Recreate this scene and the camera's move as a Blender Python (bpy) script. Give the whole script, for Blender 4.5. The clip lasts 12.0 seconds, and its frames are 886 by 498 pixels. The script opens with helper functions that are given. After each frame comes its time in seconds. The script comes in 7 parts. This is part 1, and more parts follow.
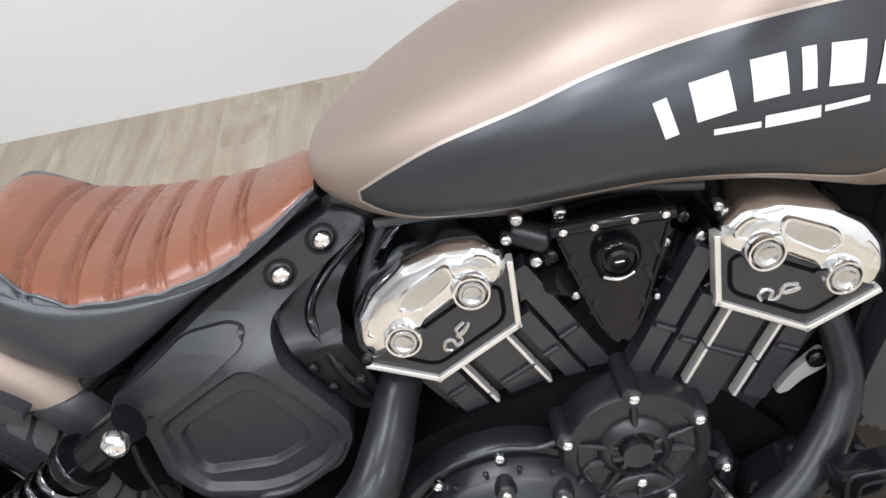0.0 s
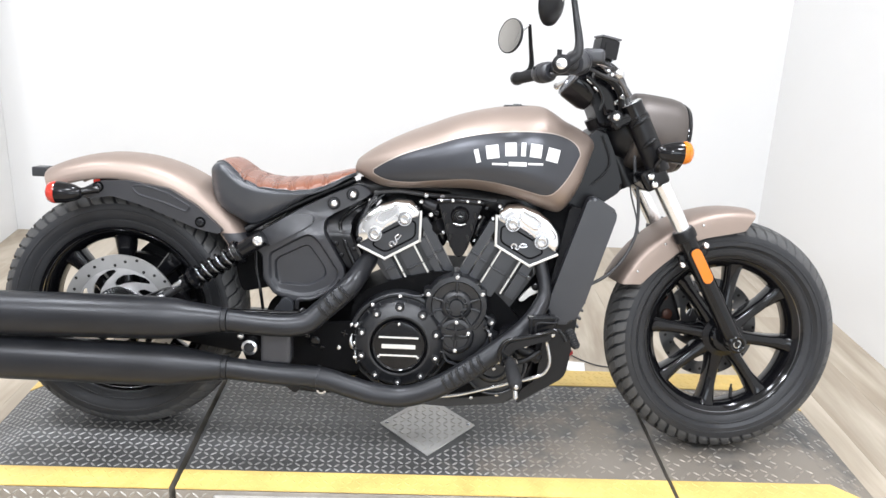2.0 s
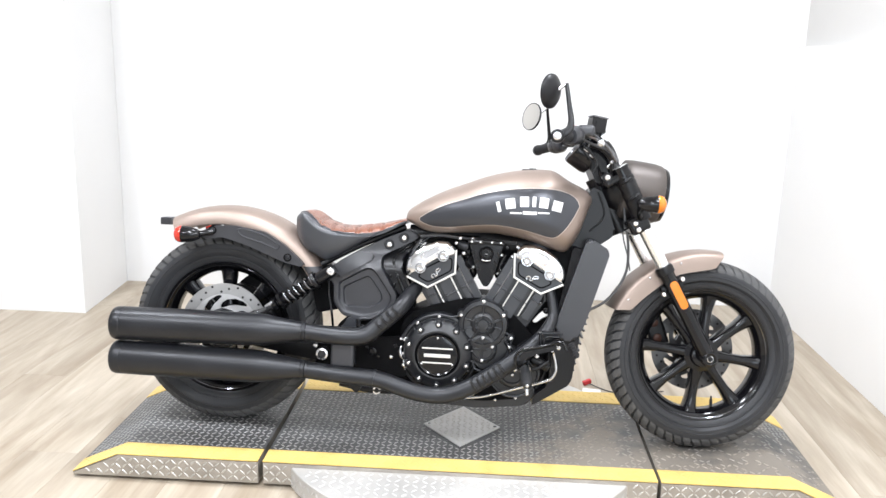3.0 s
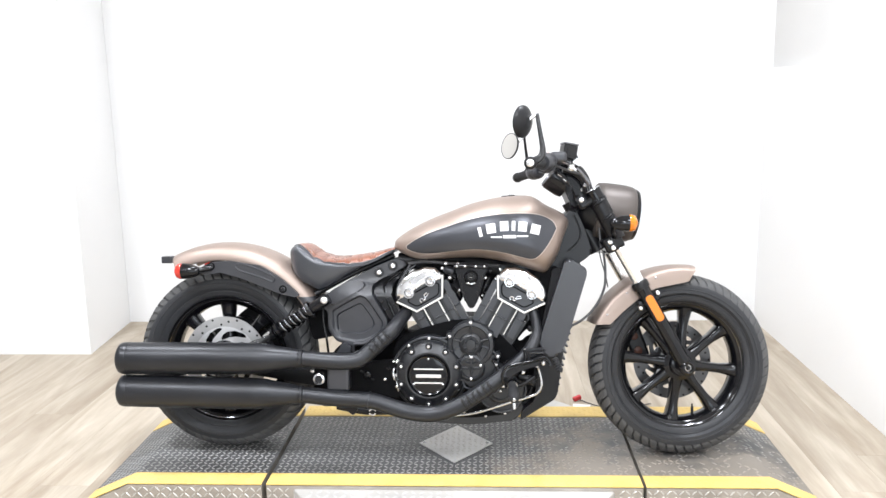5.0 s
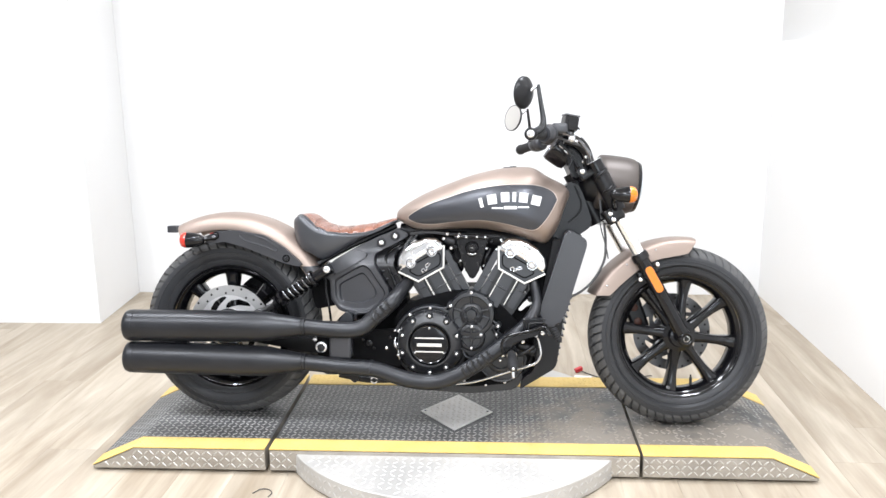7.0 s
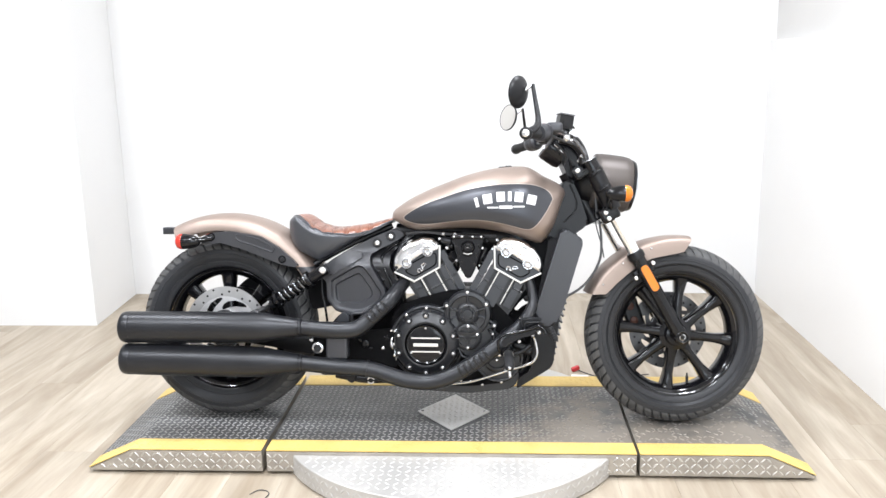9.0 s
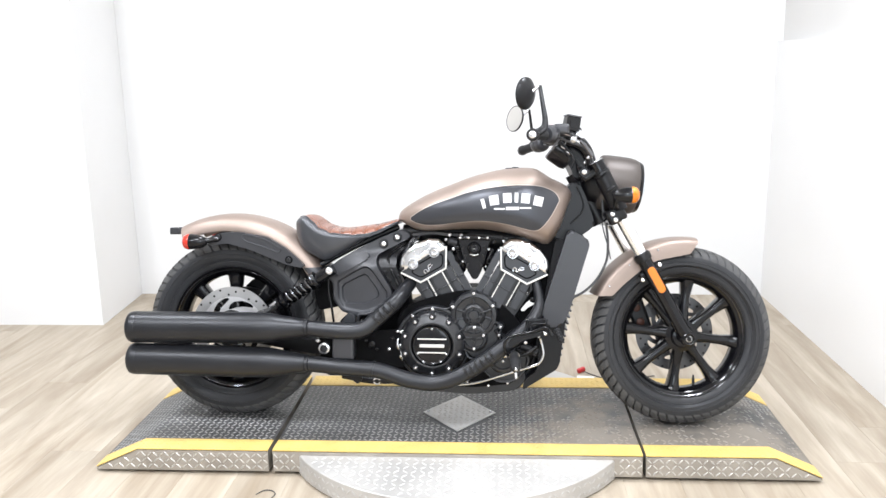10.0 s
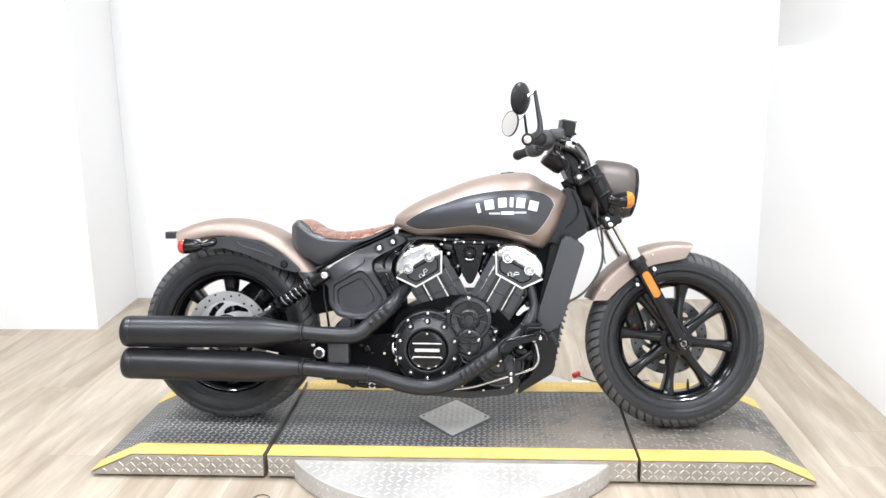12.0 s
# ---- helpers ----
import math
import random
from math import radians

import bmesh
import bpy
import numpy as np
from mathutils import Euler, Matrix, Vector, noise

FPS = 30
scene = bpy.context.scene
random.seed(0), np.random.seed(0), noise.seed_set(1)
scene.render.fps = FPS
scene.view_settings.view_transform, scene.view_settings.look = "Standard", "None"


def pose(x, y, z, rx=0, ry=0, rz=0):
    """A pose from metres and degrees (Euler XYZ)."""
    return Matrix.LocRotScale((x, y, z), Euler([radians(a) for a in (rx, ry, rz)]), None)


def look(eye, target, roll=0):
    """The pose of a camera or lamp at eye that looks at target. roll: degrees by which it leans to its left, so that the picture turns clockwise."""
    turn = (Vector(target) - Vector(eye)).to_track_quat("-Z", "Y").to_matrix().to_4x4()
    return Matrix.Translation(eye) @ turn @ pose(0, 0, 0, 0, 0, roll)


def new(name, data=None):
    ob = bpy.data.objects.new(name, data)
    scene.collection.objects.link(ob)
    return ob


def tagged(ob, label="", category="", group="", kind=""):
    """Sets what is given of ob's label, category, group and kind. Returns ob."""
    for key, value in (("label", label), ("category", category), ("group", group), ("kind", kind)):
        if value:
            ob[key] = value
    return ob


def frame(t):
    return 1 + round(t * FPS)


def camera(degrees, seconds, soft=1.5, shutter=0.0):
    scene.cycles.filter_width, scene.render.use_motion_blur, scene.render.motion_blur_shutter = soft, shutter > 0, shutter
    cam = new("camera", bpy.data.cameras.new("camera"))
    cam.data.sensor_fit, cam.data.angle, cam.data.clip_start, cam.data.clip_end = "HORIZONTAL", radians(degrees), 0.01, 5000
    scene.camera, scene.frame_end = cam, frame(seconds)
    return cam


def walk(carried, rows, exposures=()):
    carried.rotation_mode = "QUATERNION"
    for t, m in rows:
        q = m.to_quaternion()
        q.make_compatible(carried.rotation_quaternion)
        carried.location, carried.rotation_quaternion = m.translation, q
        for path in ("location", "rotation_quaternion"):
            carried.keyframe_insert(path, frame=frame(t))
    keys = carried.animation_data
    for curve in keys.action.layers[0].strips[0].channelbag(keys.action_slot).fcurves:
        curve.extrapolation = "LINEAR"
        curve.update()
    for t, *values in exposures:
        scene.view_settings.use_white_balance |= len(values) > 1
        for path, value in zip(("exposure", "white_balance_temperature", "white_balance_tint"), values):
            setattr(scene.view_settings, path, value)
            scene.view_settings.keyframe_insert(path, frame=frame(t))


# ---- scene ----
cam = camera(55.6, 12.0)
PATH = [
    (0, (-0.084, -0.634, 1.212), (-0.111, 0.932, -0.032), -11.9),
    (0.1, (-0.076, -0.669, 1.188), (-0.08, 0.954, 0.022), -10.49),
    (0.2, (-0.064, -0.691, 1.208), (-0.052, 0.932, 0.042), -9.43),
    (0.3, (-0.054, -0.74, 1.216), (-0.057, 0.907, 0.086), -8.39),
    (0.4, (-0.094, -0.822, 1.204), (0.01, 0.872, 0.147), -4.2),
    (0.5, (-0.09, -0.88, 1.242), (-0.001, 0.774, 0.12), -3.4),
    (0.6, (-0.108, -0.955, 1.251), (0.023, 0.727, 0.184), -2.43),
    (0.7, (-0.107, -1.036, 1.245), (0.034, 0.704, 0.284), -1.43),
    (0.8, (-0.108, -1.088, 1.297), (0.03, 0.651, 0.333), -1.64),
    (0.9, (-0.088, -1.166, 1.287), (0.037, 0.624, 0.415), -0.8),
    (1, (-0.087, -1.229, 1.303), (0.026, 0.591, 0.482), -0.1),
    (1.1, (-0.074, -1.293, 1.299), (-0.002, 0.533, 0.49), 1.02),
    (1.2, (-0.04, -1.378, 1.296), (-0.004, 0.443, 0.472), 2.04),
    (1.3, (-0.031, -1.458, 1.296), (-0.001, 0.362, 0.47), 2.99),
    (1.4, (-0.011, -1.547, 1.309), (0.006, 0.28, 0.497), 2.7),
    (1.5, (-0.006, -1.635, 1.311), (0.006, 0.216, 0.553), 2.9),
    (1.6, (-0.011, -1.719, 1.31), (0.016, 0.146, 0.591), 2.87),
    (1.7, (-0.022, -1.809, 1.296), (0.003, 0.072, 0.622), 2.89),
    (1.8, (-0.042, -1.893, 1.302), (0.015, -0.018, 0.612), 2.8),
    (1.9, (-0.041, -1.974, 1.287), (0.011, -0.099, 0.597), 2.96),
    (2, (-0.036, -2.041, 1.282), (0.019, -0.146, 0.647), 2.3),
    (2.1, (-0.013, -2.114, 1.293), (0.031, -0.189, 0.755), 1.16),
    (2.2, (-0.012, -2.165, 1.312), (0.021, -0.234, 0.799), 1.2),
    (2.3, (0.005, -2.228, 1.324), (0.022, -0.285, 0.856), 2.23),
    (2.4, (0.026, -2.297, 1.343), (0.032, -0.355, 0.867), 2.27),
    (2.5, (0.041, -2.353, 1.356), (-0.014, -0.423, 0.833), 2.0),
    (2.6, (0.041, -2.421, 1.354), (-0.028, -0.491, 0.832), 1.79),
    (2.7, (0.05, -2.488, 1.337), (-0.051, -0.555, 0.833), 1.6),
    (4.3, (0.084, -2.828, 1.303), (-0.013, -0.871, 0.904), 1.0),
    (4.5, (0.106, -2.798, 1.324), (-0.001, -0.843, 0.912), -0.1),
    (4.7, (0.11, -2.795, 1.327), (-0.003, -0.84, 0.92), -0.56),
    (5, (0.117, -2.793, 1.331), (0.011, -0.832, 0.951), -1.0),
    (5.2, (0.119, -2.798, 1.326), (0.007, -0.839, 0.94), -0.55),
    (5.5, (0.123, -2.807, 1.319), (0.006, -0.849, 0.932), -0.5),
    (5.8, (0.132, -2.814, 1.32), (-0.012, -0.861, 0.918), -0.19),
    (6, (0.138, -2.819, 1.321), (-0.019, -0.868, 0.913), -0.8),
    (6.3, (0.145, -2.82, 1.319), (0.01, -0.87, 0.895), -0.78),
    (6.5, (0.15, -2.821, 1.318), (0.008, -0.873, 0.885), -0.9),
    (6.7, (0.151, -2.82, 1.318), (0.018, -0.873, 0.884), -0.86),
    (7, (0.153, -2.819, 1.317), (0.019, -0.872, 0.882), -0.8),
    (7.2, (0.153, -2.819, 1.317), (0.019, -0.872, 0.887), -0.8),
    (8.8, (0.157, -2.82, 1.315), (0.032, -0.872, 0.883), -1.1),
    (9, (0.157, -2.82, 1.315), (0.03, -0.872, 0.881), -1.1),
    (9.5, (0.151, -2.819, 1.316), (0.016, -0.871, 0.885), -1.0),
    (10, (0.151, -2.822, 1.318), (0.013, -0.875, 0.885), -1.0),
    (10.5, (0.149, -2.827, 1.317), (0.019, -0.878, 0.888), -1.0),
    (11, (0.151, -2.826, 1.319), (0.027, -0.876, 0.891), -1.2),
    (11.5, (0.152, -2.824, 1.318), (0.027, -0.875, 0.885), -0.9),
    (12, (0.153, -2.826, 1.319), (0.025, -0.875, 0.896), -0.9),
]
walk(cam, [(t, look(eye, target, roll)) for t, eye, target, roll in PATH],
     [(0.0, -0.46), (0.5, -0.38), (1.0, -0.25), (1.5, -0.14), (2.0, -0.08), (2.7, 0.02), (4.5, 0.10), (7.2, 0.10), (8.8, 0.04), (12.0, 0.03)])

# ---- light ----
world = bpy.data.worlds.new("world")
world.use_nodes = True
world.node_tree.nodes["Background"].inputs[0].default_value = (0.9, 0.95, 1.0, 1)
world.node_tree.nodes["Background"].inputs[1].default_value = 0.05
scene.world = world


def ceiling_lamp(x, y, z, sx, sy, watts):
    lamp = bpy.data.lights.new("ceiling_lamp", "AREA")
    lamp.shape, lamp.size, lamp.size_y, lamp.energy = "RECTANGLE", sx, sy, watts
    lamp.color = (0.885, 0.922, 1.0)
    ob = new("ceiling_lamp", lamp)
    ob.matrix_world = pose(x, y, z)
    return ob


for lx, ly, watts in ((-2.0, 0.0, 38), (-0.5, 0.0, 38), (1.12, 0.0, 44), (-2.2, -1.9, 50), (-0.7, -1.9, 50), (1.0, -1.9, 48), (-1.5, -3.8, 54), (0.3, -3.8, 54)):
    ceiling_lamp(lx, ly, 2.93, 0.22, 0.50, watts)

# daylight of the shop window behind the camera
daylight = bpy.data.lights.new("window_daylight", "AREA")
daylight.shape, daylight.size, daylight.size_y, daylight.energy = "RECTANGLE", 1.65, 1.40, 45
daylight.color = (0.82, 0.91, 1.0)
new("window_daylight", daylight).matrix_world = pose(0.7, -5.38, 1.65, 90, 0, 0)

# ---- materials ----


def material(name, colour, rough=0.5, metal=0.0, vary=0.15, scale=6.0, fine=180.0, bump=0.05, coat=0.0, grit=0.08, stretch=(1, 1, 1), random_tone=0.0, spec=0.5):
    """A painted, moulded or metal surface: two scales of tone, uneven gloss and a fine relief."""
    m = bpy.data.materials.new(name)
    m.use_nodes = True
    nt = m.node_tree
    n, l = nt.nodes, nt.links
    b = n["Principled BSDF"]
    b.inputs["Metallic"].default_value = metal
    b.inputs["Specular IOR Level"].default_value = spec
    b.inputs["Coat Weight"].default_value = coat
    b.inputs["Coat Roughness"].default_value = 0.08
    tc = n.new("ShaderNodeTexCoord")
    mp = n.new("ShaderNodeMapping")
    mp.inputs["Scale"].default_value = stretch
    l.new(tc.outputs["Object"], mp.inputs["Vector"])
    big, small = n.new("ShaderNodeTexNoise"), n.new("ShaderNodeTexNoise")
    big.inputs["Scale"].default_value, big.inputs["Detail"].default_value = scale, 5
    small.inputs["Scale"].default_value, small.inputs["Detail"].default_value = fine, 3
    l.new(mp.outputs[0], big.inputs["Vector"])
    l.new(mp.outputs[0], small.inputs["Vector"])
    mix = n.new("ShaderNodeMix")
    mix.data_type = "RGBA"
    lo = [c * (1 - vary) for c in colour]
    hi = [min(1, c * (1 + vary)) for c in colour]
    mix.inputs[6].default_value, mix.inputs[7].default_value = (*lo, 1), (*hi, 1)
    add = n.new("ShaderNodeMath")
    add.operation = "MULTIPLY_ADD"
    add.inputs[1].default_value = 0.3
    l.new(small.outputs["Fac"], add.inputs[0])
    sc = n.new("ShaderNodeMath")
    sc.operation = "MULTIPLY_ADD"
    sc.inputs[1].default_value, sc.inputs[2].default_value = 1.6, -0.45
    l.new(big.outputs["Fac"], sc.inputs[0])
    l.new(sc.outputs[0], add.inputs[2])
    l.new(add.outputs[0], mix.inputs[0])
    out = mix.outputs[2]
    if random_tone:
        info, hsv = n.new("ShaderNodeObjectInfo"), n.new("ShaderNodeHueSaturation")
        mr = n.new("ShaderNodeMapRange")
        mr.inputs["To Min"].default_value, mr.inputs["To Max"].default_value = 1 - random_tone, 1 + random_tone
        l.new(info.outputs["Random"], mr.inputs["Value"])
        l.new(mr.outputs[0], hsv.inputs["Value"])
        l.new(out, hsv.inputs["Color"])
        out = hsv.outputs[0]
    l.new(out, b.inputs["Base Color"])
    rr = n.new("ShaderNodeMapRange")
    rr.inputs["To Min"].default_value, rr.inputs["To Max"].default_value = max(0.02, rough - grit), min(1, rough + grit)
    l.new(big.outputs["Fac"], rr.inputs["Value"])
    l.new(rr.outputs[0], b.inputs["Roughness"])
    if bump:
        bp = n.new("ShaderNodeBump")
        bp.inputs["Strength"].default_value, bp.inputs["Distance"].default_value = bump, 0.002
        l.new(small.outputs["Fac"], bp.inputs["Height"])
        l.new(bp.outputs[0], b.inputs["Normal"])
    return m


def clear(name, colour, rough=0.05, ior=1.45):
    m = bpy.data.materials.new(name)
    m.use_nodes = True
    b = m.node_tree.nodes["Principled BSDF"]
    b.inputs["Base Color"].default_value = (*colour, 1)
    b.inputs["Roughness"].default_value = rough
    b.inputs["Transmission Weight"].default_value = 0.35
    b.inputs["IOR"].default_value = ior
    b.inputs["Coat Weight"].default_value = 0.6
    return m


BRONZE = material("bronze_matte_paint", (0.32, 0.254, 0.216), 0.48, 0.68, 0.10, 4, 900, 0.02, grit=0.04)
CHARCOAL = material("charcoal_matte_paint", (0.046, 0.048, 0.055), 0.32, 0.55, 0.12, 5, 900, 0.02, grit=0.04, spec=0.8)
DARK_BRONZE = material("dark_bronze_matte_paint", (0.088, 0.076, 0.069), 0.44, 0.5, 0.10, 4, 900, 0.02, grit=0.04)
SILVER_LINE = material("silver_pinstripe", (0.50, 0.43, 0.38), 0.36, 0.6, 0.06, 20, 300, 0.0)
WHITE_PRINT = material("white_print", (0.74, 0.735, 0.72), 0.45, 0.0, 0.04, 30, 300, 0.0)
SATIN_BLACK = material("satin_black_metal", (0.006, 0.006, 0.007), 0.33, 0.0, 0.2, 9, 420, 0.05, spec=0.32)
WRINKLE = material("wrinkle_black_engine_paint", (0.010, 0.0106, 0.0125), 0.36, 0.0, 0.2, 14, 700, 0.12, spec=0.58)
ENGINE_GREY = material("satin_graphite_engine_paint", (0.024, 0.0256, 0.030), 0.33, 0.1, 0.16, 12, 600, 0.10, spec=0.72)
# Shade of deep recesses put into the colour: near black, hardly any gloss.
ENGINE_DARK = material("black_recess_shade", (0.004, 0.004, 0.0045), 0.6, 0.0, 0.3, 14, 400, 0.08, spec=0.06)
GLOSS_BLACK = material("gloss_black_paint", (0.005, 0.005, 0.006), 0.13, 0.0, 0.2, 9, 200, 0.0, grit=0.03, spec=0.36)
PLASTIC = material("black_textured_plastic", (0.024, 0.0248, 0.029), 0.38, 0.0, 0.15, 8, 800, 0.10, spec=0.66)
EXHAUST = material("matte_black_exhaust_coating", (0.017, 0.0178, 0.0205), 0.34, 0.3, 0.18, 7, 600, 0.06, spec=0.5)
CHROME = material("chrome", (0.94, 0.95, 0.97), 0.13, 1.0, 0.04, 12, 200, 0.0, grit=0.03)
BLACK_CHROME = material("black_chrome", (0.16, 0.16, 0.17), 0.16, 1.0, 0.08, 14, 200, 0.0)
FORK_STEEL = material("polished_fork_steel", (0.90, 0.90, 0.905), 0.22, 0.9, 0.04, 14, 200, 0.0, grit=0.03)
STEEL = material("brushed_steel", (0.65, 0.655, 0.665), 0.22, 1.0, 0.12, 18, 240, 0.04)
DISC_STEEL = material("brake_disc_steel", (0.50, 0.497, 0.49), 0.38, 0.7, 0.12, 24, 300, 0.05)
CARRIER_STEEL = material("pale_disc_carrier", (0.76, 0.755, 0.75), 0.34, 0.7, 0.10, 24, 300, 0.04)
DARK_DISC = material("dark_brake_disc_steel", (0.105, 0.105, 0.107), 0.32, 0.8, 0.2, 24, 300, 0.05)
TRIM = material("machined_edge", (0.78, 0.76, 0.72), 0.3, 0.6, 0.08, 30, 300, 0.02)
RUBBER = material("tyre_rubber", (0.023, 0.0238, 0.0262), 0.50, 0.0, 0.28, 7, 160, 0.14, spec=0.36)
TREAD_RUBBER = material("dusty_tread_rubber", (0.075, 0.0745, 0.074), 0.62, 0.0, 0.35, 16, 220, 0.16, spec=0.3)
GRIP = material("grip_rubber", (0.02, 0.02, 0.021), 0.7, 0.0, 0.2, 20, 260, 0.2, spec=0.25)
BROWN_LEATHER = material("brown_leather", (0.185, 0.066, 0.035), 0.28, 0.0, 0.18, 9, 520, 0.20, spec=0.62)
BLACK_LEATHER = material("black_vinyl", (0.040, 0.043, 0.050), 0.34, 0.0, 0.15, 8, 640, 0.22, spec=0.7)
AMBER = clear("amber_lens", (0.93, 0.265, 0.008))
RED = clear("red_lens", (0.75, 0.05, 0.03))
# Gauge glass: the reflection of a pale wall is put into the colour.
GAUGE_REFLECTION = material("gauge_glass_wall_reflection", (0.34, 0.35, 0.36), 0.08, 0.0, 0.10, 30, 300, 0.0, coat=0.8)
LENS = clear("clear_lens", (0.75, 0.8, 0.85), 0.03)
MIRROR = material("mirror_glass", (0.77, 0.75, 0.72), 0.03, 1.0, 0.01, 6, 50, 0.0, grit=0.01)
DARK_CORE = material("radiator_core", (0.012, 0.012, 0.013), 0.6, 0.2, 0.2, 30, 300, 0.1, spec=0.2)
CABLE = material("cable_sleeve", (0.05, 0.05, 0.052), 0.45, 0.0, 0.1, 20, 200, 0.0)
CALIPER = material("brake_caliper_paint", (0.09, 0.035, 0.022), 0.45, 0.2, 0.2, 30, 300, 0.05)
# Back wall darker than the side wall: evens out how light falls on them.
NORTH_WALL = material("white_wall_paint_light_evened", (0.72, 0.716, 0.707), 0.6, 0.0, 0.03, 1.2, 240, 0.04)
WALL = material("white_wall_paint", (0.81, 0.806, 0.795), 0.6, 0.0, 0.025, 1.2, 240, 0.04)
# Pier slightly darker than the side wall.
PIER_WALL = material("pier_wall_paint", (0.74, 0.738, 0.73), 0.6, 0.0, 0.03, 1.2, 240, 0.04)
GREY_WALL = material("pale_grey_wall_paint", (0.67, 0.662, 0.645), 0.65, 0.0, 0.03, 1.5, 240, 0.04)
CEILING = material("ceiling_paint", (0.8, 0.8, 0.79), 0.8, 0.0, 0.03, 2, 120, 0.05)
# Side lozenges painted paler than the plate: their highlights are in the colour.
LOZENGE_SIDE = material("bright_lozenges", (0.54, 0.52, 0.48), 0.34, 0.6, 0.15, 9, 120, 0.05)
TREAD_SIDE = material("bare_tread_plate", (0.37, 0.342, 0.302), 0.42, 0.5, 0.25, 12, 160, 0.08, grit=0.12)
TREAD_PALE = material("pale_aluminium_tread_plate", (0.53, 0.52, 0.50), 0.42, 0.35, 0.16, 7, 160, 0.06, grit=0.1)
TREAD_WORN = material("worn_aluminium_tread_plate", (0.49, 0.475, 0.45), 0.46, 0.35, 0.22, 4, 130, 0.10, grit=0.12)
YELLOW = material("yellow_floor_tape", (0.62, 0.435, 0.135), 0.5, 0.0, 0.16, 14, 160, 0.08)
# Dirt of the floor joints; elsewhere painted shade in holes and gaps.
GAP = material("gap_dirt_and_shade", (0.012, 0.011, 0.010), 0.9, 0.0, 0.2, 20, 100, 0.0)
RED_PLASTIC = material("red_plastic", (0.50, 0.03, 0.035), 0.4, 0.0, 0.1, 40, 200, 0.0)
# Unseen walls; the grey is picked to cut bounce and reflections.
ROOM_WALL = material("unseen_wall_low_bounce", (0.48, 0.48, 0.48), 0.7, 0.0, 0.04, 1.2, 200, 0.04)
PAPER = material("white_paper", (0.78, 0.77, 0.75), 0.8, 0.0, 0.06, 30, 300, 0.05)


def wood_material():
    """Pale oak vinyl: long grain, soft knots and a tone of its own for each plank."""
    m = bpy.data.materials.new("pale_oak_vinyl")
    m.use_nodes = True
    nt = m.node_tree
    n, l = nt.nodes, nt.links
    b = n["Principled BSDF"]
    tc, info = n.new("ShaderNodeTexCoord"), n.new("ShaderNodeObjectInfo")
    off = n.new("ShaderNodeVectorMath")
    off.operation = "MULTIPLY_ADD"
    comb = n.new("ShaderNodeCombineXYZ")
    for k in range(3):
        l.new(info.outputs["Random"], comb.inputs[k])
    off.inputs[1].default_value = (17.0, 31.0, 7.0)
    l.new(comb.outputs[0], off.inputs[0])
    l.new(tc.outputs["Object"], off.inputs[2])
    mp = n.new("ShaderNodeMapping")
    mp.inputs["Scale"].default_value = (9.0, 0.9, 1.0)
    l.new(off.outputs[0], mp.inputs["Vector"])
    broad, grain = n.new("ShaderNodeTexNoise"), n.new("ShaderNodeTexNoise")
    broad.inputs["Scale"].default_value, broad.inputs["Detail"].default_value, broad.inputs["Distortion"].default_value = 1.0, 5, 1.4
    grain.inputs["Scale"].default_value, grain.inputs["Detail"].default_value = 11, 6
    l.new(mp.outputs[0], broad.inputs["Vector"])
    l.new(mp.outputs[0], grain.inputs["Vector"])
    ramp = n.new("ShaderNodeValToRGB")
    ramp.color_ramp.elements[0].position, ramp.color_ramp.elements[0].color = 0.25, (0.270, 0.215, 0.152, 1)
    ramp.color_ramp.elements[1].position, ramp.color_ramp.elements[1].color = 0.72, (0.475, 0.416, 0.334, 1)
    l.new(broad.outputs["Fac"], ramp.inputs[0])
    ramp2 = n.new("ShaderNodeMapRange")
    ramp2.inputs["From Min"].default_value, ramp2.inputs["From Max"].default_value = 0.3, 0.7
    ramp2.inputs["To Min"].default_value, ramp2.inputs["To Max"].default_value = 0.94, 1.05
    l.new(grain.outputs["Fac"], ramp2.inputs["Value"])
    tone = n.new("ShaderNodeMapRange")
    tone.inputs["To Min"].default_value, tone.inputs["To Max"].default_value = 0.93, 1.06
    l.new(info.outputs["Random"], tone.inputs["Value"])
    mul = n.new("ShaderNodeMath")
    mul.operation = "MULTIPLY"
    l.new(ramp2.outputs[0], mul.inputs[0])
    l.new(tone.outputs[0], mul.inputs[1])
    hsv = n.new("ShaderNodeHueSaturation")
    l.new(ramp.outputs[0], hsv.inputs["Color"])
    l.new(mul.outputs[0], hsv.inputs["Value"])
    l.new(hsv.outputs[0], b.inputs["Base Color"])
    b.inputs["Roughness"].default_value = 0.48
    bp = n.new("ShaderNodeBump")
    bp.inputs["Strength"].default_value, bp.inputs["Distance"].default_value = 0.15, 0.001
    l.new(grain.outputs["Fac"], bp.inputs["Height"])
    l.new(bp.outputs[0], b.inputs["Normal"])
    return m


OAK = wood_material()


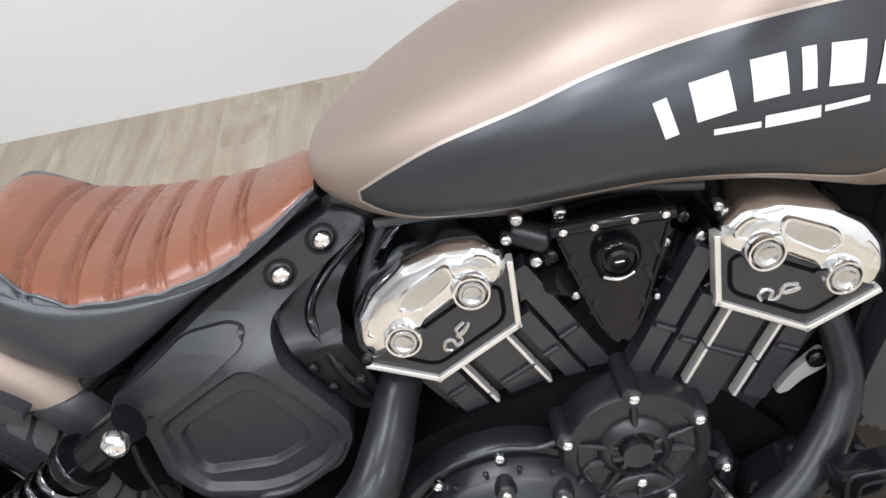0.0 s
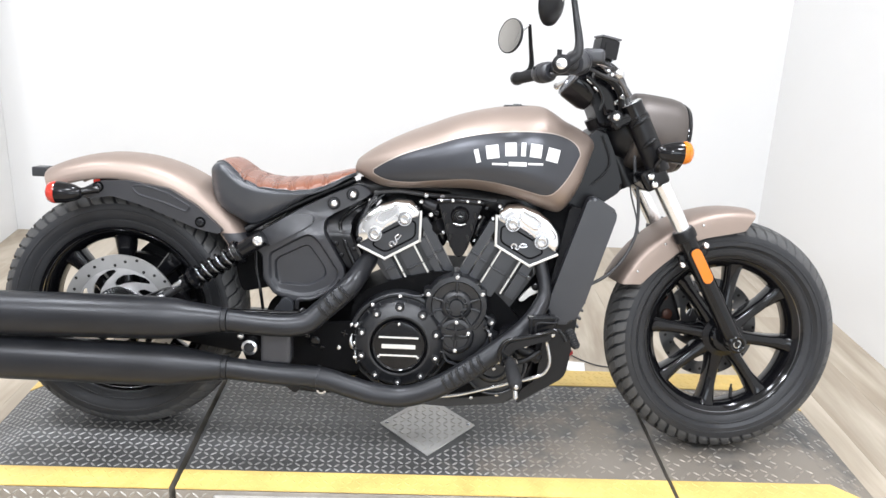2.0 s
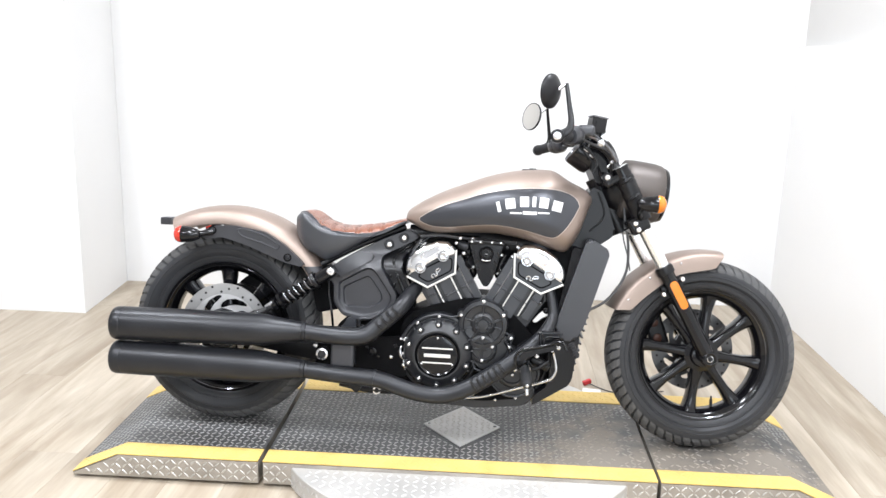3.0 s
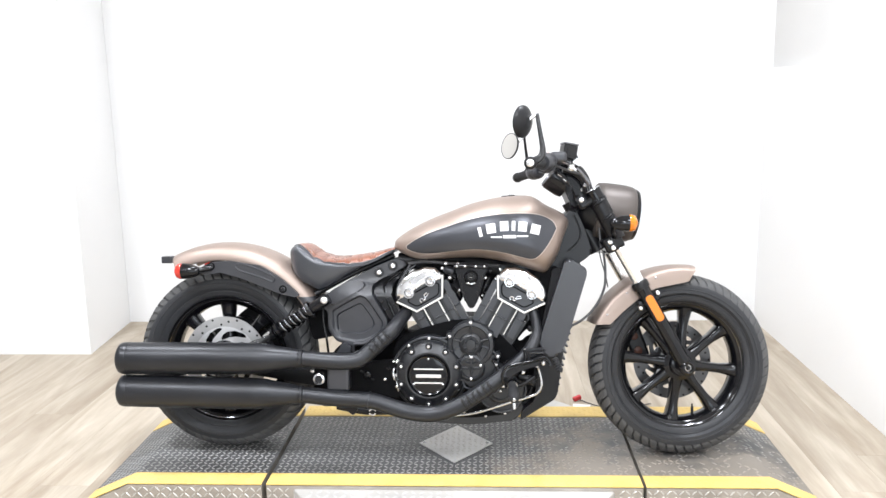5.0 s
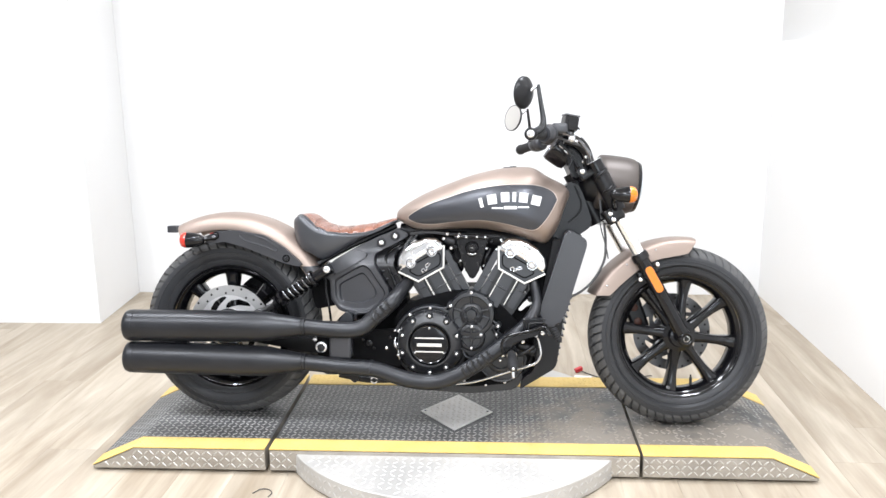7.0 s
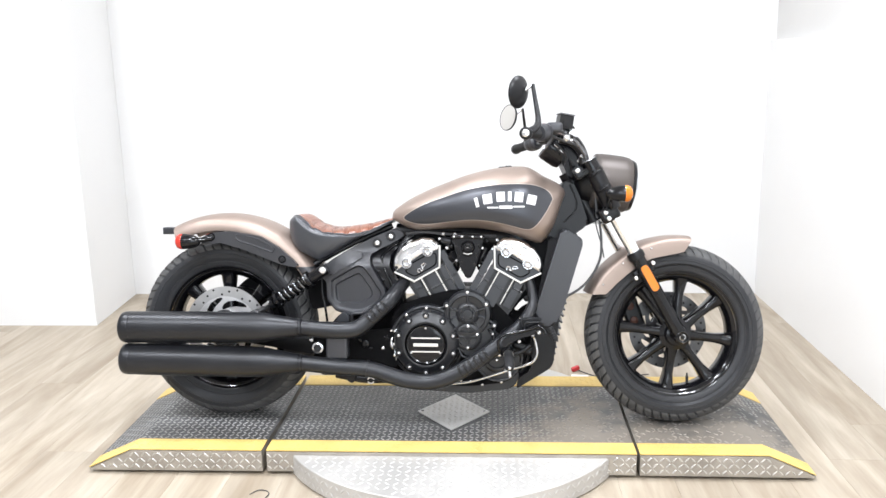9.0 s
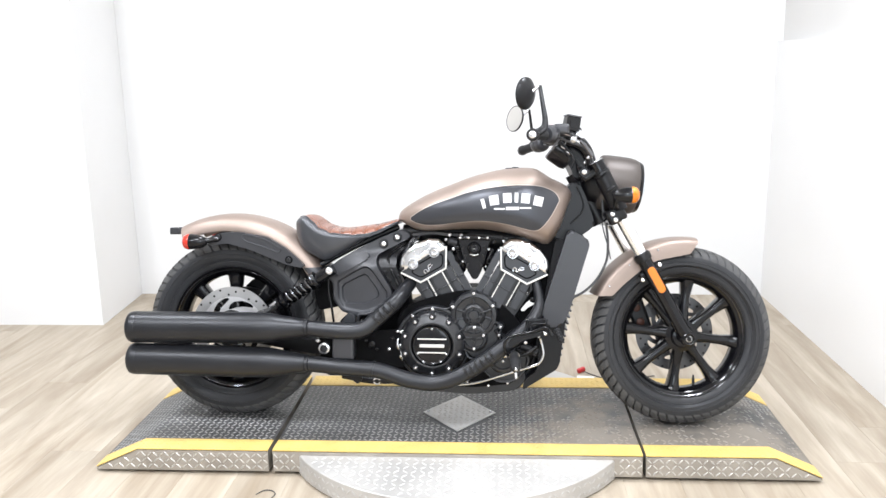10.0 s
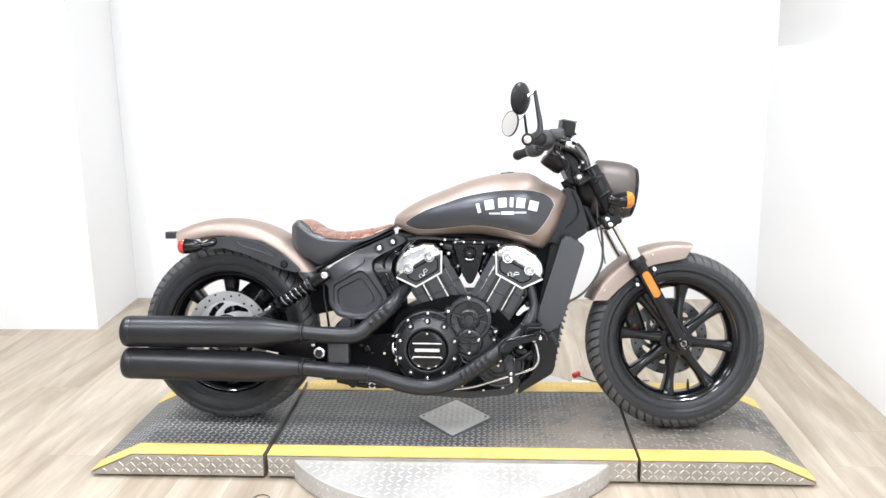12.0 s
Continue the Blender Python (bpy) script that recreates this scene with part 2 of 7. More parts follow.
def worn_deck(name, steel, worn, rough, metal):
    """Tread plate whose dark finish has been scuffed to bare brownish metal, mostly where wheels roll towards the front ramp."""
    m = material(name, steel, rough, metal, 0.32, 7, 120, 0.12, grit=0.12)
    nt = m.node_tree
    n, l = nt.nodes, nt.links
    b = n["Principled BSDF"]
    base = b.inputs["Base Color"].links[0].from_socket
    tc, sep = n.new("ShaderNodeTexCoord"), n.new("ShaderNodeSeparateXYZ")
    l.new(tc.outputs["Object"], sep.inputs[0])
    cloud = n.new("ShaderNodeTexNoise")
    cloud.inputs["Scale"].default_value, cloud.inputs["Detail"].default_value, cloud.inputs["Roughness"].default_value = 7.0, 6, 0.65
    l.new(tc.outputs["Object"], cloud.inputs["Vector"])
    along, across = n.new("ShaderNodeMapRange"), n.new("ShaderNodeMapRange")
    for node, vals in ((along, (-0.1, 0.42, -0.32, 0.16)), (across, (-0.24, 0.06, 0.10, -0.14))):
        for key, v in zip(("From Min", "From Max", "To Min", "To Max"), vals):
            node.inputs[key].default_value = v
    l.new(sep.outputs["X"], along.inputs["Value"])
    l.new(sep.outputs["Y"], across.inputs["Value"])
    s1, s2 = n.new("ShaderNodeMath"), n.new("ShaderNodeMath")
    l.new(along.outputs[0], s1.inputs[0])
    l.new(across.outputs[0], s1.inputs[1])
    l.new(s1.outputs[0], s2.inputs[0])
    l.new(cloud.outputs["Fac"], s2.inputs[1])
    ramp = n.new("ShaderNodeMapRange")
    ramp.inputs["From Min"].default_value, ramp.inputs["From Max"].default_value = 0.44, 0.66
    l.new(s2.outputs[0], ramp.inputs["Value"])
    mix = n.new("ShaderNodeMix")
    mix.data_type = "RGBA"
    l.new(ramp.outputs[0], mix.inputs[0])
    l.new(base, mix.inputs[6])
    mix.inputs[7].default_value = (*worn, 1)
    l.new(mix.outputs[2], b.inputs["Base Color"])
    return m


TREAD_DARK = worn_deck("worn_dark_tread_plate", (0.100, 0.100, 0.099), (0.225, 0.198, 0.166), 0.48, 0.30)
# Lozenges paler than the deck: worn tops plus glints put into the colour.
TREAD_TOP = worn_deck("worn_highlit_lozenges", (0.36, 0.355, 0.34), (0.31, 0.275, 0.23), 0.42, 0.5)

# ---- mesh helpers ----


def finish(name, bm, mat, angle=32.0):
    """Turns a bmesh into a mesh with smooth faces, sharp edges past the angle, and normals weighted by area so that flats stay flat."""
    bmesh.ops.recalc_face_normals(bm, faces=bm.faces)
    lim = radians(angle)
    for f in bm.faces:
        f.smooth = True
    for e in bm.edges:
        e.smooth = not (len(e.link_faces) == 2 and e.calc_face_angle(0.0) > lim)
    bm.faces.ensure_lookup_table()
    cosine = math.cos(lim * 1.5)
    area = [f.calc_area() for f in bm.faces]
    bm.faces.index_update()
    normals = []
    for f in bm.faces:
        for lo in f.loops:
            n = Vector((0, 0, 0))
            for g in lo.vert.link_faces:
                if g.normal.dot(f.normal) > cosine:
                    n += g.normal * area[g.index]
            normals.append(n.normalized() if n.length > 1e-12 else f.normal.copy())
    me = bpy.data.meshes.new(name)
    bm.to_mesh(me)
    bm.free()
    me.normals_split_custom_set(normals)
    me.materials.append(mat)
    return me


def part(name, bm, mat, parent, label="", xf=None, angle=32.0):
    if xf is not None:
        bmesh.ops.transform(bm, matrix=xf, verts=bm.verts)
    ob = new(name, finish(name, bm, mat, angle))
    ob.parent = parent
    if label:
        tagged(ob, label)
    return ob


def thing(name, bm, mat, label, category, kind="", group="", at=None, angle=32.0):
    ob = new(name, finish(name, bm, mat, angle))
    if at is not None:
        ob.matrix_world = at
    return tagged(ob, label, category, group, kind)


def join(bm, other, m=None):
    if m is not None:
        bmesh.ops.transform(other, matrix=m, verts=other.verts)
    me = bpy.data.meshes.new("join")
    other.to_mesh(me)
    other.free()
    bm.from_mesh(me)
    bpy.data.meshes.remove(me)
    return bm


def box(size, at=(0, 0, 0), bevel=0.0, seg=2, turn=(0, 0, 0), bm=None):
    b = bmesh.new()
    bmesh.ops.create_cube(b, size=1.0)
    bmesh.ops.scale(b, vec=size, verts=b.verts)
    if bevel:
        bmesh.ops.bevel(b, geom=b.edges[:], offset=bevel, segments=seg, profile=0.6, affect="EDGES", clamp_overlap=True)
    m = pose(*at, *turn)
    if bm is None:
        bmesh.ops.transform(b, matrix=m, verts=b.verts)
        return b
    return join(bm, b, m)


def lathe(profile, at, axis=(0, 1, 0), seg=32, bm=None, closed=False):
    """Turns a profile of (radius, height along the axis) round the axis through at."""
    b = bm or bmesh.new()
    ax = Vector(axis).normalized()
    u = ax.orthogonal().normalized()
    v = ax.cross(u)
    rings = []
    for r, h in profile:
        c = Vector(at) + ax * h
        if r < 1e-5:
            rings.append([b.verts.new(c)])
        else:
            rings.append([b.verts.new(c + (u * math.cos(2 * math.pi * k / seg) + v * math.sin(2 * math.pi * k / seg)) * r) for k in range(seg)])
    pairs = list(zip(rings, rings[1:])) + ([(rings[-1], rings[0])] if closed else [])
    for a, c in pairs:
        for k in range(seg):
            j = (k + 1) % seg
            if len(a) == 1 and len(c) == 1:
                continue
            if len(a) == 1:
                b.faces.new((a[0], c[j], c[k]))
            elif len(c) == 1:
                b.faces.new((a[k], a[j], c[0]))
            else:
                b.faces.new((a[k], a[j], c[j], c[k]))
    if not closed:
        for ring in (rings[0], rings[-1]):
            if len(ring) > 1:
                b.faces.new(ring)
    return b


def spline(pts, per=8, closed=False):
    """A smooth line through points."""
    p = [Vector(q) for q in pts]
    out = []
    n = len(p)
    for k in range(n if closed else n - 1):
        p0 = p[(k - 1) % n] if closed or k > 0 else p[0] * 2 - p[1]
        p1, p2 = p[k], p[(k + 1) % n]
        p3 = p[(k + 2) % n] if closed or k + 2 < n else p[-1] * 2 - p[-2]
        for s in range(per):
            t = s / per
            out.append(0.5 * ((2 * p1) + (p2 - p0) * t + (2 * p0 - 5 * p1 + 4 * p2 - p3) * t * t + (3 * p1 - p0 - 3 * p2 + p3) * t ** 3))
    if not closed:
        out.append(p[-1])
    return out


def tube(pts, r, seg=12, per=6, bm=None, smooth=True, flat=1.0):
    """A tube along points; r is a radius or one for each point."""
    b = bm or bmesh.new()
    rs = list(r) if isinstance(r, (list, tuple)) else [r] * len(pts)
    if smooth and len(pts) > 2:
        line = spline(pts, per)
        rr = [rs[min(k // per, len(rs) - 1)] + (rs[min(k // per + 1, len(rs) - 1)] - rs[min(k // per, len(rs) - 1)]) * ((k % per) / per) for k in range(len(line))]
    else:
        line, rr = [Vector(q) for q in pts], rs
    tang = [(line[min(k + 1, len(line) - 1)] - line[max(k - 1, 0)]).normalized() for k in range(len(line))]
    u = tang[0].orthogonal().normalized()
    rings = []
    for c, t, q in zip(line, tang, rr):
        u = (u - t * u.dot(t)).normalized()
        v = t.cross(u)
        rings.append([b.verts.new(c + (u * math.cos(2 * math.pi * k / seg) + v * math.sin(2 * math.pi * k / seg) * flat) * q) for k in range(seg)])
    for a, c in zip(rings, rings[1:]):
        for k in range(seg):
            b.faces.new((a[k], a[(k + 1) % seg], c[(k + 1) % seg], c[k]))
    b.faces.new(rings[0])
    b.faces.new(rings[-1])
    return b


def fillet(pts, r, n=4):
    """Rounds the corners of a closed outline."""
    out = []
    m = len(pts)
    for k in range(m):
        a, p, c = Vector(pts[k - 1]), Vector(pts[k]), Vector(pts[(k + 1) % m])
        q = min(r, (a - p).length * 0.45, (c - p).length * 0.45)
        s, e = p + (a - p).normalized() * q, p + (c - p).normalized() * q
        for j in range(n + 1):
            t = j / n
            out.append(s * (1 - t) ** 2 + p * 2 * t * (1 - t) + e * t * t)
    return out


def plate(outline, y0, y1, bevel=0.003, round_=0.01, seg=2, bm=None):
    """A plate cut to an outline in x and z, from y0 (its near face) to y1."""
    b = bmesh.new()
    pts = fillet([(x, z) for x, z in outline], round_) if round_ else [Vector(q) for q in outline]
    near = [b.verts.new((p.x, y0, p.y)) for p in pts]
    far = [b.verts.new((p.x, y1, p.y)) for p in pts]
    f = b.faces.new(near)
    b.faces.new(far[::-1])
    n = len(pts)
    for k in range(n):
        b.faces.new((near[k], far[k], far[(k + 1) % n], near[(k + 1) % n]))
    if bevel:
        bmesh.ops.bevel(b, geom=f.edges[:], offset=bevel, segments=seg, profile=0.5, affect="EDGES", clamp_overlap=True)
    return b if bm is None else join(bm, b)


def ridge(outline, y, r, bm=None, closed=True, per=4):
    """A rounded bead along an outline in x and z."""
    pts = [(p.x, y, p.y) for p in fillet([Vector(q) for q in outline], 0.012)] if closed else [(x, y, z) for x, z in outline]
    if closed:
        pts.append(pts[0])
    return tube(pts, r, 6, per, bm, smooth=not closed)


def bolt(at, r, h, axis=(0, -1, 0), seg=12, bm=None):
    """A domed bolt head standing on at."""
    return lathe([(r, -0.002), (r, h * 0.55), (r * 0.8, h * 0.9), (r * 0.45, h), (r * 0.4, h * 0.72), (0, h * 0.7)], at, axis, seg, bm)


def at_x(table, x):
    """A value from rows of (x, value), on a straight line between its neighbours."""
    return float(np.interp(x, [r[0] for r in table], [r[1] for r in table]))


def smooth_at(table, x):
    """The same on a smooth line."""
    k = max(0, min(len(table) - 2, sum(r[0] <= x for r in table) - 1))
    x0, y0 = table[k]
    x1, y1 = table[k + 1]
    m0 = (table[k + 1][1] - table[max(k - 1, 0)][1]) / (table[k + 1][0] - table[max(k - 1, 0)][0])
    e = min(k + 2, len(table) - 1)
    m1 = (table[e][1] - table[k][1]) / (table[e][0] - table[k][0])
    h = x1 - x0
    t = min(1, max(0, (x - x0) / h))
    return (2 * t ** 3 - 3 * t * t + 1) * y0 + (t ** 3 - 2 * t * t + t) * h * m0 + (-2 * t ** 3 + 3 * t * t) * y1 + (t ** 3 - t * t) * h * m1


def sheet(rows, bm=None, cap=False, ring=False):
    """Faces between rows of points; ring closes each row on itself."""
    b = bm or bmesh.new()
    v = [[b.verts.new(p) for p in row] for row in rows]
    for a, c in zip(v, v[1:]):
        n = len(a)
        for k in range(n if ring else n - 1):
            j = (k + 1) % n
            b.faces.new((a[k], a[j], c[j], c[k]))
    if cap:
        b.faces.new(v[0])
        b.faces.new(v[-1])
    return b

# ---- room ----
BACK, RIGHT, LEFT, FRONT, TOP = 1.89, 1.62, -4.2, -5.4, 2.95


def slab(name, x0, x1, y0, y1, z0, z1, mat, label, category):
    b = box((x1 - x0, y1 - y0, z1 - z0), ((x0 + x1) / 2, (y0 + y1) / 2, (z0 + z1) / 2))
    return thing(name, b, mat, label, category, "structure")


floor = slab("floor", LEFT, RIGHT + 0.3, FRONT, BACK + 0.2, -0.12, -0.006, GAP, "pale oak plank floor, slightly worn", "floor")
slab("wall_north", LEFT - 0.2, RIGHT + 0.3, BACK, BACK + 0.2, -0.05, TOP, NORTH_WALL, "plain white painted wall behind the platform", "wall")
b = bmesh.new()
low = [b.verts.new((x, y, -0.05)) for x, y in ((LEFT, 1.277), (-1.937, 1.277), (-1.988, BACK - 0.002), (LEFT, BACK - 0.002))]
b.faces.new(low)
for g in bmesh.ops.extrude_face_region(b, geom=b.faces[:])["geom"]:
    if isinstance(g, bmesh.types.BMVert):
        g.co.z = TOP
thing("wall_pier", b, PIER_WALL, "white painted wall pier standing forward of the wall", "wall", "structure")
slab("wall_east", RIGHT, RIGHT + 0.2, FRONT, BACK, -0.05, 1.40, WALL, "white painted lower side wall with a ledge on top", "wall")
slab("wall_east_upper", RIGHT + 0.03, RIGHT + 0.2, FRONT, BACK, 1.40, TOP, GREY_WALL, "pale grey upper side wall set back above a ledge", "wall")
slab("wall_west", LEFT - 0.2, LEFT, FRONT, BACK, -0.05, TOP, ROOM_WALL, "unseen plain wall closing the room, grey to limit bounce", "wall")
b = bmesh.new()
for x0, x1, z0, z1 in ((LEFT - 0.2, -0.15, -0.05, TOP), (1.55, RIGHT + 0.3, -0.05, TOP), (-0.15, 1.55, -0.05, 0.90), (-0.15, 1.55, 2.40, TOP)):
    box((x1 - x0, 0.2, z1 - z0), ((x0 + x1) / 2, FRONT - 0.1, (z0 + z1) / 2), bm=b)
thing("wall_south", b, ROOM_WALL, "unseen wall with a shop window, grey to limit bounce", "wall", "structure")
shop_window = tagged(new("window_1"), "shop window with a white frame", "window", "", "structure")
for fx, fz, sx, sz in ((0.70, 0.925, 1.70, 0.05), (0.70, 2.375, 1.70, 0.05), (-0.125, 1.65, 0.05, 1.40), (1.525, 1.65, 0.05, 1.40), (0.70, 1.65, 0.05, 1.40)):
    part("window_frame", box((sx, 0.06, sz), (fx, FRONT - 0.10, fz), 0.004), WALL, shop_window)
slab("ceiling", LEFT - 0.2, RIGHT + 0.3, FRONT - 0.2, BACK + 0.2, TOP, TOP + 0.15, CEILING, "plain white ceiling", "ceiling")

# ---- motorcycle platform ----
DECK, HALF0, HALF1 = 0.082, -0.322, 0.350


def lozenge_field(x0, x1, y0, y1, pitch, lift, length=0.030, width=0.0085, height=0.0022, keep=None):
    """Raised lozenges in the herringbone of tread plate, as one mesh. lift(x, y) gives the point of the sheet."""
    vs, fs = [], []
    nx, ny = int((x1 - x0) / pitch), int((y1 - y0) / pitch)
    for i in range(nx):
        for j in range(ny):
            cx, cy = x0 + (i + 0.5) * (x1 - x0) / nx, y0 + (j + 0.5) * (y1 - y0) / ny
            if keep and not keep(cx, cy):
                continue
            a = radians(45 if (i + j) % 2 else -45)
            c, s = math.cos(a), math.sin(a)
            k = len(vs)
            for u, v, h in ((-0.5, 0, 0), (-0.2, -0.5, 0), (0.2, -0.5, 0), (0.5, 0, 0), (0.2, 0.5, 0), (-0.2, 0.5, 0), (-0.26, 0, 1), (0.26, 0, 1)):
                du, dv = u * length, v * width
                vs.append(lift(cx + du * c - dv * s, cy + du * s + dv * c, h * height))
            for f in ((0, 1, 6), (1, 2, 7, 6), (2, 3, 7), (3, 4, 7), (4, 5, 6, 7), (5, 0, 6)):
                fs.append([k + q for q in f])
    return vs, fs


def stuff_part(name, data, mat, parent, label=""):
    me = bpy.data.meshes.new(name)
    me.from_pydata(data[0], [], data[1])
    me.materials.append(mat)
    ob = new(name, me)
    ob.parent = parent
    return tagged(ob, label, "", "", "stuff")


def prism(profile, y0, y1, mat, name, parent, label=""):
    """A body with a profile in x and z, from y0 to y1."""
    b = bmesh.new()
    a = [b.verts.new((x, y0, z)) for x, z in profile]
    c = [b.verts.new((x, y1, z)) for x, z in profile]
    b.faces.new(a)
    b.faces.new(c[::-1])
    for k in range(len(a)):
        b.faces.new((a[k], c[k], c[(k + 1) % len(a)], a[(k + 1) % len(a)]))
    bmesh.ops.bevel(b, geom=b.edges[:], offset=0.0015, segments=1, affect="EDGES")
    return part(name, b, mat, parent, label)


def tape(profile, y0, y1, parent):
    """A strip of tape laid over a profile."""
    b = sheet([[(x, y0, z + 0.0012) for x, z in profile], [(x, y1, z + 0.0012) for x, z in profile]])
    ext = bmesh.ops.extrude_face_region(b, geom=b.faces[:])
    for v in [g for g in ext["geom"] if isinstance(g, bmesh.types.BMVert)]:
        v.co.z += 0.0026
    return part("yellow_edge_stripe", b, YELLOW, parent, "scuffed yellow safety stripe")


def platform_piece(name, profile, flat, slope, label):
    base = tagged(new(name), label, "platform", "pieces of the motorcycle platform")
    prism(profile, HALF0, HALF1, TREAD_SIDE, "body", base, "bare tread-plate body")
    ends = min(p[0] for p in profile) + 0.05, max(p[0] for p in profile) - 0.05
    # Black inset base added to draw the shadow line below the body.
    prism([(ends[0], 0.0), (ends[1], 0.0), (ends[1], 0.013), (ends[0], 0.013)], HALF0 + 0.030, HALF1 - 0.030, GAP, "shadow_gap", base, "black inset strip standing in for the shadow under the edge")
    x0, x1 = flat
    top = [(x0, DECK), (x1, DECK)]
    if slope:
        top = [slope] + top if slope[0] < x0 else top + [slope]

    def lift(x, y, h):
        return (x, y, at_x(top, x) + 0.003 + h)

    skin = sheet([[(x, HALF0 + 0.004, z + 0.0006) for x, z in top], [(x, HALF1 - 0.004, z + 0.0006) for x, z in top]])
    ext = bmesh.ops.extrude_face_region(skin, geom=skin.faces[:])
    for v in [g for g in ext["geom"] if isinstance(g, bmesh.types.BMVert)]:
        v.co.z += 0.0024
    part("deck", skin, TREAD_DARK, base, "dark worn tread-plate deck")
    lo, hi = min(p[0] for p in top), max(p[0] for p in top)
    # worn nearly flat where the front wheel rolls on and off
    worn = random.Random(5)
    field = lozenge_field(lo + 0.005, hi - 0.005, HALF0 + 0.085, HALF1 - 0.105, 0.0195, lift, 0.0205, 0.0063, 0.0018,
                          keep=lambda x, y: not (abs(x) / 0.145 + abs(y) / 0.175 < 1) and worn.random() > 0.5 * min(1.0, max(0.0, (x - 0.25) / 0.25)) * (1 if y < 0.12 else 0.15))
    stuff_part("tread_pattern", field, TREAD_TOP, base, "raised lozenges of the deck")
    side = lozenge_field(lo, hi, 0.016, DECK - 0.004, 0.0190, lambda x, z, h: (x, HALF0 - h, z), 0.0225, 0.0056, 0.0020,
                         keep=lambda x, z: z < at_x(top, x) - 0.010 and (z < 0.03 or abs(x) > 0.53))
    # The paler colour keeps these lozenges visible on the shaded side.
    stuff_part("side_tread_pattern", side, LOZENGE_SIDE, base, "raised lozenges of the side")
    for y0, y1 in ((HALF0 - 0.001, HALF0 + 0.078), (HALF1 - 0.100, HALF1 + 0.001)):
        tape([(x, z + 0.002) for x, z in top], y0, y1, base)
        raised = lozenge_field(lo + 0.005, hi - 0.005, y0 + 0.004, y1 - 0.004, 0.0195, lambda x, y, h: (x, y, at_x(top, x) + 0.0056 + h), 0.0205, 0.0072, 0.0014)
        stuff_part("stripe_tread_pattern", raised, YELLOW, base, "lozenges under the yellow stripe")
    return base


platform_piece("centre_platform", [(-0.599, 0.012), (0.600, 0.012), (0.600, DECK), (-0.599, DECK)], (-0.599, 0.600), None,
               "dark tread-plate centre platform with yellow striped edges")
platform_piece("ramp", [(-1.200, 0.010), (-0.614, 0.012), (-0.614, DECK), (-1.054, DECK), (-1.200, 0.016)], (-1.054, -0.614), (-1.200, 0.017),
               "dark tread-plate ramp under the rear wheel, yellow striped edges")
platform_piece("ramp", [(0.610, 0.012), (1.160, 0.010), (1.160, 0.016), (1.012, DECK), (0.610, DECK)], (0.610, 1.012), (1.160, 0.017),
               "worn grey tread-plate ramp under the front wheel, yellow striped edges")

turntable = tagged(new("turntable"), "pale aluminium tread-plate turntable disc under the platform", "turntable")
disc = lathe([(0.0, 0.001), (0.598, 0.001), (0.604, 0.006), (0.604, 0.066), (0.599, 0.071), (0.0, 0.071)], (0, 0.0, 0), (0, 0, 1), 96)
part("disc", disc, TREAD_WORN, turntable)
rim_field = lozenge_field(-0.60, 0.60, -0.60, HALF0 - 0.004, 0.027, lambda x, y, h: (x, y, 0.071 + h), 0.025, 0.0068, 0.0018,
                          keep=lambda x, y: x * x + y * y < 0.585 ** 2)
stuff_part("tread_pattern", rim_field, TREAD_PALE, turntable, "raised lozenges of the disc")
evs, efs = [], []
for k in range(66):
    a = radians(200 + 140 * k / 65)
    for row in range(2):
        cz, tilt = 0.022 + 0.028 * row, radians(45 if (k + row) % 2 else -45)
        q = len(evs)
        for u, v, h in ((-0.5, 0, 0), (0, -0.5, 0), (0.5, 0, 0), (0, 0.5, 0), (0, 0, 1)):
            du, dv = u * 0.024, v * 0.008
            aa = a + (du * math.cos(tilt) - dv * math.sin(tilt)) / 0.604
            evs.append((0.6042 * math.cos(aa) + h * 0.002 * math.cos(a), 0.6042 * math.sin(aa) + h * 0.002 * math.sin(a), cz + du * math.sin(tilt) + dv * math.cos(tilt)))
        efs += [[q, q + 1, q + 4], [q + 1, q + 2, q + 4], [q + 2, q + 3, q + 4], [q + 3, q, q + 4]]
stuff_part("edge_tread_pattern", (evs, efs), TREAD_PALE, turntable, "raised lozenges of the rim")

inlay = tagged(new("cover_plate"), "pale diamond-shaped cover plate set in the deck", "cover plate")
b = bmesh.new()
low = [b.verts.new((x, y, DECK + 0.003)) for x, y in ((-0.131, 0), (0, -0.156), (0.131, 0), (0, 0.158))]
b.faces.new(low)
up = bmesh.ops.extrude_face_region(b, geom=b.faces[:])
for v in [g for g in up["geom"] if isinstance(g, bmesh.types.BMVert)]:
    v.co.z += 0.0045
bmesh.ops.bevel(b, geom=b.edges[:], offset=0.001, segments=1, affect="EDGES")
part("plate", b, TREAD_PALE, inlay)
stuff_part("tread_pattern", lozenge_field(-0.12, 0.12, -0.14, 0.14, 0.0195, lambda x, y, h: (x, y, DECK + 0.0075 + h), 0.0205, 0.0063, 0.0016,
                                          keep=lambda x, y: abs(x) / 0.12 + abs(y) / 0.143 < 1), LOZENGE_SIDE, inlay, "raised lozenges of the plate")
for sx in (-0.112, 0.112):
    part("screw", bolt((sx, 0.0, DECK + 0.0078), 0.006, 0.003, (0, 0, 1)), STEEL, inlay)

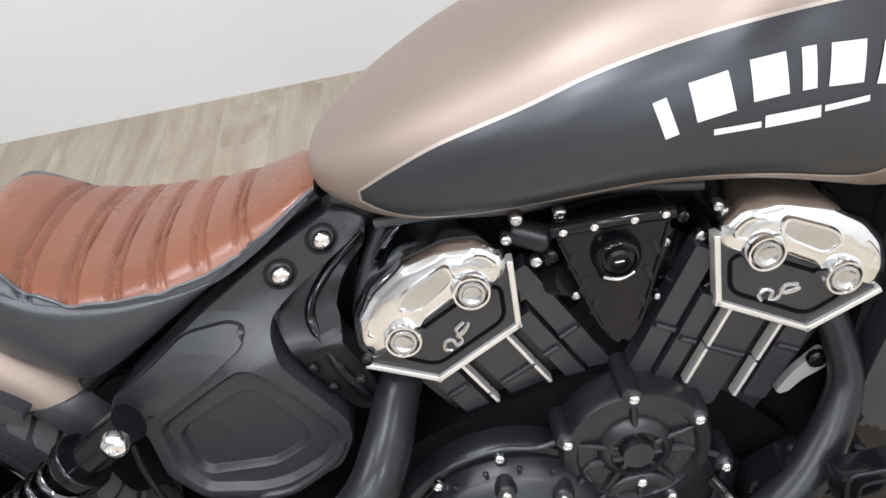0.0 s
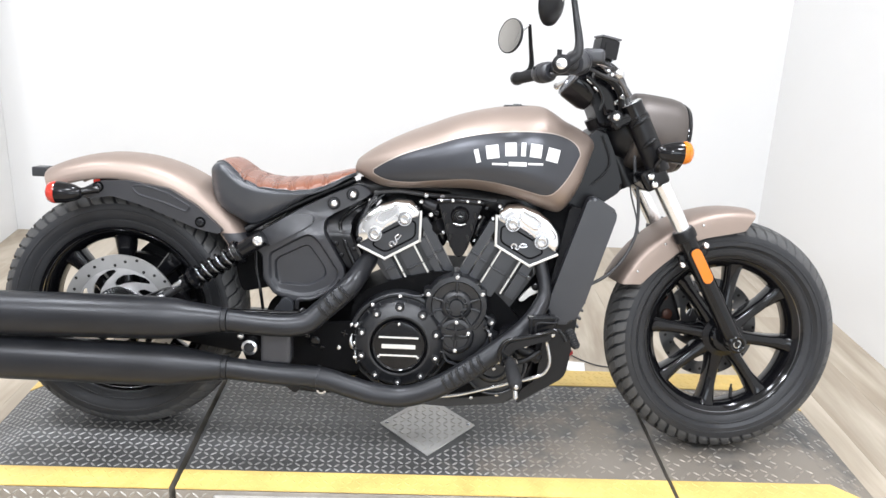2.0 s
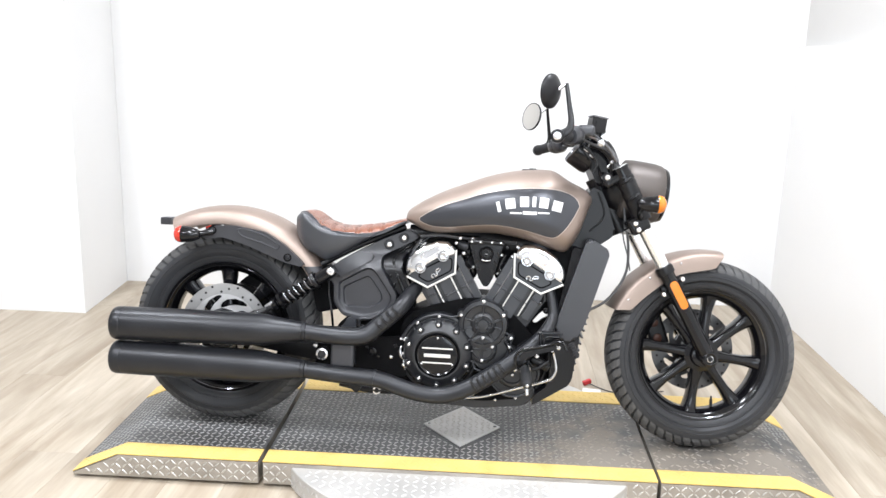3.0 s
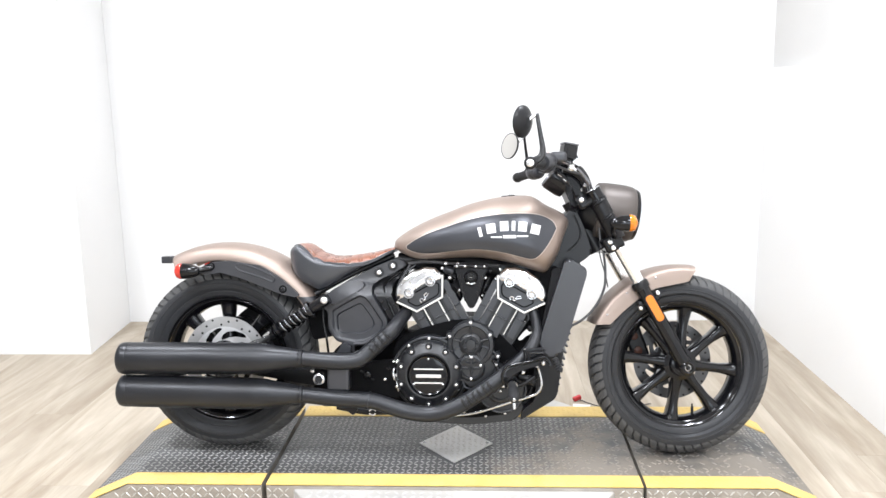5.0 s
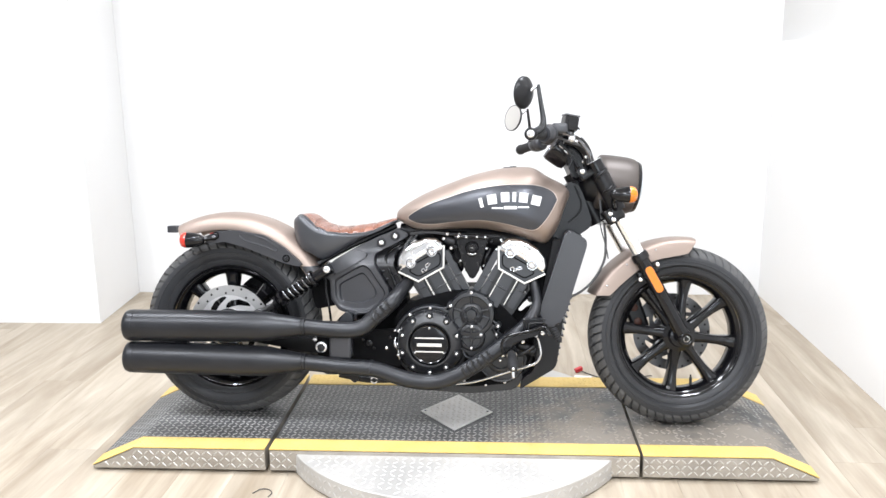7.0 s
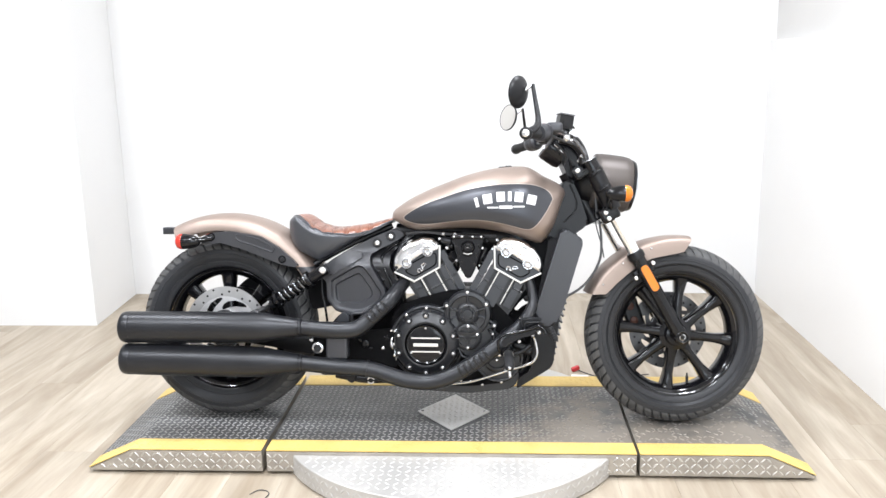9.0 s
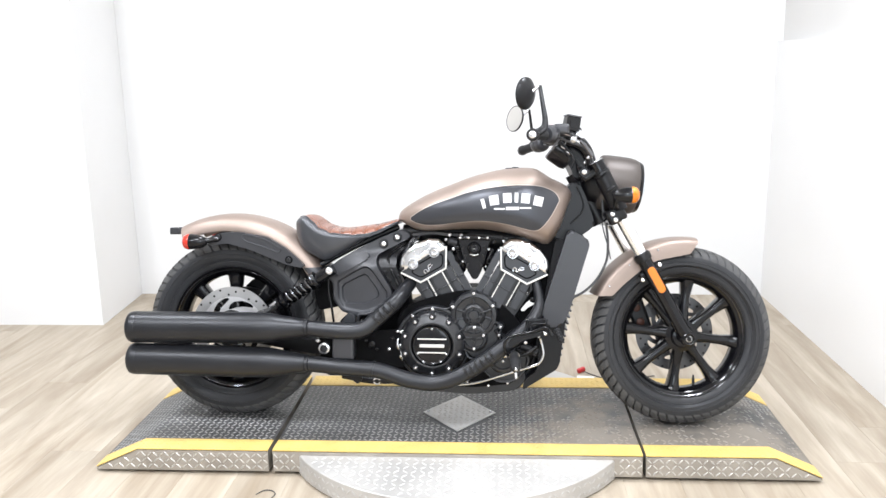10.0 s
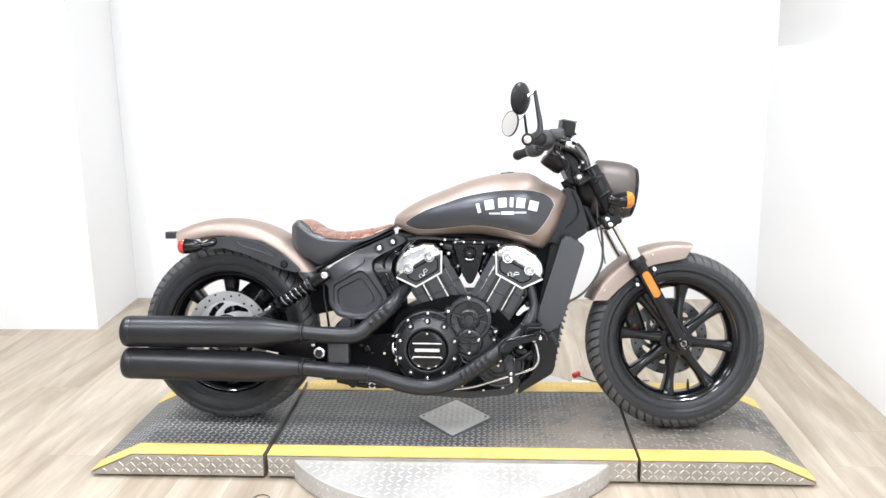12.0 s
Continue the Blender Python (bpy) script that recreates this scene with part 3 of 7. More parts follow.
# ---- small things on the floor ----
plug = tagged(new("charger_plug"), "small red plug with a thin black lead lying behind the platform", "plug")
b = box((0.036, 0.018, 0.018), (0.494, 0.634, 0.0140), 0.005, 2, (0, -14, 25))
part("shell", b, RED_PLASTIC, plug)
part("lead", tube([(0.507, 0.637, 0.006), (0.54, 0.605, 0.003), (0.59, 0.565, 0.003), (0.66, 0.56, 0.003), (0.80, 0.60, 0.003)], 0.0022, 6), CABLE, plug, "thin black lead")
b = box((0.072, 0.080, 0.0012), (0.504, 0.552, 0.0018), 0.0, 1, (0, 0, -8))
thing("paper_slip", b, PAPER, "small white slip of paper lying on the oak floor", "paper")
thing("thread_scrap", tube([(-0.62, -0.455, 0.002), (-0.60, -0.43, 0.003), (-0.575, -0.43, 0.002), (-0.56, -0.45, 0.002), (-0.565, -0.475, 0.002)], 0.0016, 5), CABLE,
      "thin dark curl of thread lying on the oak floor", "thread")

# ---- motorcycle ----
# Local axes: x ahead from the rear wheel, y to its left, z up from the deck; it leans on its stand, away from the camera's side.
bike = tagged(new("motorcycle"), "bronze and black cruiser motorcycle with brown seat, leaning on its stand", "motorcycle")
bike.matrix_world = pose(-0.795, 0.006, DECK + 0.004, -8.0, 0, -1.8)

RAKE, STEER = 29.1, 5.5
REAR_HUB, REAR_R = Vector((-0.010, 0, 0.313)), 0.317
FRONT_HUB, FRONT_R = Vector((1.560, 0, 0.303)), 0.305
AXIS = Vector((-math.sin(radians(RAKE)), 0, math.cos(radians(RAKE))))
HEAD = FRONT_HUB + AXIS * 0.62 + Vector((-math.cos(radians(RAKE)), 0, -math.sin(radians(RAKE)))) * 0.055
TURNED = Matrix.Translation(HEAD) @ Matrix.Rotation(radians(STEER), 4, AXIS) @ Matrix.Translation(-HEAD)


def up_fork(d, y=0.0, fwd=0.0):
    """A point d up the fork from the front axle, fwd ahead of it."""
    return FRONT_HUB + AXIS * d + Vector((math.cos(radians(RAKE)), 0, math.sin(radians(RAKE)))) * fwd + Vector((0, y, 0))


# -- wheels --


def swept_carrier(hub, y, slots, ds):
    """The brake disc's carrier: a flat ring whose swept teardrop slots are open."""
    b = bmesh.new()
    rings = [(0.040, 0.0), (0.060, 0.0), (0.066, 0.10), (0.074, 0.40), (0.084, 0.60), (0.094, 0.66), (0.103, 0.50), (0.108, 0.15), (0.1125, 0.0)]
    cols = 10
    grid = []
    for r, opening in rings:
        q = (r - 0.060) / 0.05
        row = []
        for k in range(slots):
            mid = 2 * math.pi / slots
            for c in range(cols):
                # the first columns span the slot, the rest the solid arm
                f = max(opening, 0.12) * c / 5 if c < 5 else max(opening, 0.12) + (1 - max(opening, 0.12)) * (c - 5) / 5
                a = mid * (k + f - 0.5 * max(opening, 0.12)) - 0.95 * max(0.0, q) ** 1.2
                row.append(b.verts.new(hub + Vector((math.cos(a) * r * ds, y - 0.002, math.sin(a) * r * ds))))
        grid.append(row)
    n = slots * cols
    for i in range(len(rings) - 1):
        for k in range(n):
            if k % cols < 5 and 2 <= i <= 6:
                continue
            b.faces.new((grid[i][k], grid[i][(k + 1) % n], grid[i + 1][(k + 1) % n], grid[i + 1][k]))
    ext = bmesh.ops.extrude_face_region(b, geom=b.faces[:])
    for v in [g for g in ext["geom"] if isinstance(g, bmesh.types.BMVert)]:
        v.co.y += 0.0042
    return b


def wheel(name, hub, radius, width, rim_r, spokes, turned, disc_y, disc_mat, label, first=0.05, broad=1.0, ds=1.0):
    base = bmesh.new()
    w = width * 0.36
    # rim: flanges, bead seats and a dropped centre
    prof = [(rim_r + 0.004, -w), (rim_r + 0.007, -w + 0.004), (rim_r - 0.002, -w + 0.012), (rim_r - 0.014, -w + 0.018), (rim_r - 0.022, -0.02), (rim_r - 0.022, 0.02),
            (rim_r - 0.014, w - 0.018), (rim_r - 0.002, w - 0.012), (rim_r + 0.007, w - 0.004), (rim_r + 0.004, w), (rim_r - 0.006, w - 0.003), (rim_r - 0.016, w - 0.012),
            (rim_r - 0.030, 0.022), (rim_r - 0.030, -0.022), (rim_r - 0.016, -w + 0.012), (rim_r - 0.006, -w + 0.003)]
    lathe(prof, hub, (0, 1, 0), 64, base, closed=True)
    ob = part(name, base, GLOSS_BLACK, bike, label, turned)
    # Thin shiny ridge added to draw the highlight line round the rim.
    for side in (-1, 1):
        lip = lathe([(rim_r - 0.0085, 0.0), (rim_r - 0.0070, 0.0016), (rim_r - 0.0055, 0.0)], hub + Vector((0, side * (w - 0.004), 0)), (0, side, 0), 72, closed=True)
        part("rim_highlight_ridge", lip, BLACK_CHROME, ob, "", turned)
    # tyre
    s, t = width / 2, bmesh.new()
    prof = [(rim_r - 0.004, -w + 0.006), (rim_r + 0.006, -w - 0.004), (rim_r + 0.016, -s * 0.80), (rim_r + 0.018, -s * 0.815), (rim_r + 0.022, -s * 0.83), (radius - 0.062, -s * 0.99), (radius - 0.046, -s),
            (radius - 0.035, -s * 0.975), (radius - 0.031, -s * 0.915), (radius - 0.021, -s * 0.775), (radius - 0.0105, -s * 0.515), (radius - 0.009, -s * 0.25), (radius - 0.008, 0)]
    prof += [(r, -y) for r, y in prof[-2::-1]]
    lathe(prof, hub, (0, 1, 0), 96, t, closed=True)
    tyre = part("tyre", t, RUBBER, ob, "black road tyre with a blocky tread", turned)
    # tread blocks round the shoulders
    tb = bmesh.new()
    count = 58
    for side in (-1, 1):
        for shift, skew, line in ((0.0, 0.020, ((radius - 0.036, 0.965), (radius - 0.0285, 0.900), (radius - 0.0185, 0.765), (radius - 0.0140, 0.665))),
                                  (0.5, 0.024, ((radius - 0.0125, 0.630), (radius - 0.0075, 0.480), (radius - 0.0050, 0.330), (radius - 0.0042, 0.255)))):
            for k in range(count):
                a0 = 2 * math.pi * (k + shift + (0.25 if side > 0 else 0)) / count
                rows = []
                for q, (r, y) in enumerate(line):
                    a = a0 + skew * q
                    half = (0.034, 0.0430, 0.0425, 0.030)[q]
                    rows.append([hub + Vector((math.cos(a + da) * (r + dr), side * s * y, math.sin(a + da) * (r + dr))) for da, dr in ((-half, -0.006), (-half * 0.94, 0.0044), (half * 0.94, 0.0044), (half, -0.006))])
                sheet(rows, tb, cap=True, ring=True)
    for k in range(count):
        a = 2 * math.pi * (k + 0.3) / count
        rows = []
        for y, da in ((-0.205, -0.03), (0.0, 0.02), (0.205, -0.03)):
            rows.append([hub + Vector((math.cos(a + da + h) * (radius + dr), s * y, math.sin(a + da + h) * (radius + dr))) for h, dr in ((-0.044, -0.008), (-0.043, 0.0), (0.043, 0.0), (0.044, -0.008))])
        sheet(rows, tb, cap=True, ring=True)
    part("tread", tb, TREAD_RUBBER, ob, "blocks of the tread", turned)
    for side in (-1, 1):
        for r, y in ((rim_r + 0.020, 0.835), (radius - 0.050, 1.004), (rim_r + 0.012, 0.77)):
            band = lathe([(r - 0.0022, 0.0), (r - 0.0012, 0.0016), (r + 0.0012, 0.0016), (r + 0.0022, 0.0)], hub + Vector((0, side * (s * y - 0.0005), 0)), (0, side, 0), 72, closed=True)
            part("sidewall_ring", band, RUBBER, ob, "", turned)
    # spokes, each a tapered beam with a raised web
    for k in range(spokes):
        a = 2 * math.pi * k / spokes + first
        d, n = Vector((math.cos(a), 0, math.sin(a))), Vector((-math.sin(a), 0, math.cos(a)))
        rows = []
        for r, hw, yw in ((0.040, 0.019, 0.034), (0.09, 0.0140, 0.027), (0.14, 0.0140, 0.025), (rim_r - 0.036, 0.0185, 0.028), (rim_r - 0.022, 0.024, 0.032)):
            c = hub + d * r
            rows.append([c + n * (hw * broad * u) + Vector((0, yw * v, 0)) for u, v in ((-1, -0.6), (-0.55, -1), (0.55, -1), (1, -0.6), (1, 0.6), (0.55, 1), (-0.55, 1), (-1, 0.6))])
        part("spoke", sheet(rows, cap=True, ring=True), GLOSS_BLACK, ob, "", turned, 40)
    for k in range(5):
        a = -1.30 + 0.085 * k
        wt = box((0.016, 0.010, 0.004), (0, 0, 0), 0.0012, 1)
        part("balance_weight", wt, STEEL, ob, "", (turned or Matrix()) @ Matrix.Translation(hub + Vector((math.cos(a) * (rim_r - 0.0165), -w + 0.021, math.sin(a) * (rim_r - 0.0165)))) @ pose(0, 0, 0, 0, 90 - math.degrees(a), 0))
    h = lathe([(0.020, -0.062), (0.036, -0.058), (0.040, -0.040), (0.055, -0.034), (0.055, 0.034), (0.040, 0.040), (0.036, 0.058), (0.020, 0.062)], hub, (0, 1, 0), 32)
    part("hub", h, GLOSS_BLACK, ob, "", turned)
    part("valve", lathe([(0.005, 0), (0.005, 0.03), (0.003, 0.034), (0.003, 0.042)], hub + Vector((0.05, 0, -(rim_r - 0.03))), (0, 0, 1), 8), GRIP, ob, "", turned)
    # brake disc: a drilled ring on a carrier with swept teardrop slots
    side = -1 if disc_y < 0 else 1
    bd = lathe([(0.146 * ds, -0.0028), (0.146 * ds, 0.0028), (0.112 * ds, 0.0028), (0.112 * ds, -0.0028)], hub + Vector((0, disc_y, 0)), (0, 1, 0), 72, closed=True)
    carrier = swept_carrier(hub, disc_y - side * 0.0005, 7, ds)
    part("brake_disc", bd, disc_mat, ob, "drilled steel brake disc", turned)
    part("disc_carrier", carrier, CARRIER_STEEL if disc_mat is DISC_STEEL else disc_mat, ob, "", turned)
    # Black plugs paint the shade inside the drilled holes.
    for k in range(30):
        a, r = 2 * math.pi * k / 30, (0.139 * ds, 0.129 * ds, 0.119 * ds)[k % 3]
        part("drilled_hole", lathe([(0.0042, -0.0031), (0.0042, 0.0031)], hub + Vector((math.cos(a) * r, disc_y, math.sin(a) * r)), (0, 1, 0), 8), GAP, ob, "", turned)
    ring = lathe([(0.067, -0.002), (0.067, 0.002), (0.028, 0.004), (0.028, -0.002)], hub + Vector((0, disc_y + side * 0.010, 0)), (0, 1, 0), 48, closed=True)
    for k in range(48):
        a = 2 * math.pi * k / 48
        box((0.010, 0.003, 0.0038), hub + Vector((math.cos(a) * 0.0595, disc_y + side * 0.0130, math.sin(a) * 0.0595)), 0, 1, (0, -math.degrees(a), 0), ring)
    part("sensor_ring", ring, STEEL, ob, "", turned)
    return ob


rear_wheel = wheel("rear_wheel", REAR_HUB, REAR_R, 0.150, 0.219, 8, None, -0.058, DISC_STEEL, "rear wheel with gloss black cast spokes", 0.02, 1.35, 1.02)
front_wheel = wheel("front_wheel", FRONT_HUB, FRONT_R, 0.130, 0.213, 8, TURNED, 0.072, DARK_DISC, "front wheel with gloss black cast spokes", -0.13, 1.1, 0.93)

# -- fuel tank --
TANK_TOP = [(0.586, 0.712), (0.592, 0.727), (0.606, 0.740), (0.637, 0.761), (0.677, 0.783), (0.727, 0.806), (0.777, 0.825), (0.826, 0.844), (0.875, 0.859), (0.934, 0.872), (0.983, 0.878), (1.032, 0.880), (1.058, 0.877),
            (1.081, 0.866), (1.11, 0.847), (1.139, 0.833), (1.16, 0.822), (1.178, 0.810), (1.188, 0.797)]
TANK_LOW = [(0.586, 0.700), (0.60, 0.692), (0.62, 0.681), (0.65, 0.668), (0.69, 0.662), (0.75, 0.664), (0.82, 0.667), (0.88, 0.667), (0.93, 0.661), (0.98, 0.652), (1.02, 0.640), (1.065, 0.624), (1.09, 0.616), (1.108, 0.618),
            (1.13, 0.645), (1.15, 0.685), (1.166, 0.735), (1.178, 0.765), (1.188, 0.785)]
TANK_HALF = [(0.586, 0.019), (0.592, 0.044), (0.600, 0.066), (0.620, 0.089), (0.660, 0.118), (0.710, 0.142), (0.770, 0.161), (0.830, 0.172), (0.900, 0.178), (0.970, 0.180), (1.030, 0.177), (1.080, 0.168), (1.120, 0.153), (1.150, 0.130), (1.172, 0.097), (1.188, 0.050)]


def tank_section(x):
    zt, zb, w = smooth_at(TANK_TOP, x), smooth_at(TANK_LOW, x), smooth_at(TANK_HALF, x)
    return zt, zb, zb + 0.40 * (zt - zb), w


def tank_half(x, z):
    """How far the tank's skin stands out at x and z."""
    zt, zb, zc, w = tank_section(x)
    h, e = (zt - zc, 2.5) if z > zc else (zc - zb, 2.7)
    q = min(1.0, abs(z - zc) / h)
    return w * (1 - q ** e) ** (1 / e)


rows = []
for k in range(75):
    x = 0.586 + (1.188 - 0.586) * (0.5 - 0.5 * math.cos(math.pi * k / 74)) if k else 0.586
    zt, zb, zc, w = tank_section(x)
    ring = []
    for j in range(48):
        a = 2 * math.pi * j / 48
        ca, sa = math.cos(a), math.sin(a)
        h, e = (zt - zc, 2.5) if sa >= 0 else (zc - zb, 2.7)
        ring.append((x, w * math.copysign(abs(ca) ** (2 / e), ca), zc + h * math.copysign(abs(sa) ** (2 / e), sa)))
    rows.append(ring)
tank = part("fuel_tank", sheet(rows, cap=True, ring=True), BRONZE, bike, "matte bronze teardrop fuel tank with charcoal side panels", angle=50)

PANEL_TOP = [(0.640, 0.712), (0.669, 0.731), (0.716, 0.755), (0.791, 0.781), (0.838, 0.797), (0.885, 0.808), (0.931, 0.815), (0.977, 0.819), (1.023, 0.820), (1.069, 0.817), (1.102, 0.808), (1.124, 0.796), (1.135, 0.783), (1.139, 0.772)]
PANEL_LOW = [(0.640, 0.703), (0.660, 0.694), (0.688, 0.688), (0.735, 0.688), (0.791, 0.695), (0.866, 0.702), (0.922, 0.699), (0.978, 0.689), (1.024, 0.677), (1.050, 0.671), (1.068, 0.672), (1.082, 0.681), (1.102, 0.704), (1.120, 0.731), (1.133, 0.756), (1.139, 0.768)]


def on_tank(x, z, side, off):
    # parallax of the swollen side: the printed outline is given where the skin stands 0.15 out
    return (x, side * (tank_half(x, z) + off), z)


def tank_patch(fn_low, fn_top, x0, x1, nx, nz, side, off, mat, name, label="", parent=None):
    b = bmesh.new()
    rows = []
    for k in range(nx + 1):
        x = x0 + (x1 - x0) * k / nx
        lo, hi = fn_low(x), fn_top(x)
        rows.append([on_tank(x, lo + (hi - lo) * j / nz, side, off) for j in range(nz + 1)])
    sheet(rows, b)
    return part(name, b, mat, parent or tank, label, angle=60)


for side in (-1, 1):
    tank_patch(lambda x: smooth_at(PANEL_LOW, x), lambda x: smooth_at(PANEL_TOP, x), 0.640, 1.139, 80, 14, side, 0.0012, CHARCOAL, "side_panel", "charcoal satin side panel")
    # pinstripe all round the panel
    n = 90
    top = [(0.640 + 0.499 * k / n, smooth_at(PANEL_TOP, 0.640 + 0.499 * k / n)) for k in range(n + 1)]
    low = [(0.640 + 0.499 * k / n, smooth_at(PANEL_LOW, 0.640 + 0.499 * k / n)) for k in range(n + 1)]
    loop = top + low[::-1]
    b = bmesh.new()
    rows = []
    m = len(loop)
    for k in range(m + 1):
        p, a, c = loop[k % m], loop[(k - 1) % m], loop[(k + 1) % m]
        tx, tz = c[0] - a[0], c[1] - a[1]
        ln = math.hypot(tx, tz) or 1
        nx_, nz_ = -tz / ln, tx / ln
        rows.append([on_tank(p[0] + nx_ * o, p[1] + nz_ * o, side, 0.0020) for o in (-0.0004, 0.0009, 0.0022)])
    sheet(rows, b)
    part("pinstripe", b, SILVER_LINE, tank, "pale pinstripe round the side panel", angle=60)

    # maker's word on the panel, as plain blocks, and the bar below it
    for x, wd, tilt in ((0.8905, 0.0110, -15), (0.9260, 0.030, -9), (0.9690, 0.027, -3), (0.9990, 0.0112, 1), (1.0290, 0.028, 6), (1.0705, 0.030, 13)):
        cz = 0.7795 - 1.9 * (x - 0.992) ** 2
        ca, sa = math.cos(radians(-tilt)), math.sin(radians(-tilt))
        for mat, kx, kz, off, name in ((WHITE_PRINT, 1.0, 0.0315, 0.0022, "emblem_block"),):
            b = bmesh.new()
            rows = []
            for u in np.linspace(-0.5, 0.5, 5):
                row = []
                for v in np.linspace(-0.5, 0.5, 5):
                    px, pz = u * wd * kx, v * kz
                    row.append(on_tank(x + px * ca - pz * sa, cz + px * sa + pz * ca, side, off))
                rows.append(row)
            sheet(rows, b)
            part(name, b, mat, tank, "", angle=60)
    for x0, x1, zc, hh in ((0.926, 0.962, 0.7430, 0.0025), (0.965, 1.008, 0.7445, 0.0050), (1.011, 1.047, 0.7460, 0.0025)):
        tank_patch(lambda x: zc - hh, lambda x: zc + hh, x0, x1, 8, 2, side, 0.0022, WHITE_PRINT, "emblem_bar")

cap = lathe([(0.036, -0.01), (0.036, 0.002), (0.033, 0.005), (0.012, 0.0055), (0.010, 0.008), (0, 0.008)], (0.992, 0.0, 0.8745), (0, 0, 1), 40)
part("filler_cap", cap, GLOSS_BLACK, tank, "gloss black filler cap")

# -- seat --
SEAT_TOP = [(0.223, 0.687), (0.228, 0.700), (0.234, 0.707), (0.240, 0.711), (0.252, 0.7155), (0.267, 0.7165), (0.283, 0.712), (0.300, 0.701), (0.325, 0.684), (0.37, 0.672), (0.41, 0.672), (0.455, 0.677), (0.50, 0.684), (0.54, 0.692), (0.57, 0.700), (0.590, 0.702)]
SEAT_SEAM = [(0.223, 0.681), (0.228, 0.689), (0.234, 0.694), (0.240, 0.699), (0.262, 0.708), (0.28, 0.696), (0.30, 0.680), (0.33, 0.665), (0.38, 0.654), (0.43, 0.648), (0.485, 0.647), (0.53, 0.662), (0.57, 0.684), (0.590, 0.694)]
SEAT_LOW = [(0.220, 0.680), (0.228, 0.648), (0.252, 0.603), (0.300, 0.576), (0.332, 0.560), (0.356, 0.564), (0.444, 0.617), (0.53, 0.664), (0.590, 0.686)]
SEAT_HALF = [(0.220, 0.0182), (0.224, 0.0455), (0.232, 0.0710), (0.245, 0.0910), (0.262, 0.1047), (0.300, 0.1165), (0.360, 0.1250), (0.420, 0.1222), (0.480, 0.1067), (0.530, 0.0854), (0.570, 0.0640), (0.590, 0.0485)]
seat_base = bmesh.new()
rows = []
for k in range(45):
    x = 0.220 + 0.370 * k / 44
    w, lo = smooth_at(SEAT_HALF, x), smooth_at(SEAT_LOW, x)
    hi = smooth_at(SEAT_SEAM, x)
    hi = max(hi, lo + 0.006)
    half = [(w * 0.72, lo), (w * 0.88, lo + (hi - lo) * 0.08), (w * 0.97, lo + (hi - lo) * 0.45), (w, lo + (hi - lo) * 0.85), (w * 0.985, hi), (w * 0.80, hi + 0.004)]
    rows.append([(x, -y, z) for y, z in half] + [(x, y, z) for y, z in half[::-1]])
sheet(rows, seat_base, cap=True, ring=True)
seat = part("seat", seat_base, BLACK_LEATHER, bike, "solo seat with a tufted brown top and black skirt", angle=75)
CHANNEL = (0.308, 0.348, 0.388, 0.428, 0.468, 0.508)


def seat_inset(x):
    """How far the black roll of the seat's rear laps over the cushion's edge."""
    return 0.001 + 0.029 * min(1.0, max(0.0, (0.365 - x) / 0.11)) ** 1.4


def seat_z(x, y):
    """The height of the seat's upper surface."""
    w, seam, top = smooth_at(SEAT_HALF, x) * 0.985, smooth_at(SEAT_SEAM, x), smooth_at(SEAT_TOP, x)
    v = min(1.0, abs(y) / w)
    rise = (top - seam + 0.003) * max(0.0, 1 - v * v) ** 0.33
    at = x - 0.010 * v ** 3
    dip = sum(0.0058 * math.exp(-((at - c - d) / 0.0026) ** 2) for c in CHANNEL for d in (0.0, 0.008)) if x > 0.30 else 0
    return seam - 0.003 + rise - dip * min(1.0, 3.2 * math.sqrt(max(0.0, 1 - v * v)))


def seat_edge(x):
    return max(0.25 * smooth_at(SEAT_HALF, x), smooth_at(SEAT_HALF, x) * 0.985 - seat_inset(x))


REAR_X = 0.243
xs = [REAR_X + (0.590 - REAR_X) * (k / 150) ** 1.08 for k in range(151)]
cushion = bmesh.new()
sheet([[(x, y, seat_z(x, y)) for y in (-seat_edge(x) * math.cos(math.pi * q / 26) for q in range(27))] for x in xs], cushion)
part("cushion", cushion, BROWN_LEATHER, seat, "tufted brown leather cushion", angle=60)
roll = bmesh.new()
for side in (-1, 1):
    rows = []
    for x in xs:
        e, w = seat_edge(x), smooth_at(SEAT_HALF, x) * 0.985
        rows.append([(x, side * (e + (w - e) * math.sin(math.pi * q / 12)), seat_z(x, e + (w - e) * math.sin(math.pi * q / 12))) for q in range(7)])
    sheet(rows, roll)
rows = []
for k in range(13):
    x = 0.223 + (REAR_X - 0.223) * math.sin(math.pi * k / 24) ** 2 * 1.0 if k < 12 else REAR_X
    w = smooth_at(SEAT_HALF, x) * 0.985
    rows.append([(x, -w * math.cos(math.pi * q / 26), seat_z(x, w * math.cos(math.pi * q / 26))) for q in range(27)])
sheet(rows, roll)
part("rear_roll", roll, BLACK_LEATHER, seat, "black vinyl roll round the cushion's rear", angle=60)
pipe_line = [(x, -seat_edge(x), seat_z(x, seat_edge(x)) + 0.0005) for x in np.linspace(0.588, REAR_X, 40)]
part("piping", tube(pipe_line, 0.0022, 6, 2), BLACK_LEATHER, seat, "black piping round the cushion")

# -- rear fender --


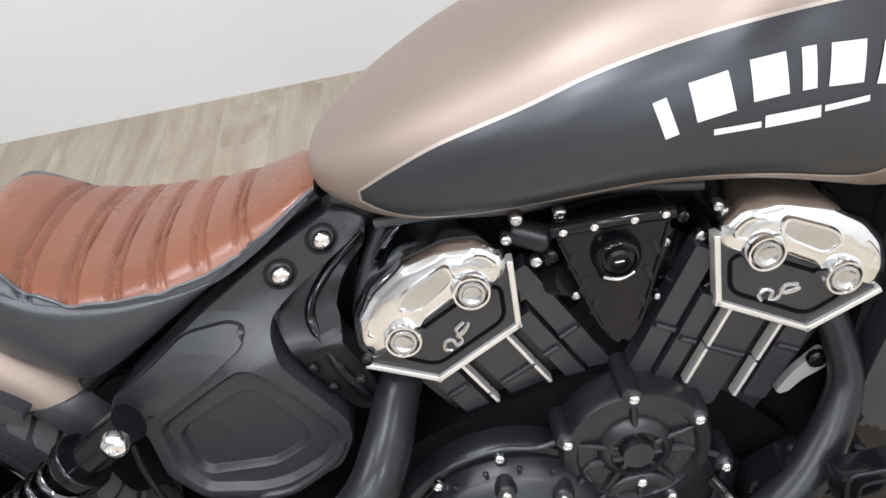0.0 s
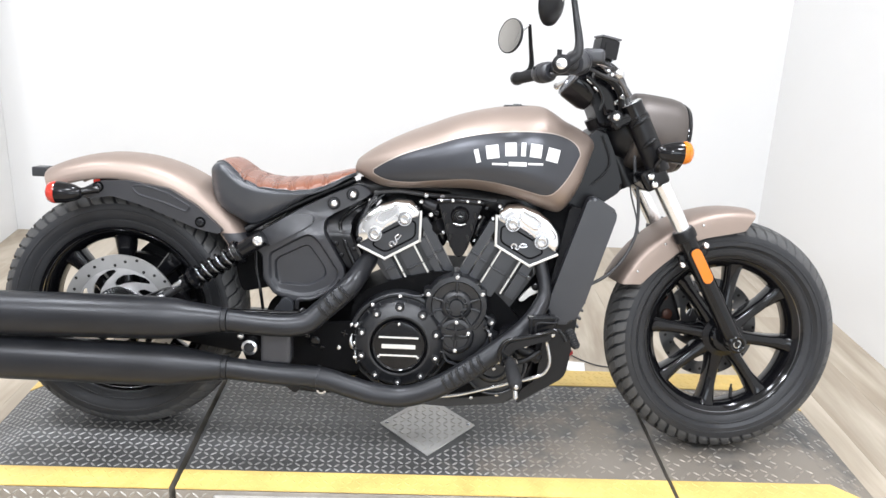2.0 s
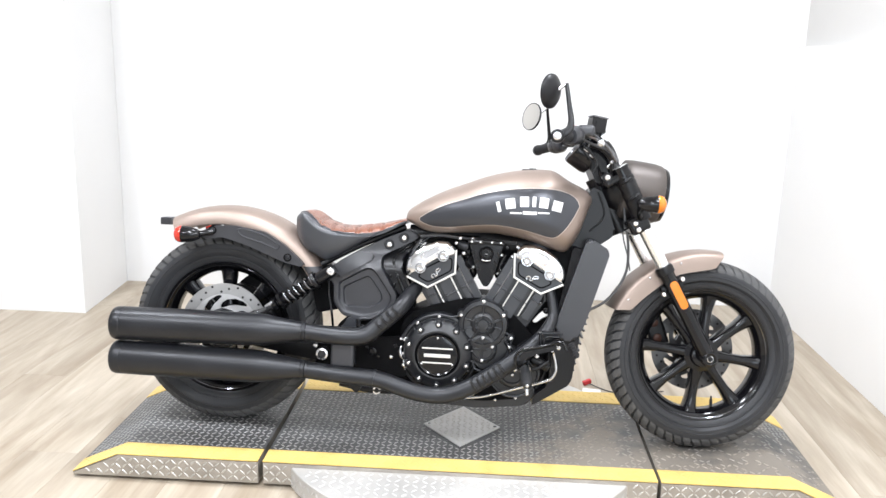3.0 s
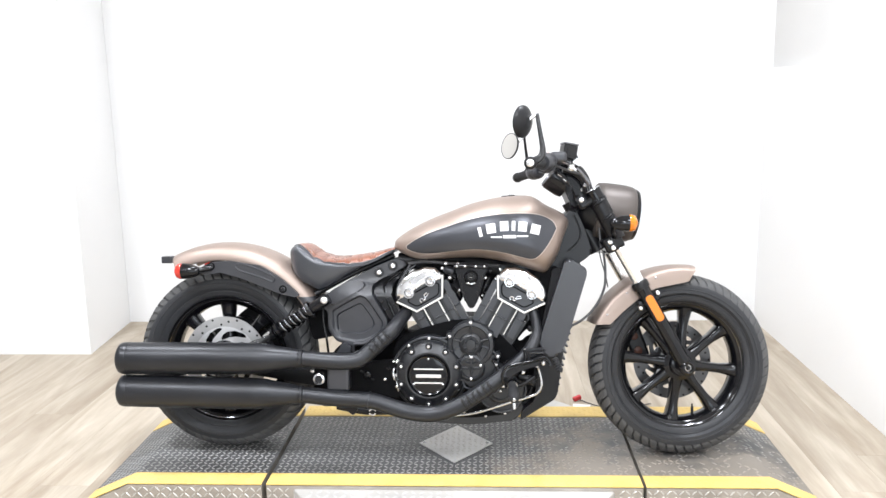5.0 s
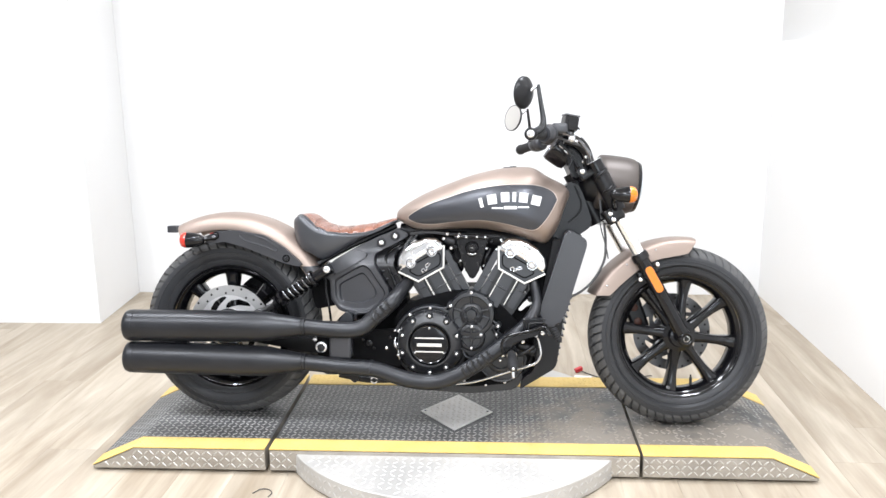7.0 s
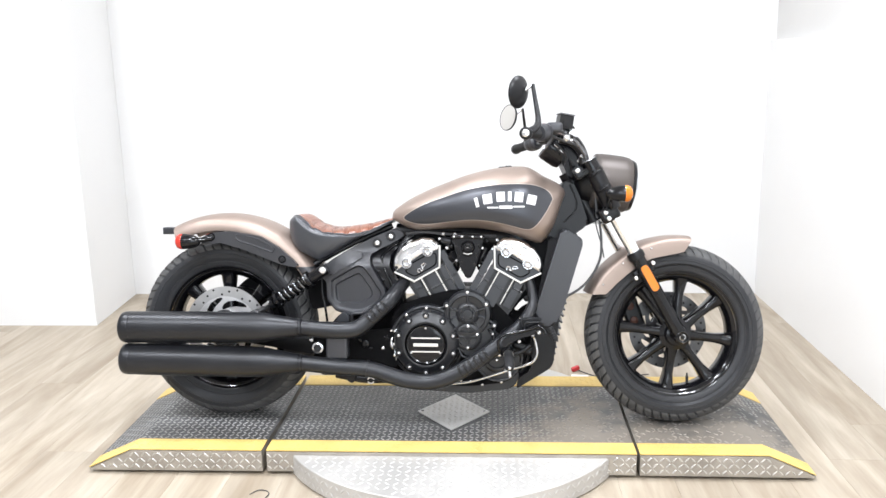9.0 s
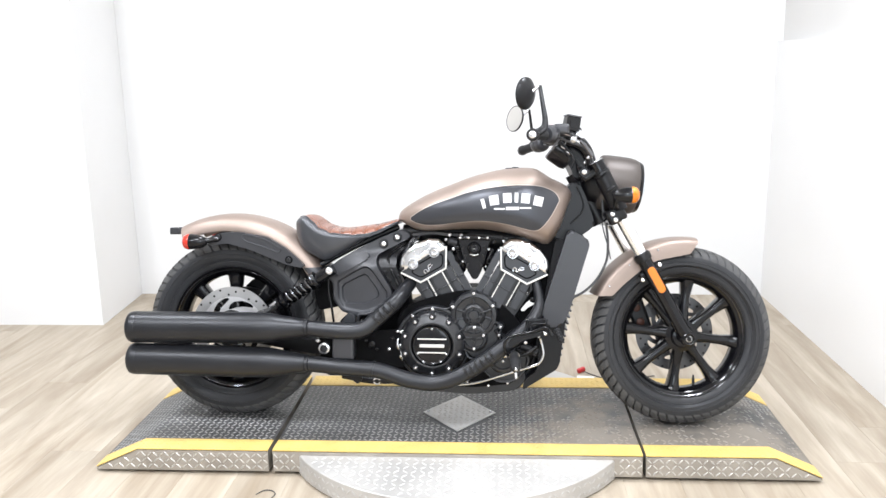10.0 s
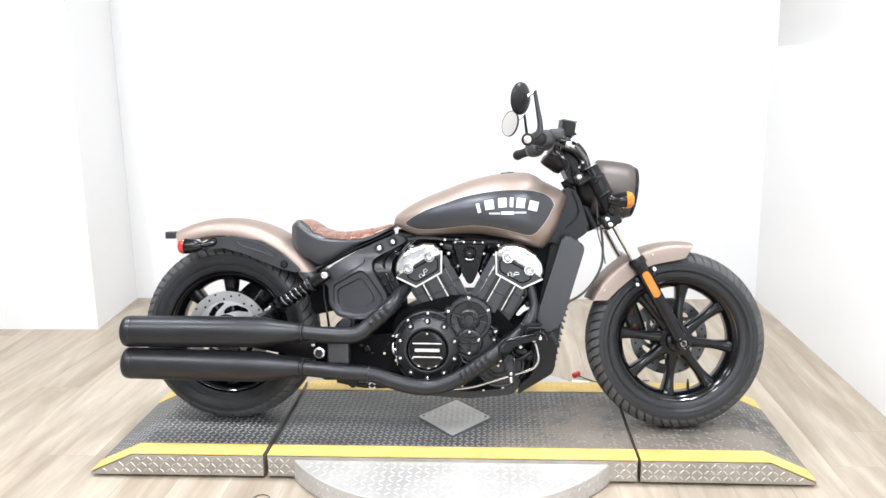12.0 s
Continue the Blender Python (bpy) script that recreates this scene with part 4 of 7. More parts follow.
def fender(hub, r_crown, r_edge, half, a0, a1, steps, thick, rear_drop=0.0):
    rows = []
    for k in range(steps + 1):
        a = radians(a0 + (a1 - a0) * k / steps)
        row = []
        prof = []
        for j in range(17):
            t = -1 + 2 * j / 16
            prof.append((half * math.copysign(abs(math.sin(t * math.pi / 2)) ** 0.85, t), r_edge + (r_crown - r_edge) * max(0.0, math.cos(t * math.pi / 2)) ** 0.72))
        outer = [(hub.x + math.cos(a) * r, y, hub.z + math.sin(a) * r) for y, r in prof]
        inner = [(hub.x + math.cos(a) * (r - thick), y * (1 - thick / half), hub.z + math.sin(a) * (r - thick)) for y, r in prof[::-1]]
        rows.append(outer + inner)
    return sheet(rows, cap=True, ring=True)


rear_fender = part("rear_fender", fender(REAR_HUB, 0.408, 0.352, 0.104, 116, 33, 48, 0.004), BRONZE, bike, "matte bronze rear fender", angle=55)
part("trailing_edge", tube([(REAR_HUB.x + math.cos(radians(116)) * r, y, REAR_HUB.z + math.sin(radians(116)) * r) for y, r in ((-0.103, 0.352), (-0.09, 0.374), (-0.05, 0.394), (0, 0.400), (0.05, 0.394), (0.09, 0.374), (0.103, 0.352))], 0.0035, 8, 4), BRONZE, rear_fender)

shoe = fender(REAR_HUB, 0.4105, 0.3545, 0.1065, 41, 27, 14, 0.006)
for v in shoe.verts:
    v.co.z = min(v.co.z, 0.537 + 0.02 * (v.co.x - 0.30))
part("fender_shoe", shoe, PLASTIC, rear_fender, "black plastic shoe on the fender's lower end", angle=40)

STRUT = [(-0.080, 0.634), (-0.036, 0.657), (0.038, 0.661), (0.139, 0.645), (0.205, 0.606), (0.256, 0.561), (0.272, 0.543), (0.258, 0.537), (0.205, 0.549), (0.177, 0.560), (0.077, 0.600), (-0.003, 0.622), (-0.066, 0.612)]
for s_ in (-1, 1):
    near, far = (-0.120, -0.100) if s_ < 0 else (0.100, 0.120)
    st = part("fender_strut", plate(STRUT, near, far, 0.004, 0.012), PLASTIC, bike, "satin black fender strut")
    if s_ < 0:
        slot = [(0.045, 0.648), (0.075, 0.652), (0.140, 0.632), (0.190, 0.603), (0.182, 0.590), (0.130, 0.610), (0.065, 0.628)]
        part("inset", plate(slot, -0.1212, -0.119, 0.0012, 0.008), PLASTIC, st)
        part("inset_rim", ridge(slot, -0.1205, 0.0030), PLASTIC, st)
        for bx, bz in ((-0.034, 0.643), (0.216, 0.565)):
            part("bolt_seat", lathe([(0.0135, -0.003), (0.0135, 0.0012), (0.0085, 0.0008), (0, 0.0006)], (bx, -0.120, bz), (0, -1, 0), 24), ENGINE_DARK, st)
            part("bolt", lathe([(0.0085, -0.003), (0.0085, 0.004), (0.0072, 0.005), (0.0045, 0.005), (0.0040, 0.002), (0, 0.002)], (bx, -0.120, bz), (0, -1, 0), 20), EXHAUST, st)

# -- turn signals --


def turn_signal(base, tip, lens_mat, turned, label, r=0.027):
    """A bullet lamp on a short stalk; base is where the stalk starts, tip the lens's middle."""
    base, tip = Vector(base), Vector(tip)
    ax = Vector(((1 if tip.x > base.x else -1), 0, 0))
    rear = tip - ax * 0.062
    body = lathe([(0.006, -0.004), (0.013, 0.0), (0.020, 0.014), (r * 0.93, 0.034), (r, 0.052), (r, 0.058)], rear, ax, 28)
    tube([base, (base + rear) / 2 + Vector((0, 0, 0.002)), rear + ax * 0.018], [0.010, 0.009, 0.010], 10, 4, body)
    ob = part("turn_signal", body, GLOSS_BLACK, bike, label, turned)
    part("lens", lathe([(r * 1.0, 0.0), (r * 1.01, 0.008), (r * 0.90, 0.018), (r * 0.5, 0.025), (0, 0.027)], tip - ax * 0.006, ax, 28), lens_mat, ob, "", turned)
    return ob


for s_ in (-1, 1):
    turn_signal((-0.035, s_ * 0.118, 0.636), (-0.132, s_ * 0.140, 0.628), RED, None, "rear turn signal, gloss black with a red lens")
    turn_signal(up_fork(0.490, s_ * 0.120, 0.0), up_fork(0.515, s_ * 0.206, 0.052), AMBER, TURNED, "front turn signal, gloss black with an amber lens")

tag = part("plate_bracket", tube([(-0.17, 0.02, 0.640), (-0.215, 0.06, 0.655), (-0.250, 0.09, 0.652)], 0.006, 8, 4), SATIN_BLACK, bike, "black plate bracket behind the fender")
part("bracket_end", box((0.038, 0.05, 0.026), (-0.275, 0.10, 0.652), 0.004), PLASTIC, tag)

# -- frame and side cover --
# Hidden parts use the recess black, so shade between parts is painted in.
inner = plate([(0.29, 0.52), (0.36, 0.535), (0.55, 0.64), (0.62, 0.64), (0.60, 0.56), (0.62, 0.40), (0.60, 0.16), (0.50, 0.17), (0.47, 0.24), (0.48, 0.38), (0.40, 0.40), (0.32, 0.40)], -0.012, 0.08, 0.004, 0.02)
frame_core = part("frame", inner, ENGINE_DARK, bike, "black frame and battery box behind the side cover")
part("backbone", tube([(0.60, 0.0, 0.655), (0.80, 0.0, 0.655), (1.00, 0.0, 0.63), (1.16, 0.0, 0.70)], [0.028, 0.045, 0.055, 0.06], 12, 4), SATIN_BLACK, frame_core)
COVER = [(0.596, 0.668), (0.618, 0.660), (0.634, 0.645), (0.612, 0.630), (0.576, 0.611), (0.544, 0.596), (0.522, 0.583), (0.517, 0.569), (0.522, 0.543), (0.573, 0.460), (0.573, 0.434), (0.552, 0.400), (0.500, 0.376), (0.455, 0.368), (0.396, 0.386), (0.368, 0.425), (0.366, 0.488), (0.344, 0.505), (0.342, 0.525), (0.384, 0.562), (0.454, 0.604), (0.525, 0.640)]
STEP = [(0.381, 0.492), (0.448, 0.531), (0.478, 0.545), (0.494, 0.542), (0.510, 0.526), (0.560, 0.452), (0.558, 0.432), (0.540, 0.409), (0.494, 0.388), (0.461, 0.384), (0.402, 0.396), (0.382, 0.428)]
SUNK = [(0.395, 0.471), (0.404, 0.482), (0.469, 0.515), (0.480, 0.517), (0.489, 0.511), (0.524, 0.462), (0.529, 0.441), (0.519, 0.428), (0.482, 0.410), (0.408, 0.413), (0.398, 0.425)]


def slanted(bm):
    """Leads the upper arm of a side part in towards the tank as it runs forward; long edges are split first so that it bends smoothly."""
    for _ in range(3):
        bmesh.ops.triangulate(bm, faces=[f for f in bm.faces if len(f.verts) > 4])
        long = [e for e in bm.edges if e.calc_length() > 0.022]
        if long:
            bmesh.ops.subdivide_edges(bm, edges=long, cuts=1, use_grid_fill=True)
    bmesh.ops.triangulate(bm, faces=[f for f in bm.faces if len(f.verts) > 4])
    for v in bm.verts:
        k = min(1.0, max(0.0, (v.co.z - 0.535) / 0.070))
        v.co.y += 0.34 * max(0.0, v.co.x - 0.395) * k * k * (3 - 2 * k)
    return bm


def stepped_cover(y0, y1, depth):
    """A moulded cover with two steps sunk into its face."""
    b = bmesh.new()

    def loop(outline, y, k=1.0, r=0.010):
        pts = fillet([Vector(q) for q in outline], r)
        mid = sum(pts, Vector((0, 0))) / len(pts)
        vs = [b.verts.new((mid.x + (p.x - mid.x) * k, y, mid.y + (p.y - mid.y) * k)) for p in pts]
        return vs

    def edges(vs):
        return [b.edges.get((vs[k - 1], vs[k])) or b.edges.new((vs[k - 1], vs[k])) for k in range(len(vs))]

    def strip(p, q):
        for k in range(len(p)):
            b.faces.new((p[k - 1], p[k], q[k], q[k - 1]))

    back, rim, edge = loop(COVER, y1), loop(COVER, y0 + 0.005), loop(COVER, y0 + 0.0015, 0.990)
    face = loop(COVER, y0, 0.978)
    strip(back, rim)
    strip(rim, edge)
    strip(edge, face)

    def drop(outline, y):
        """A rounded shoulder from y down to y + depth; gives its first and last ring."""
        rings = [loop(outline, y + depth * a, k) for a, k in ((0.0, 1.0), (0.12, 0.982), (0.5, 0.955), (0.88, 0.928), (1.0, 0.910))]
        for p, q in zip(rings, rings[1:]):
            strip(p, q)
        return rings[0], rings[-1]

    s0, s1 = drop(STEP, y0)
    t0, t1 = drop(SUNK, y0 + depth)
    bmesh.ops.triangle_fill(b, edges=edges(face) + edges(s0), use_beauty=True)
    bmesh.ops.triangle_fill(b, edges=edges(s1) + edges(t0), use_beauty=True)
    b.faces.new(t1)
    b.faces.new(back)
    return b


part("swingarm_guard", plate([(0.288, 0.515), (0.345, 0.545), (0.40, 0.55), (0.40, 0.405), (0.36, 0.395), (0.312, 0.385), (0.300, 0.42)], -0.083, -0.076, 0.002, 0.012), ENGINE_DARK, frame_core, "black plate behind the shock absorber")
cover = part("side_cover", slanted(stepped_cover(-0.110, -0.072, 0.0085)), PLASTIC, bike, "matte black side cover with stepped sunken panel", angle=28)
RAISED = [(0.352, 0.524), (0.350, 0.538), (0.424, 0.584), (0.441, 0.594), (0.482, 0.591), (0.494, 0.583), (0.494, 0.574), (0.485, 0.566), (0.384, 0.509), (0.368, 0.512)]
part("raised_rib", slanted(plate(RAISED, -0.117, -0.105, 0.006, 0.010, 4)), PLASTIC, cover)
part("lower_lip", tube([(0.454, -0.106, 0.352), (0.456, -0.110, 0.370), (0.463, -0.111, 0.378), (0.496, -0.111, 0.381), (0.545, -0.111, 0.412), (0.560, -0.110, 0.436)], 0.0050, 8, 4), PLASTIC, cover)
for bx, bz in ((0.538, 0.618), (0.584, 0.640)):
    by = -0.111 + 0.34 * (bx - 0.395)
    part("bolt_seat", lathe([(0.0165, -0.004), (0.0165, 0.0015), (0.0135, 0.0015), (0.012, -0.002), (0, -0.002)], (bx, by, bz), (0.34, -1, 0), 24), SATIN_BLACK, cover)
    part("bolt", bolt((bx, by, bz), 0.0102, 0.008, (0.34, -1, 0)), CHROME, cover, "chrome bolt")
trough = slanted(plate([(0.612, 0.622), (0.560, 0.602), (0.530, 0.587), (0.523, 0.566), (0.530, 0.545), (0.575, 0.463), (0.600, 0.450), (0.612, 0.480), (0.592, 0.525), (0.578, 0.556), (0.588, 0.585), (0.622, 0.612)], -0.090, -0.05, 0.004, 0.014))
tr = part("frame_plate", trough, SATIN_BLACK, frame_core, "satin black cast frame plate")
part("frame_bead", tube([(0.618, -0.008, 0.620), (0.585, -0.025, 0.600), (0.560, -0.050, 0.578), (0.556, -0.072, 0.560), (0.572, -0.088, 0.520), (0.596, -0.092, 0.470)], 0.006, 8, 5), GLOSS_BLACK, frame_core)
for bx, bz in ((0.549, 0.520), (0.563, 0.492)):
    part("frame_bolt", bolt((bx, -0.090, bz), 0.0065, 0.006), SATIN_BLACK, frame_core)
part("neck_fairing", plate([(1.165, 0.818), (1.205, 0.836), (1.232, 0.780), (1.262, 0.690), (1.250, 0.672), (1.205, 0.640), (1.120, 0.615), (1.130, 0.66), (1.165, 0.74)], -0.066, 0.066, 0.012, 0.02, 3), SATIN_BLACK, frame_core, "matte black steering neck cover")
part("neck_bead", tube([(1.20, -0.068, 0.815), (1.222, -0.069, 0.760), (1.215, -0.069, 0.725), (1.180, -0.069, 0.690)], 0.0028, 8, 5), SATIN_BLACK, frame_core)
part("down_tube", tube([(1.185, -0.045, 0.66), (1.130, -0.055, 0.50), (1.075, -0.06, 0.30), (1.02, -0.06, 0.16), (0.80, -0.07, 0.135), (0.60, -0.07, 0.15)], 0.018, 10, 5), SATIN_BLACK, frame_core)
part("down_tube", tube([(1.185, 0.045, 0.66), (1.130, 0.055, 0.50), (1.075, 0.06, 0.30), (1.02, 0.06, 0.16), (0.80, 0.07, 0.135), (0.60, 0.07, 0.15)], 0.018, 10, 5), SATIN_BLACK, frame_core)
part("subframe_rail", tube([(0.32, -0.085, 0.545), (0.444, -0.060, 0.612), (0.585, -0.015, 0.675)], 0.010, 10, 4), SATIN_BLACK, frame_core)
part("far_frame_plate", plate([(0.24, 0.262), (0.330, 0.266), (0.352, 0.325), (0.395, 0.365), (0.62, 0.365), (0.62, 0.12), (0.30, 0.12)], 0.062, 0.072, 0.003, 0.012), ENGINE_DARK, frame_core, "black frame plate on the far side")
part("left_side_cover", plate(COVER, 0.075, 0.095, 0.004, 0.016), PLASTIC, bike, "matte black side cover")

rail = tube([(0.205, -0.140, 0.346), (0.330, -0.140, 0.3475), (0.452, -0.140, 0.3475), (0.466, -0.138, 0.350), (0.474, -0.130, 0.357)], [0.0062, 0.0062, 0.0062, 0.0070, 0.0060], 12, 5)
part("lower_rail", rail, GLOSS_BLACK, frame_core, "gloss black rail above the upper pipe")
part("rail_nut", lathe([(0.0085, -0.006), (0.0100, -0.003), (0.0100, 0.004), (0.0070, 0.007), (0, 0.007)], (0.478, -0.138, 0.349), (1, -0.2, 0.1), 16), SATIN_BLACK, frame_core)
# Thin black tube stands in for the dark gap between panels.
part("dark_gap_line", tube([(0.352, -0.112, 0.500), (0.356, -0.122, 0.450), (0.366, -0.128, 0.405), (0.372, -0.124, 0.352)], [0.0035, 0.0040, 0.0042, 0.0040], 10, 4), GLOSS_BLACK, frame_core)
part("casting", plate([(0.398, 0.350), (0.415, 0.352), (0.450, 0.350), (0.448, 0.372), (0.430, 0.384), (0.419, 0.380), (0.412, 0.366)], -0.132, -0.112, 0.004, 0.008, 2), ENGINE_GREY, frame_core, "grey cast lug under the side cover")

# -- rear suspension --
for s_ in (-1, 1):
    top, low = Vector((0.370, s_ * 0.150, 0.533)), Vector((0.128, s_ * 0.150, 0.378))
    d = (low - top).normalized()
    ln = (low - top).length
    sh = bmesh.new()
    tube([top - d * 0.012, top + d * 0.07], 0.020, 16, bm=sh)
    lathe([(0.028, 0.055), (0.031, 0.058), (0.031, 0.068), (0.024, 0.072)], top, d, 20, sh)
    tube([top + d * 0.06, top + d * 0.20], 0.0165, 14, bm=sh)
    lathe([(0.022, 0.182), (0.030, 0.186), (0.030, 0.196), (0.020, 0.202)], top, d, 20, sh)
    shock = part("shock_absorber", sh, GLOSS_BLACK, bike, "black coil-over shock absorber")
    part("rod", tube([top + d * 0.19, low - d * 0.008], [0.0105, 0.0105], 14), DARK_DISC, shock, "dark steel damper rod")
    part("adjuster", lathe([(0.017, 0.206), (0.0215, 0.209), (0.0215, 0.222), (0.017, 0.225)], top, d, 20), GLOSS_BLACK, shock)
    u = d.orthogonal().normalized()
    v = d.cross(u)
    coil = []
    for k in range(6 * 14 + 1):
        a = 2 * math.pi * k / 14
        coil.append(top + d * (0.068 + 0.118 * k / (6 * 14)) + (u * math.cos(a) + v * math.sin(a)) * 0.0222)
    part("spring", tube(coil, 0.0048, 8, smooth=False), BLACK_CHROME, shock, "gloss black coil spring")
    part("top_bolt", bolt(top + Vector((0, s_ * 0.018, 0)), 0.0135, 0.012, (0, s_, 0), 18), CHROME, shock, "chrome bolt")
    part("rod_clevis", box((0.030, 0.020, 0.014), top + d * 0.236 + Vector((0, s_ * 0.010, 0.010)), 0.003, 1, (0, -35, 0)), STEEL, shock, "bright clevis at the damper's foot")
    part("low_bolt", bolt(low + Vector((0, s_ * 0.014, 0)), 0.0095, 0.010, (0, s_, 0), 14), CHROME, shock, "chrome bolt")
    part("rod_end", lathe([(0.014, -0.014), (0.014, 0.014)], low, (0, 1, 0), 16), STEEL, shock)
    part("reservoir_cap", lathe([(0.012, 0.0), (0.017, 0.006), (0.017, 0.022), (0.010, 0.026)], top + d * 0.022, d, 16), STEEL, shock)
    arm = plate([(0.62, 0.285), (0.62, 0.235), (0.30, 0.238), (0.10, 0.272), (0.0, 0.285), (-0.05, 0.300), (-0.05, 0.332), (0.02, 0.345), (0.12, 0.392), (0.165, 0.390), (0.20, 0.330), (0.26, 0.290)],
                *((-0.122, -0.098) if s_ < 0 else (0.098, 0.122)), 0.006, 0.015)
    part("swingarm", arm, SATIN_BLACK, bike, "black swingarm")
part("belt_pulley", lathe([(0.128, -0.012), (0.131, -0.008), (0.131, 0.008), (0.128, 0.012), (0.04, 0.012), (0.04, -0.012)], REAR_HUB + Vector((0, 0.088, 0)), (0, 1, 0), 48), SATIN_BLACK, bike, "black belt pulley")
guard_line = [(-0.02, 0.44), (0.02, 0.475), (0.08, 0.490), (0.15, 0.470), (0.24, 0.43), (0.25, 0.36), (0.22, 0.30), (0.10, 0.25), (0.06, 0.34), (0.03, 0.40)]
part("belt_guard", plate(guard_line, 0.094, 0.102, 0.002, 0.015), SATIN_BLACK, bike, "black belt guard beyond the wheel")
part("rear_axle", lathe([(0.011, -0.14), (0.011, 0.14)], REAR_HUB, (0, 1, 0), 16), STEEL, bike)
cal = box((0.075, 0.05, 0.045), (0.125, -0.094, 0.355), 0.008, 2, (0, -30, 0))
part("rear_caliper", cal, SATIN_BLACK, bike, "black rear brake caliper")

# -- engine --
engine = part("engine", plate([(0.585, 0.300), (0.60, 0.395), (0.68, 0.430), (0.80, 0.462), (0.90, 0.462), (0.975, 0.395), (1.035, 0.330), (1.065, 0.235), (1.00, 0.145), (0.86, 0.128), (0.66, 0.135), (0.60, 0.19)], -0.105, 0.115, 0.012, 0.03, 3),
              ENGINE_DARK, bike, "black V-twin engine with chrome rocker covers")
part("sump", plate([(0.66, 0.16), (1.04, 0.18), (1.01, 0.118), (0.85, 0.10), (0.70, 0.108)], -0.09, 0.09, 0.01, 0.02), WRINKLE, engine)

CL = Vector((0.718, 0, 0.284))
cc = lathe([(0.129, 0.10), (0.129, 0.126), (0.125, 0.133), (0.1125, 0.135), (0.1085, 0.150), (0.102, 0.1585), (0.094, 0.162), (0.079, 0.171), (0.073, 0.1715), (0.069, 0.168), (0.067, 0.160), (0, 0.160)], CL, (0, -1, 0), 72)
clutch = part("clutch_cover", cc, WRINKLE, engine, "round matte black clutch cover")
derby = lathe([(0.0665, 0.158), (0.0665, 0.170), (0.064, 0.174), (0.060, 0.1715), (0.058, 0.1722), (0.045, 0.1735), (0.025, 0.1742), (0.0, 0.1745)], CL, (0, -1, 0), 64)
derby_o = part("derby_cover", derby, GLOSS_BLACK, engine, "gloss black round cover with a pale emblem")
for dz in (0.022, -0.024):
    part("emblem_line", box((0.098 if dz > 0 else 0.094, 0.003, 0.0045), (CL.x, -0.1745, CL.z + dz), 0.0012), TRIM, derby_o)
part("emblem_bar", box((0.084, 0.003, 0.011), (CL.x, -0.1745, CL.z - 0.001), 0.0015, 2), TRIM, derby_o)
for k in range(3):
    part("derby_screw", bolt((CL.x + 0.056 * math.sin(radians(120 * k)), -0.174, CL.z + 0.056 * math.cos(radians(120 * k))), 0.0042, 0.003), STEEL, derby_o)
for k in range(10):
    a = radians(90 + 36 * k)
    part("boss", lathe([(0.0125, 0.12), (0.0115, 0.165), (0.009, 0.1695), (0, 0.1695)], CL + Vector((math.cos(a) * 0.0965, 0, math.sin(a) * 0.0965)), (0, -1, 0), 14), WRINKLE, clutch)
    part("bolt", bolt(CL + Vector((math.cos(a) * 0.0965, -0.1695, math.sin(a) * 0.0965)), 0.0056, 0.0045), CHROME, clutch)
for ax_, az_ in ((0.649, 0.378), (0.717, 0.4025), (0.787, 0.408), (0.609, 0.323), (0.608, 0.240), (0.800, 0.185)):
    part("bolt", bolt((ax_, -0.139, az_), 0.0060, 0.005), CHROME, clutch)

# Dark raised rings that paint the shade of grooves.
part("groove_shade_ring", lathe([(0.1135, 0.1345), (0.1160, 0.1358), (0.1185, 0.1345), (0.1160, 0.132)], CL, (0, -1, 0), 64, closed=True), ENGINE_DARK, clutch)
part("groove_shade_ring", lathe([(0.0690, 0.1700), (0.0705, 0.1722), (0.0720, 0.1712), (0.0705, 0.168)], CL, (0, -1, 0), 56, closed=True), ENGINE_DARK, clutch)
for k in range(20):
    a = radians(18 * k + 9)
    part("flange_rib", box((0.016, 0.006, 0.005), CL + Vector((math.cos(a) * 0.1065, -0.150, math.sin(a) * 0.1065)), 0.0015, 1, (0, -math.degrees(a), 0)), WRINKLE, clutch)
RO = Vector((0.857, 0, 0.384))
ro = lathe([(0.079, 0.09), (0.079, 0.136), (0.075, 0.145), (0.0635, 0.147), (0.060, 0.140), (0.040, 0.137), (0.036, 0.143), (0.028, 0.146), (0.026, 0.139), (0.018, 0.139), (0.016, 0.150), (0, 0.151)], RO, (0, -1, 0), 56)
rosette = part("timing_cover", ro, WRINKLE, engine, "round matte black timing cover with ribs")
for k in range(5):
    a = radians(90 + 72 * k)
    part("rib", box((0.052, 0.010, 0.007), RO + Vector((math.cos(a) * 0.045, -0.139, math.sin(a) * 0.045)), 0.002, 1, (0, -math.degrees(a), 0)), WRINKLE, rosette)
for ax_, az_ in ((0.855, 0.460), (0.920, 0.419), (0.786, 0.415), (0.946, 0.347)):
    part("lug", lathe([(0.0125, 0.09), (0.0115, 0.140), (0.0095, 0.1455), (0, 0.1455)], (ax_, 0, az_), (0, -1, 0), 16), WRINKLE, rosette)
cover2 = plate([(0.80, 0.36), (0.90, 0.372), (0.945, 0.345), (0.93, 0.29), (0.875, 0.235), (0.83, 0.25)], -0.138, -0.09, 0.005, 0.03, 3)
pump = part("pump_cover", cover2, WRINKLE, engine, "matte black pump cover")
part("pump_boss", lathe([(0.046, 0.13), (0.046, 0.142), (0.042, 0.146), (0.034, 0.146), (0.032, 0.141), (0.012, 0.141), (0.010, 0.146), (0, 0.146)], (0.858, 0, 0.306), (0, -1, 0), 36), WRINKLE, pump)
